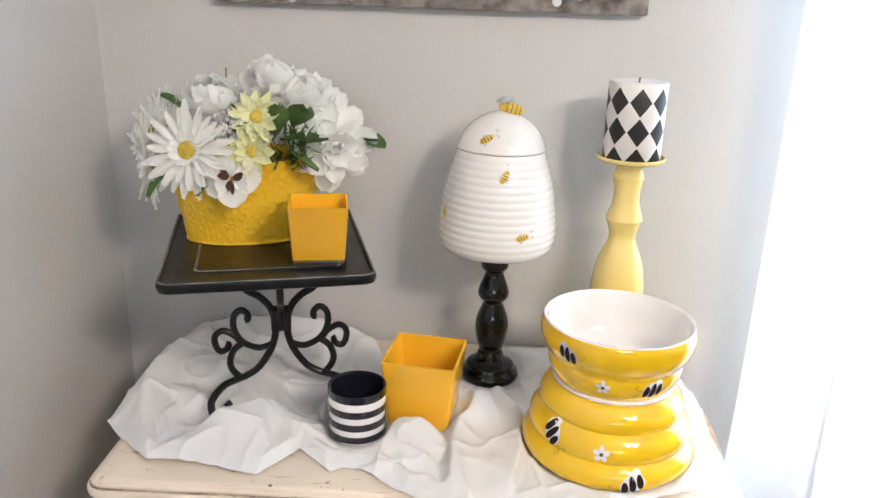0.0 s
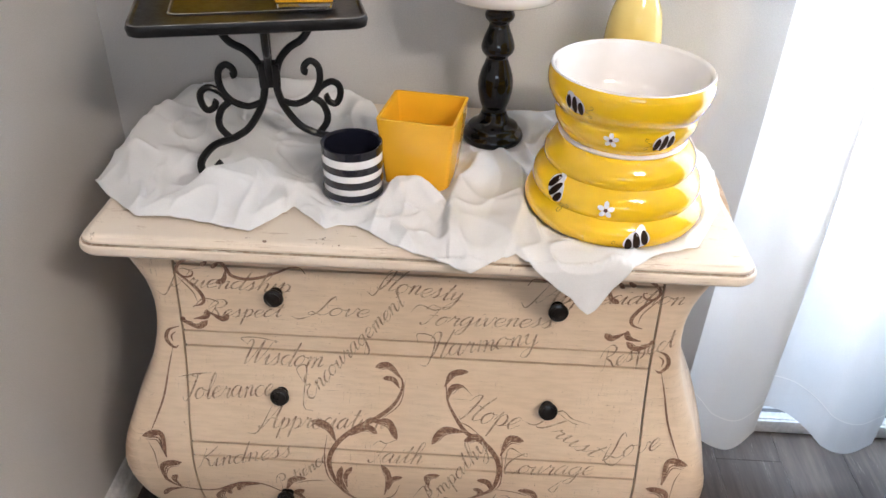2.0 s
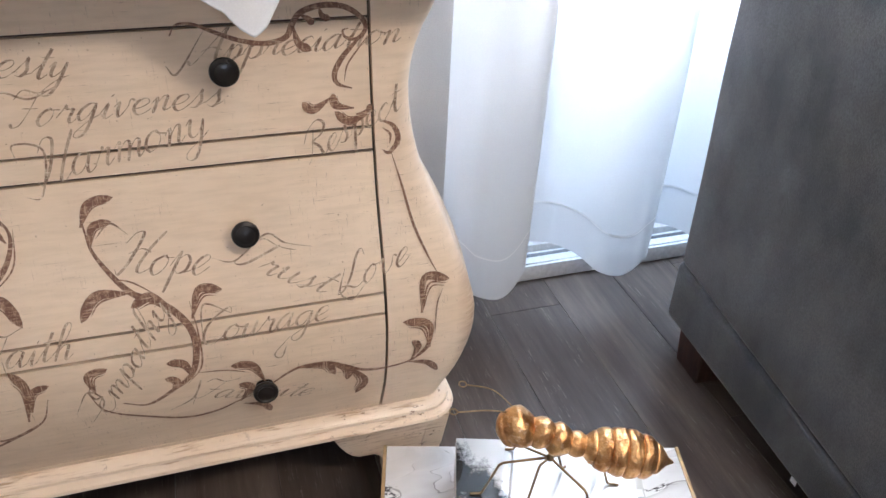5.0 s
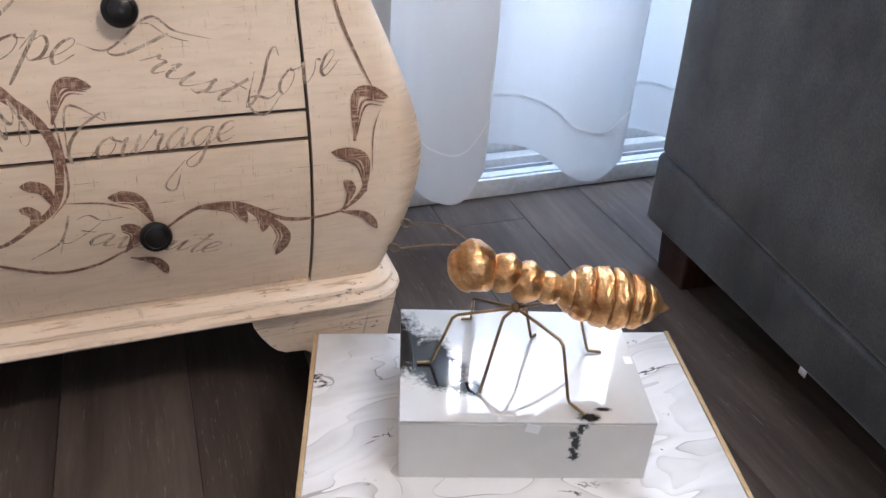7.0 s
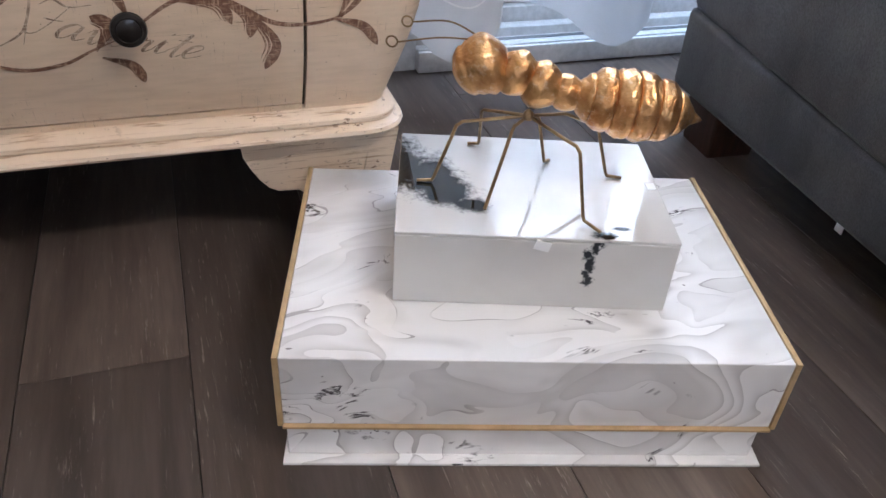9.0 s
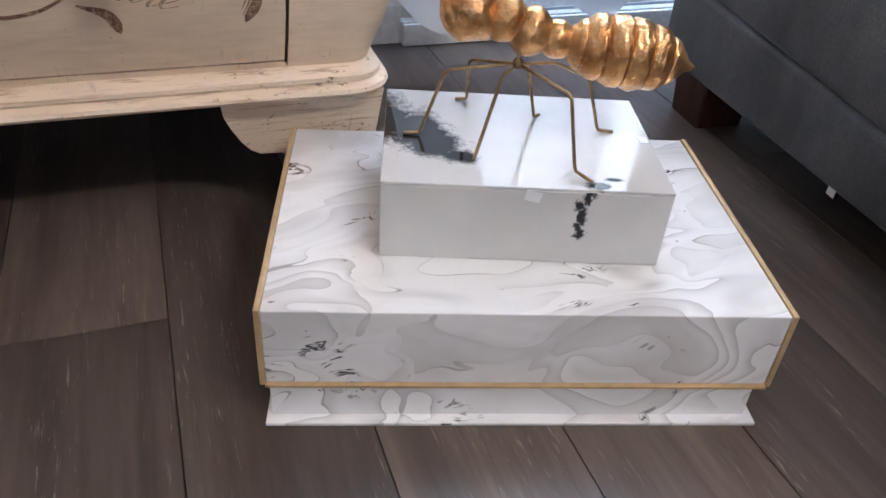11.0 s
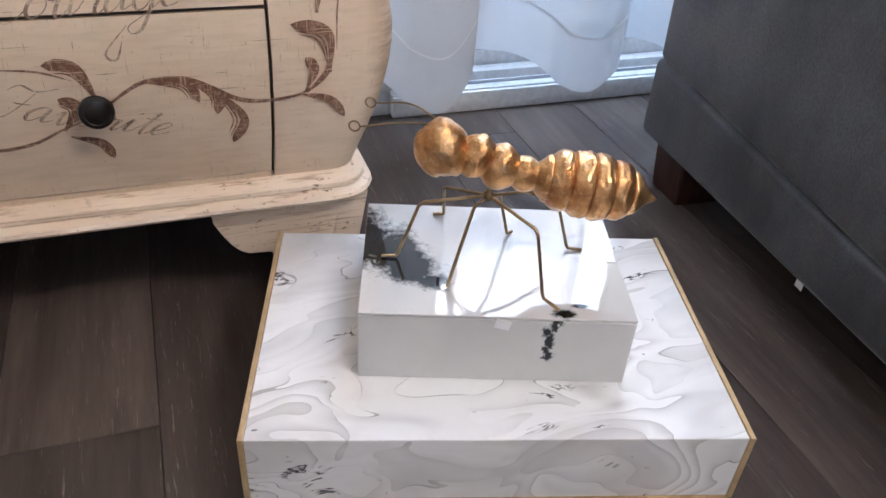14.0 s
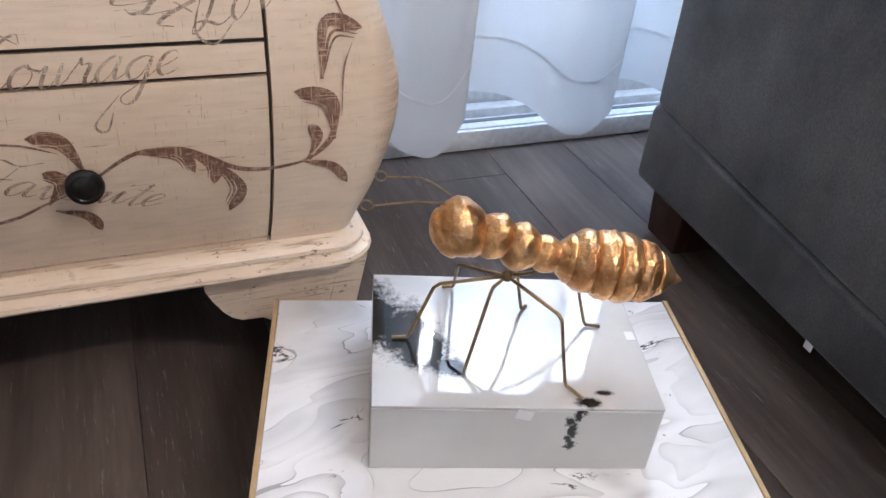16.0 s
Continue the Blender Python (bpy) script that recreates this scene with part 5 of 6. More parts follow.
LOWER = [(0.112, CT)] + ringed([(CT + 0.002, 0.119, 0.1285), (CT + 0.041, 0.1155, 0.1180), (CT + 0.081, 0.1030, 0.1040), (CT + 0.119, 0.0870, 0.0870)])
UPPER = [(0.078, CT + 0.1202), (0.0835, CT + 0.1215)] + ringed([(CT + 0.125, 0.0850, 0.0965), (CT + 0.162, 0.0965, 0.1105), (CT + 0.214, 0.1085, 0.1085)])
low = thing("hive_bowl", (BX, BY, CT), "glossy yellow ceramic beehive bowl, upside down, with painted bees", "bowl", "yellow hive bowls")
part("bowl_body", revolve(LOWER, BX, BY, 80), YELLOW, low, "", 60)
up = thing("hive_bowl", (BX, BY, CT + 0.1202), "glossy yellow ceramic beehive bowl with white inside, stacked on another bowl", "bowl", "yellow hive bowls")
part("bowl_body", revolve(UPPER, BX, BY, 80, cap=False), YELLOW, up, "", 60)
INNER = [(0.1085, CT + 0.2140), (0.1070, CT + 0.2158), (0.1042, CT + 0.2152), (0.1022, CT + 0.211), (0.100, CT + 0.186), (0.093, CT + 0.160), (0.080, CT + 0.141), (0.05, CT + 0.133), (0.0, CT + 0.132)]
part("bowl_inside", revolve([(r, z) for r, z in INNER], BX, BY, 80, cap=False), BOWLIN, up, "white glazed inside", 60)
part("foot_ring", revolve([(0.078, CT + 0.1190), (0.0885, CT + 0.1192), (0.0895, CT + 0.1215), (0.0870, CT + 0.1238), (0.078, CT + 0.124)], BX, BY, 64), BOWLIN, up, "white foot ring", 60)


def skin_spot(bm, prof, cx, cy, ang, z, u0, v0, rx, ry, tilt=0.0, out=0.0006, n=18):
    """A flat oval on a turned surface, offset (u0, v0) metres from the spot at angle and z."""
    table = sorted({round(b, 5): a for a, b in prof}.items())
    c, s = math.cos(tilt), math.sin(tilt)

    def at(u, v):
        zz = z + v
        r = interp(zz, table) + out
        a = ang + u / r
        return (cx + r * math.sin(a), cy - r * math.cos(a), zz)
    mid = bm.verts.new(at(u0, v0))
    prev = None
    rings = []
    for f in (0.5, 1.0):
        ring = []
        for k in range(n):
            q = math.tau * k / n
            u, v = rx * f * math.cos(q), ry * f * math.sin(q)
            ring.append(bm.verts.new(at(u0 + u * c - v * s, v0 + u * s + v * c)))
        rings.append(ring)
    for k in range(n):
        bm.faces.new((mid, rings[0][k], rings[0][(k + 1) % n]))
        bm.faces.new((rings[0][k], rings[1][k], rings[1][(k + 1) % n], rings[0][(k + 1) % n]))


def painted_bee(parent, prof, cx, cy, ang, z, size, tilt, colours, stripes=3, bold=0.265, slim=1.0, label="painted bee"):
    c, s = math.cos(tilt), math.sin(tilt)
    up_side = 1 if c > 0 else -1

    def spot(bm, u, v, a, b, turn, lift, n=20):
        v *= up_side
        skin_spot(bm, prof, cx, cy, ang, z, size * (u * c - v * s), size * (u * s + v * c), size * a, size * b, tilt + turn * up_side, lift, n)

    bm = bmesh.new()
    spot(bm, -0.03, 0.02, 0.98, 0.72 * slim, 0, 0.0005)
    b = part("bee_decal", bm, colours[0], parent, label, 60)
    bm = bmesh.new()
    spot(bm, -0.48 if slim == 1 else -0.10, 0.46, 0.50 * slim, 0.34 * slim * slim, -0.5, 0.0008)
    if len(colours) > 2:
        spot(bm, -0.20, -0.46, 0.38, 0.20, 0.6, 0.0004)
    part("wing", bm, colours[-1] if len(colours) > 2 else colours[0], b, "", 60)
    bm = bmesh.new()
    for k in range(stripes):
        u = -0.60 + 1.2 * k / (stripes - 1)
        spot(bm, u, -0.04, bold, 0.74 * slim * (1 - 0.22 * abs(k - (stripes - 1) / 2)), 0.25, 0.0011, 14)
    part("stripes", bm, colours[1], b, "black stripes", 60)
    # two feelers, each a short line that ends in a curl
    bm = bmesh.new()
    for v0, v1, spin in ((0.20, 0.55, 1), (-0.05, -0.22, -1)):
        for k in range(5):
            w = k / 4
            spot(bm, 1.08 + 0.36 * w, 0.75 * (v0 + (v1 - v0) * w * w), 0.045, 0.026, 0.3, 0.0008, 6)
        for k in range(8):
            w = spin * (-1.4 + 0.62 * k)
            spot(bm, 1.48 + 0.13 * math.cos(w), 0.75 * v1 + spin * 0.13 + 0.13 * math.sin(w), 0.030, 0.030, 0, 0.0008, 6)
    part("feelers", bm, colours[1], b, "thin curled feelers", 60)


def painted_flower(parent, prof, cx, cy, ang, z, size):
    bm = bmesh.new()
    for k in range(5):
        a = math.tau * k / 5 + 0.3
        skin_spot(bm, prof, cx, cy, ang, z, size * 0.6 * math.cos(a), size * 0.6 * math.sin(a), size * 0.42, size * 0.30, a, 0.0005 + 0.0001 * k, 12)
    f = part("flower_decal", bm, CUPW, parent, "painted white flower", 60)
    bm = bmesh.new()
    skin_spot(bm, prof, cx, cy, ang, z, 0, 0, size * 0.24, size * 0.24, 0, 0.0014, 12)
    part("flower_heart", bm, BROWN, f, "", 60)


ink = (CUPW, BEEBLACK)
painted_bee(up, UPPER, BX, BY, radians(-47), CT + 0.188, 0.0165, -0.25, ink)
painted_bee(up, UPPER, BX, BY, radians(22), CT + 0.1465, 0.0165, math.pi + 0.1, ink)
painted_flower(up, UPPER, BX, BY, radians(-19), CT + 0.148, 0.0105)
painted_bee(low, LOWER, BX, BY, radians(-52), CT + 0.063, 0.0185, -0.9, ink)
painted_flower(low, LOWER, BX, BY, radians(-14), CT + 0.058, 0.0115)
painted_bee(low, LOWER, BX, BY, radians(7), CT + 0.019, 0.0190, math.pi + 0.45, ink)

# pale yellow candle holder with a harlequin candle
hold = thing("candle_holder", (*CANDLE, CT), "pale yellow ceramic candle holder with turned stem, standing on the chest", "candle holder")
prof = smooth_curve([(0.052, CT), (0.054, CT + 0.008), (0.050, CT + 0.020), (0.032, CT + 0.045), (0.026, CT + 0.070), (0.034, CT + 0.110), (0.0445, CT + 0.155), (0.0450, CT + 0.185), (0.0385, CT + 0.225), (0.0240, CT + 0.262), (0.0238, CT + 0.280), (0.0300, CT + 0.298), (0.0305, CT + 0.304), (0.0235, CT + 0.325), (0.0215, CT + 0.345), (0.0245, CT + 0.366), (0.0255, CT + 0.372), (0.0230, CT + 0.382), (0.0240, CT + 0.392), (0.045, CT + 0.398), (0.0545, CT + 0.402), (0.0560, CT + 0.407), (0.0530, CT + 0.408), (0.048, CT + 0.4035), (0.0, CT + 0.4030)], 5)
prof = [tuple(p) for p in prof]
for name, z0, z1 in (("foot", CT - 1, CT + 0.070), ("stem", CT + 0.0695, CT + 0.385), ("dish", CT + 0.3845, CT + 1)):
    part(name, revolve([p for p in prof if z0 <= p[1] <= z1 + 0.004], *CANDLE, 48), PALEYEL, hold, "", 60)
candle = thing("pillar_candle", (*CANDLE, CT + 0.403), "white pillar candle with black diamond pattern, on a yellow holder", "candle")
part("wax", revolve([(0.0, CT + 0.4035), (0.0455, CT + 0.4035), (0.0468, CT + 0.406), (0.0468, CT + 0.526), (0.0455, CT + 0.5285), (0.038, CT + 0.528), (0.02, CT + 0.526), (0.0, CT + 0.5255)], *CANDLE, 64), diamonds(), candle, "", 50)
part("wick", tube([(CANDLE[0], CANDLE[1], CT + 0.5255), (CANDLE[0] + 0.001, CANDLE[1], CT + 0.534)], 0.0010, 6), BEEBLACK, candle)

# white hive jar on a black turned pedestal
JX, JY = 0.1065, 1.392
ped = thing("pedestal", (JX, JY, CT), "glossy black turned wooden candlestick used as a pedestal", "candlestick")
prof = smooth_curve([(0.049, CT), (0.052, CT + 0.0068), (0.050, CT + 0.0146), (0.044, CT + 0.0214), (0.041, CT + 0.0270), (0.028, CT + 0.0360), (0.0215, CT + 0.0484), (0.0205, CT + 0.0563), (0.0255, CT + 0.0720), (0.0292, CT + 0.0968), (0.0262, CT + 0.1171), (0.0190, CT + 0.1373), (0.0180, CT + 0.1441), (0.0250, CT + 0.1531), (0.0270, CT + 0.1621), (0.0235, CT + 0.1756), (0.0165, CT + 0.1936), (0.0170, CT + 0.2004), (0.0225, CT + 0.2071), (0.0235, CT + 0.2139), (0.0205, CT + 0.2206), (0.0250, CT + 0.2285), (0.030, CT + 0.2368), (0.0, CT + 0.2370)], 5)
prof = [tuple(p) for p in prof]
for name, z0, z1 in (("foot", CT - 1, CT + 0.0484), ("turned_stem", CT + 0.0480, CT + 0.2206), ("top_plate", CT + 0.2203, CT + 1)):
    part(name, revolve([p for p in prof if z0 <= p[1] <= z1 + 0.004], JX, JY, 48), BLACKGL, ped, "", 60)
J0 = CT + 0.2375
jar = thing("hive_jar", (JX, JY, J0), "glossy white ceramic beehive jar with painted bees, on a black pedestal", "jar")
shape = [(0.0, 0.064), (0.006, 0.086), (0.016, 0.0950), (0.036, 0.0985), (0.070, 0.0968), (0.107, 0.0912), (0.138, 0.0838), (0.169, 0.0745), (0.176, 0.0722)]
JPROF = []
for k in range(150):
    z = 0.176 * k / 149
    JPROF.append((interp(z, shape) * (1 + 0.0075 * (abs(math.sin(z / 0.176 * math.pi * 15)) - 0.6) * (z > 0.006)), J0 + z))
part("jar_body", revolve([(0.001, J0)] + JPROF, JX, JY, 72), JARGLAZE, jar, "", 60)
LID = [(0.0722, J0 + 0.1775), (0.0730, J0 + 0.1795)] + [(interp(z, [(0.181, 0.0722), (0.193, 0.0680), (0.208, 0.0585), (0.221, 0.0450), (0.231, 0.0290), (0.2365, 0.0130), (0.238, 0.001)]), J0 + z) for z in np.linspace(0.181, 0.238, 30)]
part("lid", revolve(LID, JX, JY, 72), JARGLAZE, jar, "white domed lid", 60)
bee = bmesh.new()
bmesh.ops.create_uvsphere(bee, u_segments=20, v_segments=12, radius=1, matrix=Matrix.Translation((JX + 0.012, JY - 0.008, J0 + 0.2415)) @ Matrix.Rotation(radians(12), 4, 'Y') @ Matrix.Diagonal((0.021, 0.0105, 0.0095, 1)))
bk = part("bee_finial", bee, BEEYEL, jar, "small yellow bee on the lid", 60)
wings = bmesh.new()
for dx, dy, s in ((-0.008, -0.004, 0.012), (-0.014, 0.006, 0.011)):
    bmesh.ops.create_uvsphere(wings, u_segments=14, v_segments=8, radius=1, matrix=Matrix.Translation((JX + dx + 0.012, JY + dy - 0.004, J0 + 0.2550)) @ Matrix.Rotation(radians(-25), 4, 'Y') @ Matrix.Diagonal((s, s * 0.8, s * 0.42, 1)))
part("wings", wings, BEEBLUE, bk, "pale blue-grey wings", 60)
tilt12 = Matrix.Translation((JX + 0.012, JY - 0.008, J0 + 0.2415)) @ Matrix.Rotation(radians(12), 4, 'Y')
for u in (-0.35, 0.0, 0.35, 0.68):
    k = math.sqrt(1 - u * u)
    ring = [tilt12 @ Vector((0.021 * u, 0.0105 * k * math.cos(w), 0.0095 * k * math.sin(w))) for w in (math.tau * i / 16 for i in range(17))]
    part("stripe", tube(ring, 0.0006, 6), BROWN, bk, "thin brown stripe", 60)
JALL = JPROF + LID[2:]
for a, z, t in ((-24, 0.200, 0.5), (3, 0.146, 1.0), (-66, 0.076, 1.7), (22, 0.052, 0.2)):
    painted_bee(jar, JALL, JX, JY, radians(a), J0 + z, 0.0120, t, (BEEYEL, BROWN, BEEBLUE), 4, 0.055, 0.66, "small painted yellow bee")

# square amber vases


def square_ring(h, r, k=3):
    return rounded_rect(h, h, r, k)


def square_vase(name, m, h0, h1, height, wall, floor_t, mat, label, sleeve=False):
    v = thing(name, m.translation, label, "vase", "amber vases")
    out = [(square_ring(h0 + (h1 - h0) * t, 0.006), height * t) for t in (0.0, 0.01, 0.25, 0.5, 0.75, 0.985, 1.0)]
    inn = [(square_ring(h0 + (h1 - h0) * t - wall, 0.004), height * t) for t in (1.0, 0.985, 0.6, 0.3, floor_t / height)]
    out[0] = (square_ring(h0 - 0.003, 0.005), 0.0)
    bm = loft(out + inn, m)
    part("vase_body", bm, THINGLASS if sleeve else mat, v, "clear glass outer wall" if sleeve else "", 50).visible_shadow = not sleeve
    part("vase_base", loft([(square_ring(h0 - wall - 0.002, 0.004), floor_t * 0.3), (square_ring(h0 - wall - 0.001, 0.004), floor_t * 0.96)] if sleeve else [(square_ring(h0 - wall - 0.0015, 0.004), floor_t + 0.0003), (square_ring(h0 - wall - 0.0010, 0.004), floor_t + 0.0060)], m), GLASS if sleeve else mat, v, "thick glass base", 50)
    if sleeve:
        a = [(square_ring(h0 + (h1 - h0) * t - wall - 0.0006, 0.004), height * t) for t in (floor_t / height + 0.02, 0.5, 0.995)]
        b = [(square_ring(h0 + (h1 - h0) * t - wall - 0.0030, 0.003), height * t) for t in (0.995, 0.5, floor_t / height + 0.04)]
        part("coloured_lining", loft(a + b, m), mat, v, "amber yellow lining", 50)
    return v


square_vase("square_vase", pose(-0.0020, 1.2470, CT, 0, 0, -9), 0.0475, 0.0585, 0.1125, 0.0042, 0.008, ORANGE, "amber yellow square glass vase, flared, standing on white cloth")

# striped cup
cup = thing("striped_cup", (-0.1010, 1.1790, CT), "black and white striped glazed cup with dark inside, on white cloth", "cup")
CX, CY, CH, CRR = -0.1010, 1.1790, 0.0850, 0.0440
part("cup_body", revolve([(0.001, CT), (0.037, CT), (0.040, CT + 0.003), (CRR - 0.0010, CT + 0.010), (CRR, CT + CH * 0.7), (CRR, CT + CH - 0.002), (CRR - 0.0015, CT + CH), (CRR - 0.004, CT + CH - 0.002)], CX, CY, 56, cap=False), CUPW, cup, "", 50)
part("cup_inside", revolve([(CRR - 0.0015, CT + CH + 0.0004), (CRR - 0.0045, CT + CH - 0.0015), (CRR - 0.005, CT + CH - 0.02), (CRR - 0.006, CT + 0.012), (0.001, CT + 0.010)], CX, CY, 56, cap=False), NAVY, cup, "navy black glazed inside", 50)
for z0, z1 in ((0.0735, 0.0854), (0.0500, 0.0610), (0.0285, 0.0395), (0.0085, 0.0185)):
    bm = revolve([(CRR - 0.001, CT + z0), (CRR + 0.0005, CT + z0), (CRR + 0.0005, CT + z1), (CRR - 0.001, CT + z1)], CX, CY, 56, cap=False)
    part("stripe", bm, NAVY, cup, "navy black glazed stripe", 50)

# iron tray stand
TX, TY, TZ, TROT = -0.2610, 1.2990, 1.0300, 15.0
stand = thing("tray_stand", (TX, TY, CT), "black wrought-iron scroll stand with rectangular tray, on white cloth", "stand")
TM = pose(TX, TY, 0, 0, 0, TROT)
sec = [(0.148, 0.178, TZ - 0.0140), (0.1500, 0.1800, TZ - 0.0125), (0.1515, 0.1815, TZ - 0.004), (0.1500, 0.1800, TZ + 0.0010), (0.1460, 0.1760, TZ + 0.0012), (0.1440, 0.1740, TZ - 0.0020), (0.105, 0.128, TZ - 0.0030), (0.1035, 0.1265, TZ - 0.0012), (0.1015, 0.1245, TZ - 0.0012), (0.100, 0.123, TZ - 0.0040)]
tray = part("tray", loft([(rounded_rect(a, b, 0.018, 5), z) for a, b, z in sec], TM), IRON, stand, "black tray with raised rim", 40)
part("rubbed_rim", loft([(rounded_rect(a, b, 0.018, 5), z) for a, b, z in ((0.1500, 0.1800, TZ + 0.0011), (0.1486, 0.1786, TZ + 0.0019), (0.1474, 0.1774, TZ + 0.0013))], TM, cap=False), RUBBED, tray, "rubbed grey rim", 40)
part("rubbed_rim", loft([(rounded_rect(a, b, 0.012, 5), z) for a, b, z in ((0.1036, 0.1266, TZ - 0.0013), (0.1025, 0.1255, TZ - 0.0005), (0.1014, 0.1244, TZ - 0.0013))], TM, cap=False), RUBBED, tray, "rubbed grey inner line", 40)
LEGROT = 14.0
SX, SY = TX + 0.0160, TY + 0.0040      # the scrolls' own axis


def leg_curve(pts, s, r):
    """A forged bar in the scroll's plane: (out from the axis, z) or with a third number, off the plane."""
    c, n = math.cos(radians(LEGROT)), math.sin(radians(LEGROT))
    line = smooth_curve([(*p, 0.0)[:3] for p in pts], 7)
    return tube([(SX + s * u * c + v * n, SY + s * u * n - v * c, z) for u, z, v in line], r, 10)


CZ = CT + 0.133                        # height of the collar
for s in (-1, 1):
    part("scroll_leg", leg_curve([(0.092, TZ - 0.012), (0.078, TZ - 0.040), (0.0565, CZ + 0.056), (0.033, CZ + 0.040), (0.0165, CZ + 0.020), (0.0100, CZ - 0.004), (0.0097, CZ - 0.025), (0.0184, CZ - 0.055), (0.0395, CZ - 0.087), (0.0600, CZ - 0.101, 0.000), (0.0708, CZ - 0.103, 0.005), (0.0950, CT + 0.034, 0.035), (0.1120, CT + 0.026, 0.070), (0.1090, CT + 0.011, 0.085), (0.0980, CT + 0.006, 0.086), (0.0880, CT + 0.013, 0.085), (0.0850, CT + 0.023, 0.080), (0.0890, CT + 0.028, 0.078)], s, 0.0060), IRON, stand)
    part("scroll", leg_curve([(0.0690, CZ - 0.105), (0.0820, CZ - 0.088), (0.0850, CZ - 0.072), (0.0780, CZ - 0.053), (0.0640, CZ - 0.041)], s, 0.0056), IRON, stand)
    part("scroll", leg_curve([(0.0150, CZ - 0.045), (0.0377, CZ - 0.0510), (0.0614, CZ - 0.0403), (0.0740, CZ - 0.022), (0.0770, CZ - 0.002), (0.0730, CZ + 0.012), (0.0630, CZ + 0.018), (0.0540, CZ + 0.011), (0.0530, CZ + 0.002), (0.0580, CZ + 0.000)], s, 0.0054), IRON, stand)
    part("scroll", leg_curve([(0.0660, CZ - 0.040), (0.0760, CZ - 0.026), (0.0927, CZ - 0.0170), (0.1040, CZ - 0.022), (0.1078, CZ - 0.0330), (0.1050, CZ - 0.047), (0.0985, CZ - 0.0540), (0.0890, CZ - 0.050), (0.0860, CZ - 0.0424), (0.0900, CZ - 0.040)], s, 0.0054), IRON, stand)
part("collar", loft([(rounded_rect(0.016, 0.012, 0.004), CZ - 0.018), (rounded_rect(0.0165, 0.0125, 0.004), CZ), (rounded_rect(0.015, 0.012, 0.004), CZ + 0.018)], pose(SX, SY, 0, 0, 0, LEGROT)), IRON, stand)
# bars under the tray, across the pair of scrolls
c90, s90 = math.cos(radians(LEGROT + 90)), math.sin(radians(LEGROT + 90))
for s in (-1, 1):
    line = smooth_curve([(0.092, TZ - 0.0130), (0.078, TZ - 0.040), (0.0565, CZ + 0.056), (0.033, CZ + 0.040), (0.0150, CZ + 0.018), (0.008, CZ - 0.012)], 7)
    part("brace", tube([(SX + s * u * c90, SY + s * u * s90, z) for u, z in line], 0.0058, 10), IRON, stand)

# amber glass on the tray
square_vase("square_vase", pose(-0.1640, 1.2260, TZ - 0.0022, 0, 0, 10), 0.0405, 0.0465, 0.0920, 0.0028, 0.0110, ORANGE, "clear glass square vase with amber yellow lining, on the iron tray", True)

# embossed tin planter with silk flowers
PX, PY, PZ, PROT = -0.3000, 1.3390, TZ - 0.0035, 17.0
tin = thing("planter", (PX, PY, PZ), "oval yellow tin planter with embossed flowers, on the iron tray", "planter")
PA, PB, PH = (0.096, 0.122), (0.054, 0.072), 0.132


def tin_at(a, t, out=0.0):
    ra, rb = PA[0] + (PA[1] - PA[0]) * t + out, PB[0] + (PB[1] - PB[0]) * t + out
    x, y = ra * math.sin(a), -rb * math.cos(a)
    c, s = math.cos(radians(PROT)), math.sin(radians(PROT))
    lift = 0.010 * math.sin(a) ** 2 * t
    return (PX + x * c - y * s, PY + x * s + y * c, PZ + PH * t + lift)


N = 210
rows = []


def emboss(a, t):
    """Rows of five-petalled flowers in raised outline."""
    u, v = a * 0.0955, t * PH
    du, dv = 0.0375, 0.0335
    h = 0.0
    r0 = math.floor(v / dv)
    for row in (r0 - 1, r0, r0 + 1):
        shift = 0.5 * (row % 2)
        col = round(u / du - shift)
        for cc in (col - 1, col, col + 1):
            wob = 0.004 * math.sin(cc * 5.1 + row * 2.3)
            x, y = u - (cc + shift) * du - wob, v - (row + 0.45) * dv - wob * 0.6
            if x * x + y * y > 0.00045:
                continue
            turn = cc * 1.3 + row * 0.7
            q = round((math.atan2(y, x) - turn) / (math.tau / 5)) * math.tau / 5 + turn
            d = math.hypot(x - 0.0100 * math.cos(q), y - 0.0100 * math.sin(q))
            h = max(h, 0.0016 * math.exp(-((d - 0.0062) / 0.0016) ** 2), 0.0014 * math.exp(-(math.hypot(x, y) / 0.0030) ** 2))
    return h


for k in range(81):
    t = k / 80
    rows.append([tin_at(math.tau * i / (2 * N), t, emboss(math.tau * i / (2 * N), t) + (0.002 if k in (0, 80) else 0)) for i in range(2 * N)])
rows += [[tin_at(math.tau * i / (2 * N), t, -0.003) for i in range(2 * N)] for t in (0.995, 0.75)]
bm, vs = sheet(rows, True)
bm.faces.new(vs[0])
bm.faces.new(vs[-1])
part("tin", bm, TIN, tin, "", 70)
part("rolled_rim", tube([tin_at(math.tau * i / 72, 1.0, 0.0015) for i in range(73)], 0.0020, 8), TIN, tin, "rolled yellow rim", 70)
part("rolled_foot", tube([tin_at(math.tau * i / 72, 0.012, 0.0018) for i in range(73)], 0.0016, 8), TIN, tin, "rolled yellow foot", 70)

bouquet = thing("flower_arrangement", (PX, PY, PZ + PH * 0.75), "white silk daisies, peonies and magnolia with green leaves", "flowers")


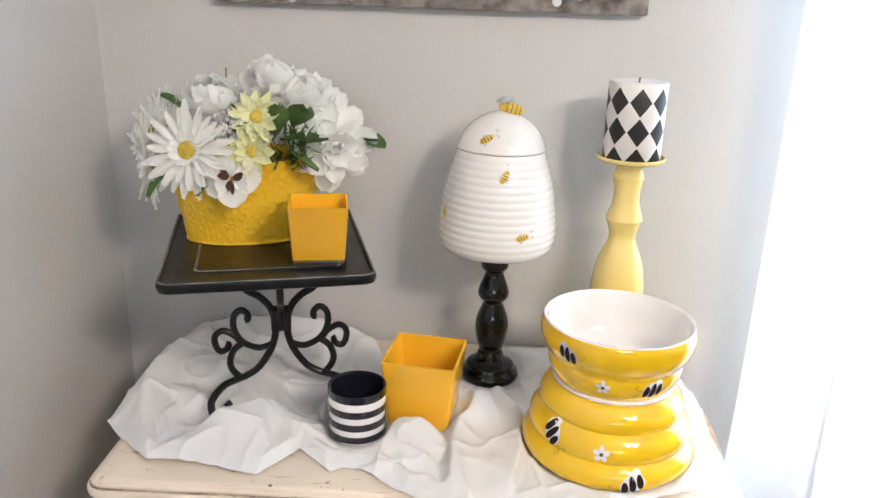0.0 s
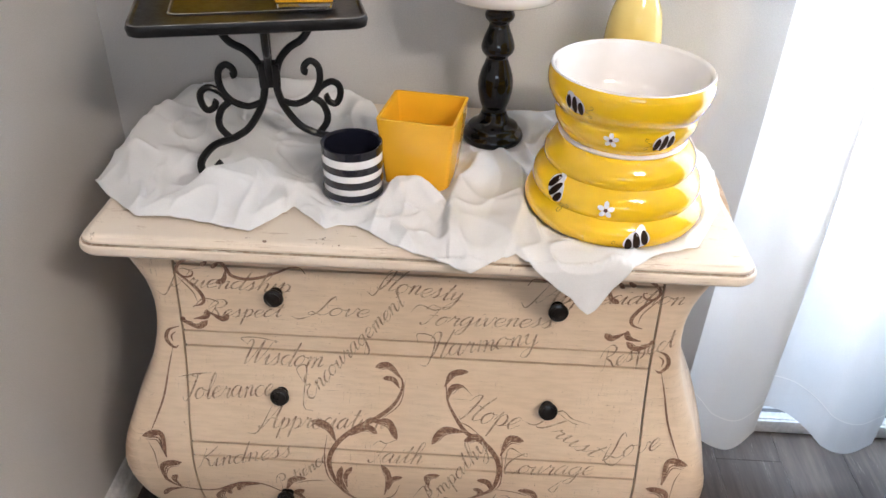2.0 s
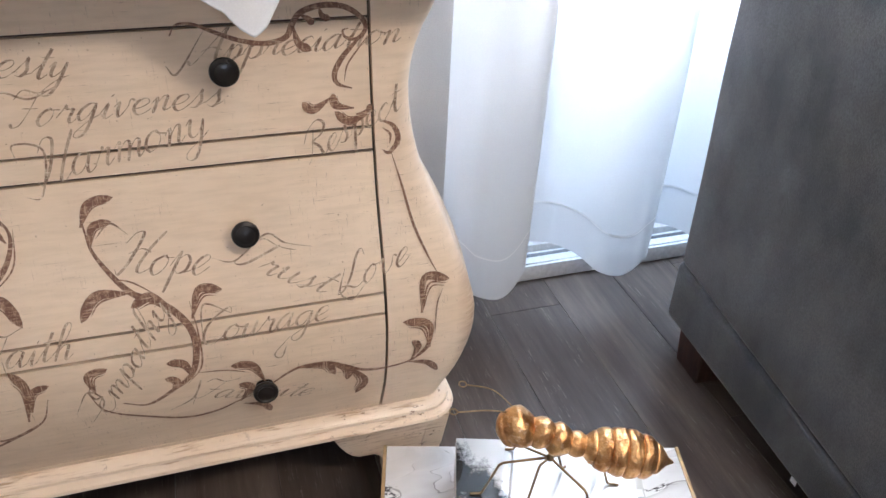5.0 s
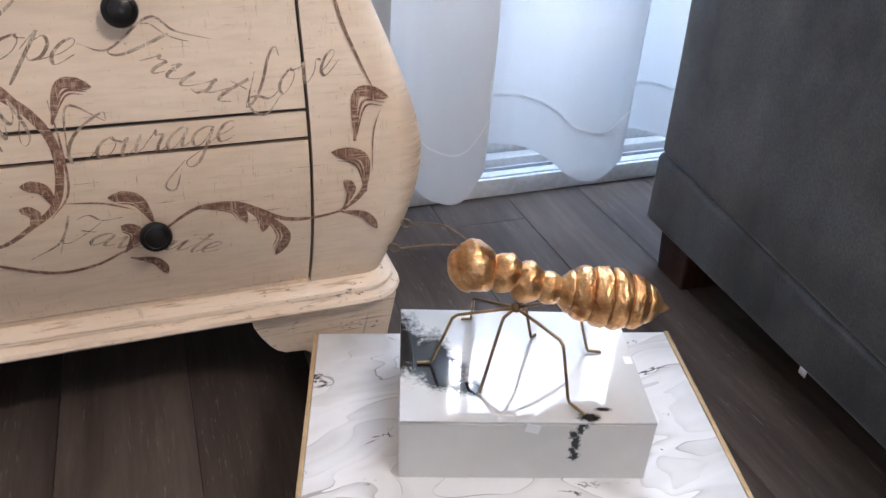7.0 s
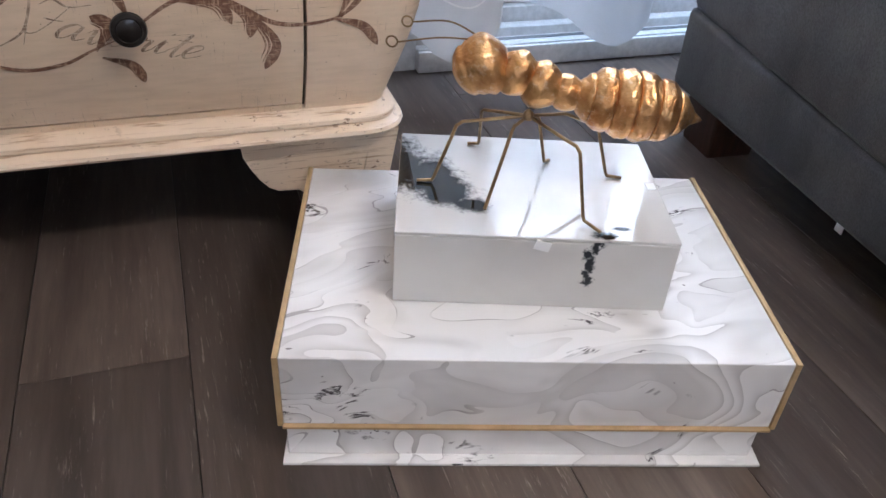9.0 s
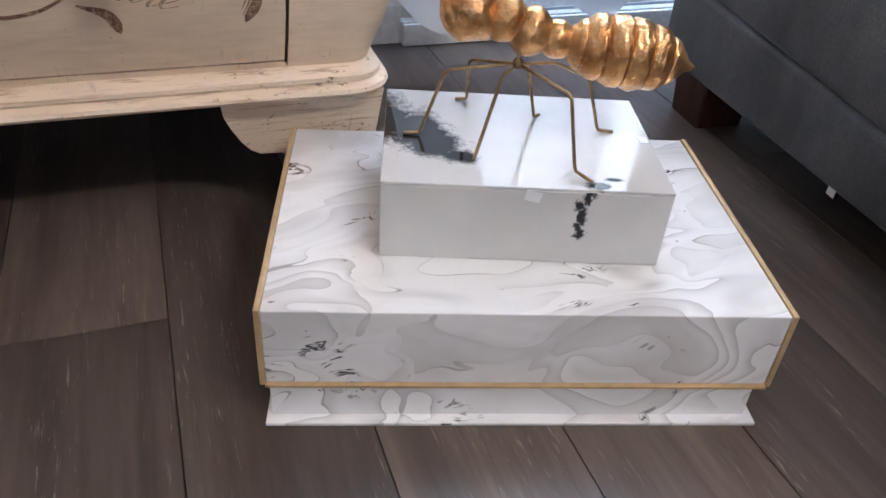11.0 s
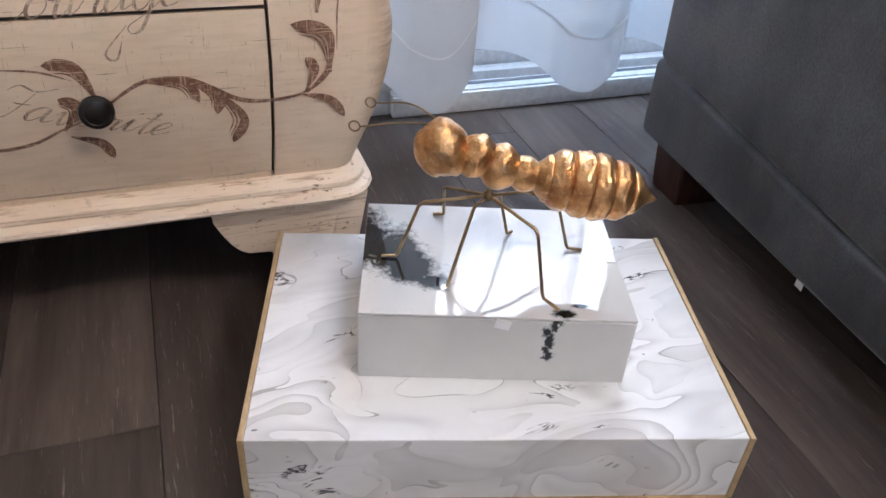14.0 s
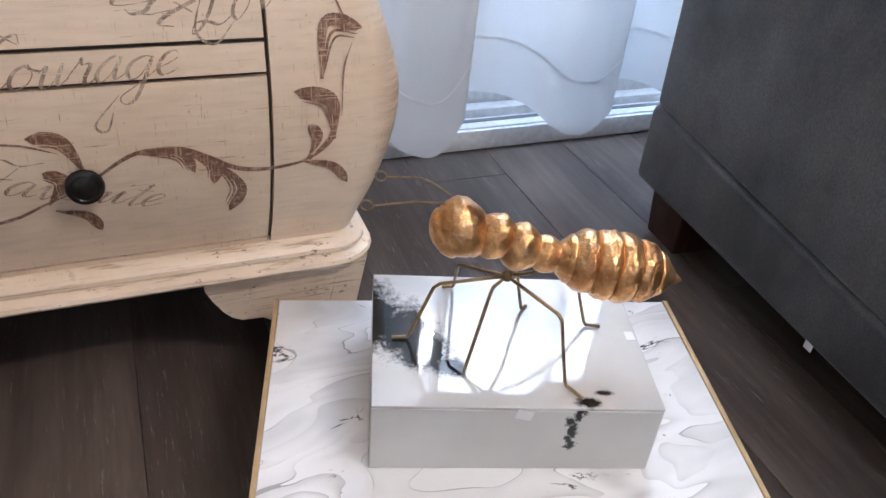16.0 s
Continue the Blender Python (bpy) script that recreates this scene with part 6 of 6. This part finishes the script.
def petal(bm, m, length, width, cup, curl, tip=0.5, nu=5, nv=6):
    """One petal growing along +x from the origin, cupped and curled upwards."""
    grid = []
    for i in range(nv + 1):
        t = i / nv
        w = width * (math.sin(math.pi * (0.10 + 0.86 * t) ** (0.6 + tip)) ** 0.75)
        row = []
        for k in range(nu):
            q = 2 * k / (nu - 1) - 1
            row.append(m @ Vector((length * t, w * q, cup * width * q * q + curl * length * t * t + 0.02 * length * math.sin(9 * t + 4 * q))))
        grid.append(row)
    sheet(grid, bm=bm)


def bloom(name, at, towards, layers, mat, heart, heart_mat, label, seed, tip=0.5):
    """layers: (petals, length, width, lift degrees, cup, curl)."""
    r = random.Random(seed)
    turn = Vector(towards).to_track_quat('Z', 'Y').to_matrix().to_4x4()
    m0 = Matrix.Translation(at) @ turn
    bm = bmesh.new()
    for count, length, width, lift, cup, curl in layers:
        off = r.uniform(0, 6)
        for k in range(count):
            a = 360 * (k + r.uniform(-0.2, 0.2)) / count + off
            m = m0 @ pose(0, 0, r.uniform(0, 0.004), 0, 0, a) @ pose(0.004, 0, 0, r.uniform(-12, 12), -lift + r.uniform(-9, 9), 0)
            petal(bm, m, length * r.uniform(0.88, 1.1), width * r.uniform(0.88, 1.1), cup, curl * r.uniform(0.5, 1.4), tip, 7, 8)
    f = part(name, bm, mat, bouquet, label, 60)
    if heart:
        bm = bmesh.new()
        bmesh.ops.create_icosphere(bm, subdivisions=3, radius=heart, matrix=m0 @ pose(0, 0, heart * 0.3) @ Matrix.Diagonal((1, 1, 0.6, 1)))
        part("flower_heart", bm, heart_mat, f, "", 60)
    return f


CAMW = (0.30, -0.93, 0.20)
DAISY = [(20, 0.066, 0.0066, 6, 0.5, -0.06), (18, 0.056, 0.0060, 16, 0.5, 0.03), (18, 0.028, 0.0045, 34, 0.3, 0.1)]
PEONY = [(7, 0.049, 0.031, 20, 0.50, 0.30), (6, 0.046, 0.031, 46, 0.60, 0.48), (5, 0.042, 0.030, 66, 0.65, 0.58), (4, 0.035, 0.026, 82, 0.70, 0.50)]
MAGN = [(7, 0.066, 0.0210, -4, 0.40, 0.02), (7, 0.054, 0.0190, 16, 0.45, 0.12), (6, 0.040, 0.0165, 40, 0.50, 0.18), (5, 0.026, 0.013, 64, 0.5, 0.15)]
SMALLD = [(12, 0.036, 0.0085, 10, 0.4, 0.05), (10, 0.028, 0.007, 32, 0.4, 0.10)]
bloom("daisy", (-0.3590, 1.2500, 1.1800), (-0.10, -0.93, 0.30), DAISY, PETAL, 0.0165, HEART, "white gerbera daisy with mustard heart", 1, 1.3)
bloom("daisy", (-0.4250, 1.3100, 1.1960), (-0.70, -0.60, 0.30), DAISY, PETAL, 0.0165, HEART, "white gerbera daisy with mustard heart", 2, 1.3)
bloom("daisy", (-0.4360, 1.3000, 1.1520), (-0.85, -0.45, -0.1), DAISY, PETAL, 0.015, HEART, "white gerbera daisy with mustard heart", 12, 1.3)
bloom("peony", (-0.3320, 1.3180, 1.2260), (-0.10, -0.42, 0.90), PEONY, PETAL, 0, None, "full white peony", 3, 1.1)
bloom("peony", (-0.2580, 1.3600, 1.2500), (0.05, -0.35, 0.92), PEONY, PETAL, 0, None, "full white peony", 4, 1.1)
bloom("peony", (-0.2150, 1.3600, 1.2330), (0.30, -0.45, 0.84), PEONY, PETAL, 0, None, "full white peony", 5, 1.1)
bloom("magnolia", (-0.1600, 1.3300, 1.1800), (0.40, -0.88, 0.05), MAGN, PETAL, 0.008, CREAM, "open white magnolia", 6, 1.1)
bloom("magnolia", (-0.1880, 1.3500, 1.2120), (0.45, -0.75, 0.50), MAGN, PETAL, 0.008, CREAM, "open white magnolia", 7, 1.1)
bloom("small_daisy", (-0.2640, 1.2800, 1.2300), (0.05, -0.95, 0.30), SMALLD, CREAM, 0.0115, HEART, "pale yellow-green daisy", 8)
bloom("small_daisy", (-0.2700, 1.2700, 1.1800), (0.00, -0.97, 0.20), SMALLD, CREAM, 0.0115, HEART, "pale yellow-green daisy", 9)
bloom("orchid", (-0.2965, 1.2500, 1.1410), (0.02, -0.95, 0.35), [(5, 0.038, 0.024, 4, 0.2, 0.06), (3, 0.028, 0.018, 18, 0.2, 0.05)], PETAL, 0, None, "white orchid with dark brown markings", 10)
sp = bmesh.new()
r10 = random.Random(10)
heart_at = Matrix.Translation((-0.2950, 1.2400, 1.1435)) @ Vector((0.02, -0.95, 0.35)).to_track_quat('Z', 'Y').to_matrix().to_4x4()
for k in range(15):
    a = (15, 150, 262)[k % 3] + r10.uniform(-24, 24)
    m = heart_at @ pose(0, 0, 0.003 + 0.0003 * k, 0, 0, a) @ pose(0.0035, 0, 0, 0, -10, 0)
    petal(sp, m, r10.uniform(0.013, 0.023), r10.uniform(0.0022, 0.0042), 0.2, 0.1)
part("orchid_marking", sp, BROWN, bouquet, "dark brown flower markings", 60)
tiny = bmesh.new()
for k in range(120):
    c = r10.choice(((-0.316, 1.285, 1.200), (-0.310, 1.280, 1.218), (-0.312, 1.275, 1.175), (-0.300, 1.290, 1.238)))
    bmesh.ops.create_icosphere(tiny, subdivisions=1, radius=r10.uniform(0.0022, 0.0042), matrix=Matrix.Translation((c[0] + r10.gauss(0, 0.013), c[1] + r10.gauss(0, 0.008), c[2] + r10.gauss(0, 0.013))))
part("small_blossoms", tiny, PETAL, bouquet, "cluster of tiny white blossoms", 60)


def leaf(at, towards, length, width, seed):
    bm = bmesh.new()
    turn = Vector(towards).to_track_quat('X', 'Z').to_matrix().to_4x4()
    petal(bm, Matrix.Translation(at) @ turn @ pose(0, 0, 0, seed * 37 % 60 - 30), length, width, 0.35, -0.12, 0.7, 5, 8)
    part("leaf", bm, LEAF, bouquet, "", 60)


SHIFT = Vector((0.010, -0.018, -0.012))
for k, (at, d, ln, wd) in enumerate((((-0.225, 1.315, 1.225), (0.30, -0.35, 0.40), 0.062, 0.020), ((-0.240, 1.310, 1.205), (0.55, -0.25, 0.15), 0.066, 0.019), ((-0.250, 1.310, 1.215), (0.15, -0.30, 0.60), 0.058, 0.018), ((-0.140, 1.375, 1.205), (0.80, -0.30, -0.15), 0.056, 0.019),
                                     ((-0.142, 1.380, 1.195), (0.70, -0.40, 0.20), 0.050, 0.016), ((-0.385, 1.320, 1.240), (-0.40, -0.40, 0.50), 0.050, 0.015), ((-0.400, 1.270, 1.165), (-0.35, -0.50, -0.45), 0.055, 0.014), ((-0.230, 1.300, 1.190), (0.40, -0.20, -0.12), 0.060, 0.013),
                                     ((-0.310, 1.310, 1.215), (0.35, -0.40, 0.35), 0.045, 0.014), ((-0.215, 1.300, 1.200), (0.70, -0.10, 0.25), 0.050, 0.012), ((-0.290, 1.315, 1.225), (-0.30, -0.30, 0.60), 0.045, 0.013), ((-0.340, 1.290, 1.150), (-0.2, -0.6, -0.2), 0.05, 0.013))):
    leaf(Vector(at) + SHIFT, d, ln, wd, k)
fern = bmesh.new()
for k in range(150):
    at = Vector((r10.uniform(-0.245, -0.185), r10.uniform(1.280, 1.315), r10.uniform(1.150, 1.205)))
    petal(fern, Matrix.Translation(at) @ Vector((r10.uniform(-0.6, 0.8), -0.4, r10.uniform(-0.2, 0.8))).to_track_quat('X', 'Z').to_matrix().to_4x4(), r10.uniform(0.014, 0.030), 0.0020, 0.2, 0.1, nu=3, nv=4)
part("fern_sprig", fern, LEAF, bouquet, "fine green fern sprig", 60)
stems = bmesh.new()
for a, b in (((-0.325, 1.33, 1.15), (-0.322, 1.330, 1.295)), ((-0.30, 1.36, 1.12), (-0.25, 1.37, 1.24)), ((-0.30, 1.37, 1.12), (-0.17, 1.36, 1.18)), ((-0.31, 1.36, 1.12), (-0.36, 1.28, 1.17)), ((-0.30, 1.36, 1.12), (-0.27, 1.29, 1.20))):
    tube([Vector(a).lerp(Vector(b), q) for q in (0, 0.5, 1)], 0.0013, 6, stems)
part("stems", stems, LEAF, bouquet, "", 60)
part("moss", revolve([(0.001, PZ + 0.100), (0.05, PZ + 0.105), (0.040, PZ + 0.130), (0.001, PZ + 0.145)], PX, PY, 20), LEAF, bouquet, "dark green filling")

# gauze cloth crumpled over the chest top
FEDGE = [(-0.490, 1.171), (-0.455, 1.136), (-0.390, 1.076), (-0.320, 1.078), (-0.225, 1.052), (-0.196, 1.096), (-0.180, 1.126), (-0.125, 1.074), (-0.084, 1.084), (-0.030, 1.042), (0.036, 1.012), (0.078, 0.998), (0.118, 1.026), (0.138, 1.032), (0.185, 0.990), (0.226, 0.950), (0.238, 0.945), (0.250, 0.953), (0.270, 0.985), (0.295, 1.022), (0.335, 1.054), (0.385, 1.067), (0.440, 1.172), (0.456, 1.242)]
BEDGE = [(-0.490, 1.330), (-0.470, 1.480), (-0.400, 1.505), (-0.300, 1.510), (-0.150, 1.512), (-0.110, 1.490), (-0.080, 1.400), (0.000, 1.370), (0.060, 1.440), (0.120, 1.480), (0.250, 1.480), (0.330, 1.475), (0.410, 1.440), (0.456, 1.350)]
NX, NY = 420, 200
RIMY, RIMZ = 1.0195, 0.747
pads = ((-0.353, 1.197, 0.020), (-0.127, 1.245, 0.020), (JX, JY, 0.055), (BX, BY, 0.125), (CX, CY, 0.042), (-0.002, 1.247, 0.060), (CANDLE[0], CANDLE[1], 0.055))
# folds: (points along the crest), height, width before it, width behind it
LEFT_FOLDS = (
    (((-0.440, 1.180), (-0.462, 1.250), (-0.466, 1.350), (-0.440, 1.450)), 0.034, 0.040, 0.020),
    (((-0.338, 1.135), (-0.299, 1.172), (-0.257, 1.205), (-0.215, 1.200)), 0.030, 0.075, 0.010),
    (((-0.222, 1.215), (-0.208, 1.158), (-0.197, 1.090)), 0.014, 0.030, 0.006),
    (((-0.425, 1.190), (-0.405, 1.130), (-0.387, 1.077)), 0.015, 0.032, 0.006),
    (((-0.470, 1.300), (-0.400, 1.260), (-0.350, 1.235)), 0.014, 0.030, 0.022),
    (((-0.450, 1.400), (-0.370, 1.360), (-0.270, 1.330)), 0.014, 0.040, 0.018),
    (((-0.350, 1.470), (-0.300, 1.400), (-0.200, 1.300)), 0.010, 0.024, 0.024),
    (((-0.150, 1.480), (-0.135, 1.400), (-0.125, 1.300), (-0.160, 1.210)), 0.012, 0.020, 0.020),
    (((-0.046, 1.178), (-0.017, 1.183), (0.015, 1.170), (0.041, 1.148)), 0.030, 0.034, 0.012))
RIGHT_FOLDS = (
    (((-0.168, 1.152), (-0.140, 1.120), (-0.110, 1.105), (-0.104, 1.078)), 0.009, 0.012, 0.010),
    (((-0.086, 1.080), (-0.014, 1.094), (0.014, 1.122)), 0.008, 0.016, 0.006),
    (((-0.060, 1.110), (-0.030, 1.080), (-0.010, 1.045)), 0.006, 0.010, 0.010),
    (((-0.250, 1.160), (-0.245, 1.110), (-0.240, 1.070)), 0.006, 0.014, 0.014),
    (((0.078, 1.300), (0.068, 1.230), (0.058, 1.150), (0.055, 1.046)), 0.026, 0.014, 0.030),
    (((0.122, 1.320), (0.148, 1.270), (0.147, 1.139), (0.130, 1.041)), 0.016, 0.026, 0.007),
    (((0.060, 1.440), (0.150, 1.450), (0.200, 1.420)), 0.020, 0.030, 0.020),
    (((0.405, 1.100), (0.420, 1.200), (0.430, 1.330)), 0.010, 0.014, 0.020))


def fold_height(x, y):
    top = 0.0
    for pts, high, front, behind in LEFT_FOLDS + RIGHT_FOLDS:
        if not (min(p[0] for p in pts) - 0.09 < x < max(p[0] for p in pts) + 0.09 and min(p[1] for p in pts) - 0.09 < y < max(p[1] for p in pts) + 0.09):
            continue
        best = None
        for k, (a, b) in enumerate(zip(pts, pts[1:])):
            ex, ey = b[0] - a[0], b[1] - a[1]
            ln2 = ex * ex + ey * ey
            q = ((x - a[0]) * ex + (y - a[1]) * ey) / ln2
            qq = min(max(q, 0), 1)
            dx, dy = x - a[0] - ex * qq, y - a[1] - ey * qq
            d = math.hypot(dx, dy)
            if best is None or d < best[0]:
                side = ex * dy - ey * dx
                best = (d, side, (k + qq) / (len(pts) - 1))
        d, side, q = best
        w = behind if side > 0 else front
        env = math.sin(math.pi * min(max(0.12 + 0.76 * q, 0), 1)) ** 0.6
        top = max(top, high * env / (1 + (d / w) ** 2) ** 1.5)
    return top


def cloth_point(i, j):
    x = -0.490 + 0.946 * i / NX
    y0, y1 = float(np.interp(x, [p[0] for p in FEDGE], [p[1] for p in FEDGE])) + 0.004 * noise.noise((x * 40, 0.3, 2)), interp(x, BEDGE)
    t = j / NY
    y = y0 + (y1 - y0) * t
    wx = x + 0.016 * noise.noise((x * 7, y * 7, 3.1))
    wy = y + 0.016 * noise.noise((x * 7, y * 7, 7.7))
    h = fold_height(wx, wy)
    crease = 1 - abs(noise.noise((wx * 9 + wy * 5, wy * 6 - wx * 3, 0.4)))
    sharp = 1 - abs(noise.noise((wx * 15 - wy * 6, wy * 13 + wx * 7, 6.4)))
    h += 0.0090 * crease ** 5 + 0.0060 * sharp ** 8 + 0.0050 * max(noise.noise((x * 6, y * 6, 4)) + 0.25, 0) + 0.0010 * noise.noise((x * 30, y * 30, 1))
    edge = min(t, 1 - t) * (y1 - y0)
    h *= 0.35 + 0.65 * min(edge / (0.030 if t < 0.5 else 0.008), 1)
    curl = math.exp(-(edge / 0.006) ** 2)
    h += curl * 0.006 * max(noise.noise((x * 11, y * 8, 5)) + 0.1, 0)
    # pushed up along the wall
    back = min(max((y - 1.400) / 0.11, 0), 1)
    h += back * back * (0.042 * math.exp(-((x + 0.30) / 0.15) ** 4) + 0.012 * math.exp(-((x - 0.20) / 0.04) ** 2))
    for ax, ay, r in pads:
        d = math.hypot(x - ax, y - ay)
        if d < r + 0.016:
            q = min(max((d - r * 0.92) / 0.020, 0.0), 1.0)
            h *= q * q * (3 - 2 * q)
    z = TOP + 0.0010 + max(h, 0.0)
    if y < RIMY:
        drop = RIMY - y
        a = min(drop / 0.012, 1.0)
        yy = RIMY - 0.0025 - 0.006 * a - 0.004 * abs(noise.noise((x * 22, drop * 12, 9))) - 0.010 * a * math.exp(-((x - 0.236) / 0.020) ** 2) * (drop / 0.085)
        return (x, yy, z - drop * 0.98)
    over = min(max((1.040 - y) / 0.020, 0), 1)
    return (x + 0.003 * noise.noise((x * 14, y * 14, 8)), y, z - 0.006 * over * (1 - min(h / 0.02, 1)))


cl = sheet([[cloth_point(i, j) for i in range(NX + 1)] for j in range(NY + 1)])[0]
cloth = tagged(link("gauze_cloth", cl, CLOTH, 80), "crumpled white gauze cloth draped over the chest top", "cloth")
thick = cloth.modifiers.new("thickness", 'SOLIDIFY')
thick.thickness, thick.offset = 0.0008, 1.0

# picture on the wall, only its lower edge near
pic = thing("wall_picture", (-0.01, BACK, 1.42), "silver-brown mosaic wall picture with mirror chips painted white, hanging on the wall", "picture")
part("panel", boxes((-0.385, 0.3440, BACK - 0.026, BACK - 0.001, 1.3870, 1.95), bevel=0.003), SILVER, pic, "", 30)
# Mirror chips: plain white stands in for the bright room they reflect.
chips = bmesh.new()
r3 = random.Random(3)
for k in range(150):
    x, z, rr = r3.uniform(-0.365, 0.330), r3.uniform(1.398, 1.58), r3.uniform(0.003, 0.010)
    m = pose(x, BACK - 0.0275, z, 90)
    bmesh.ops.create_cone(chips, cap_ends=True, segments=12, radius1=rr, radius2=rr * 0.85, depth=0.003, matrix=m)
tagged(part("mosaic_chip", chips, CUPW, pic, "small round mirror chips, bright reflection painted as white", 30), kind="stuff")

# ---------------------------------------------------------------- floor planks
PW, PL, GAP = 0.148, 1.22, 0.0009
floor = tagged(setting("floor", boxes((LEFT, RIGHT, REAR, BACK, FL - 0.05, FL - 0.0035)), SUBFLOOR, "dark grey-brown vinyl plank floor"), category="floor")
meshes = {}


def plank_mesh(w, ln):
    key = (round(w, 4), round(ln, 4))
    if key not in meshes:
        bm = boxes((GAP / 2, w - GAP / 2, GAP / 2, ln - GAP / 2, -0.0034, 0.0))
        top = [e for e in bm.edges if all(v.co.z > -0.001 for v in e.verts)]
        bmesh.ops.bevel(bm, geom=top, offset=0.0003, segments=1, affect='EDGES')
        me = bpy.data.meshes.new("plank")
        bm.to_mesh(me)
        bm.free()
        me.materials.append(PLANK)
        meshes[key] = me
    return meshes[key]


col = 0
x = 0.217 - 6 * PW
while x < RIGHT:
    start = 0.908 - PL * 5 if col == 5 else 0.908 - PL * 5 + ((col - 5) * 0.43) % PL
    x0, x1 = max(x, LEFT), min(x + PW, RIGHT)
    y = start
    while y < BACK:
        y0, y1 = max(y, REAR), min(y + PL, BACK)
        if y1 - y0 > 0.02 and x1 - x0 > 0.02:
            ob = new("plank", plank_mesh(x1 - x0, y1 - y0))
            ob.location = (x0, y0, FL)
            ob.parent = floor
        y += PL
    x += PW
    col += 1
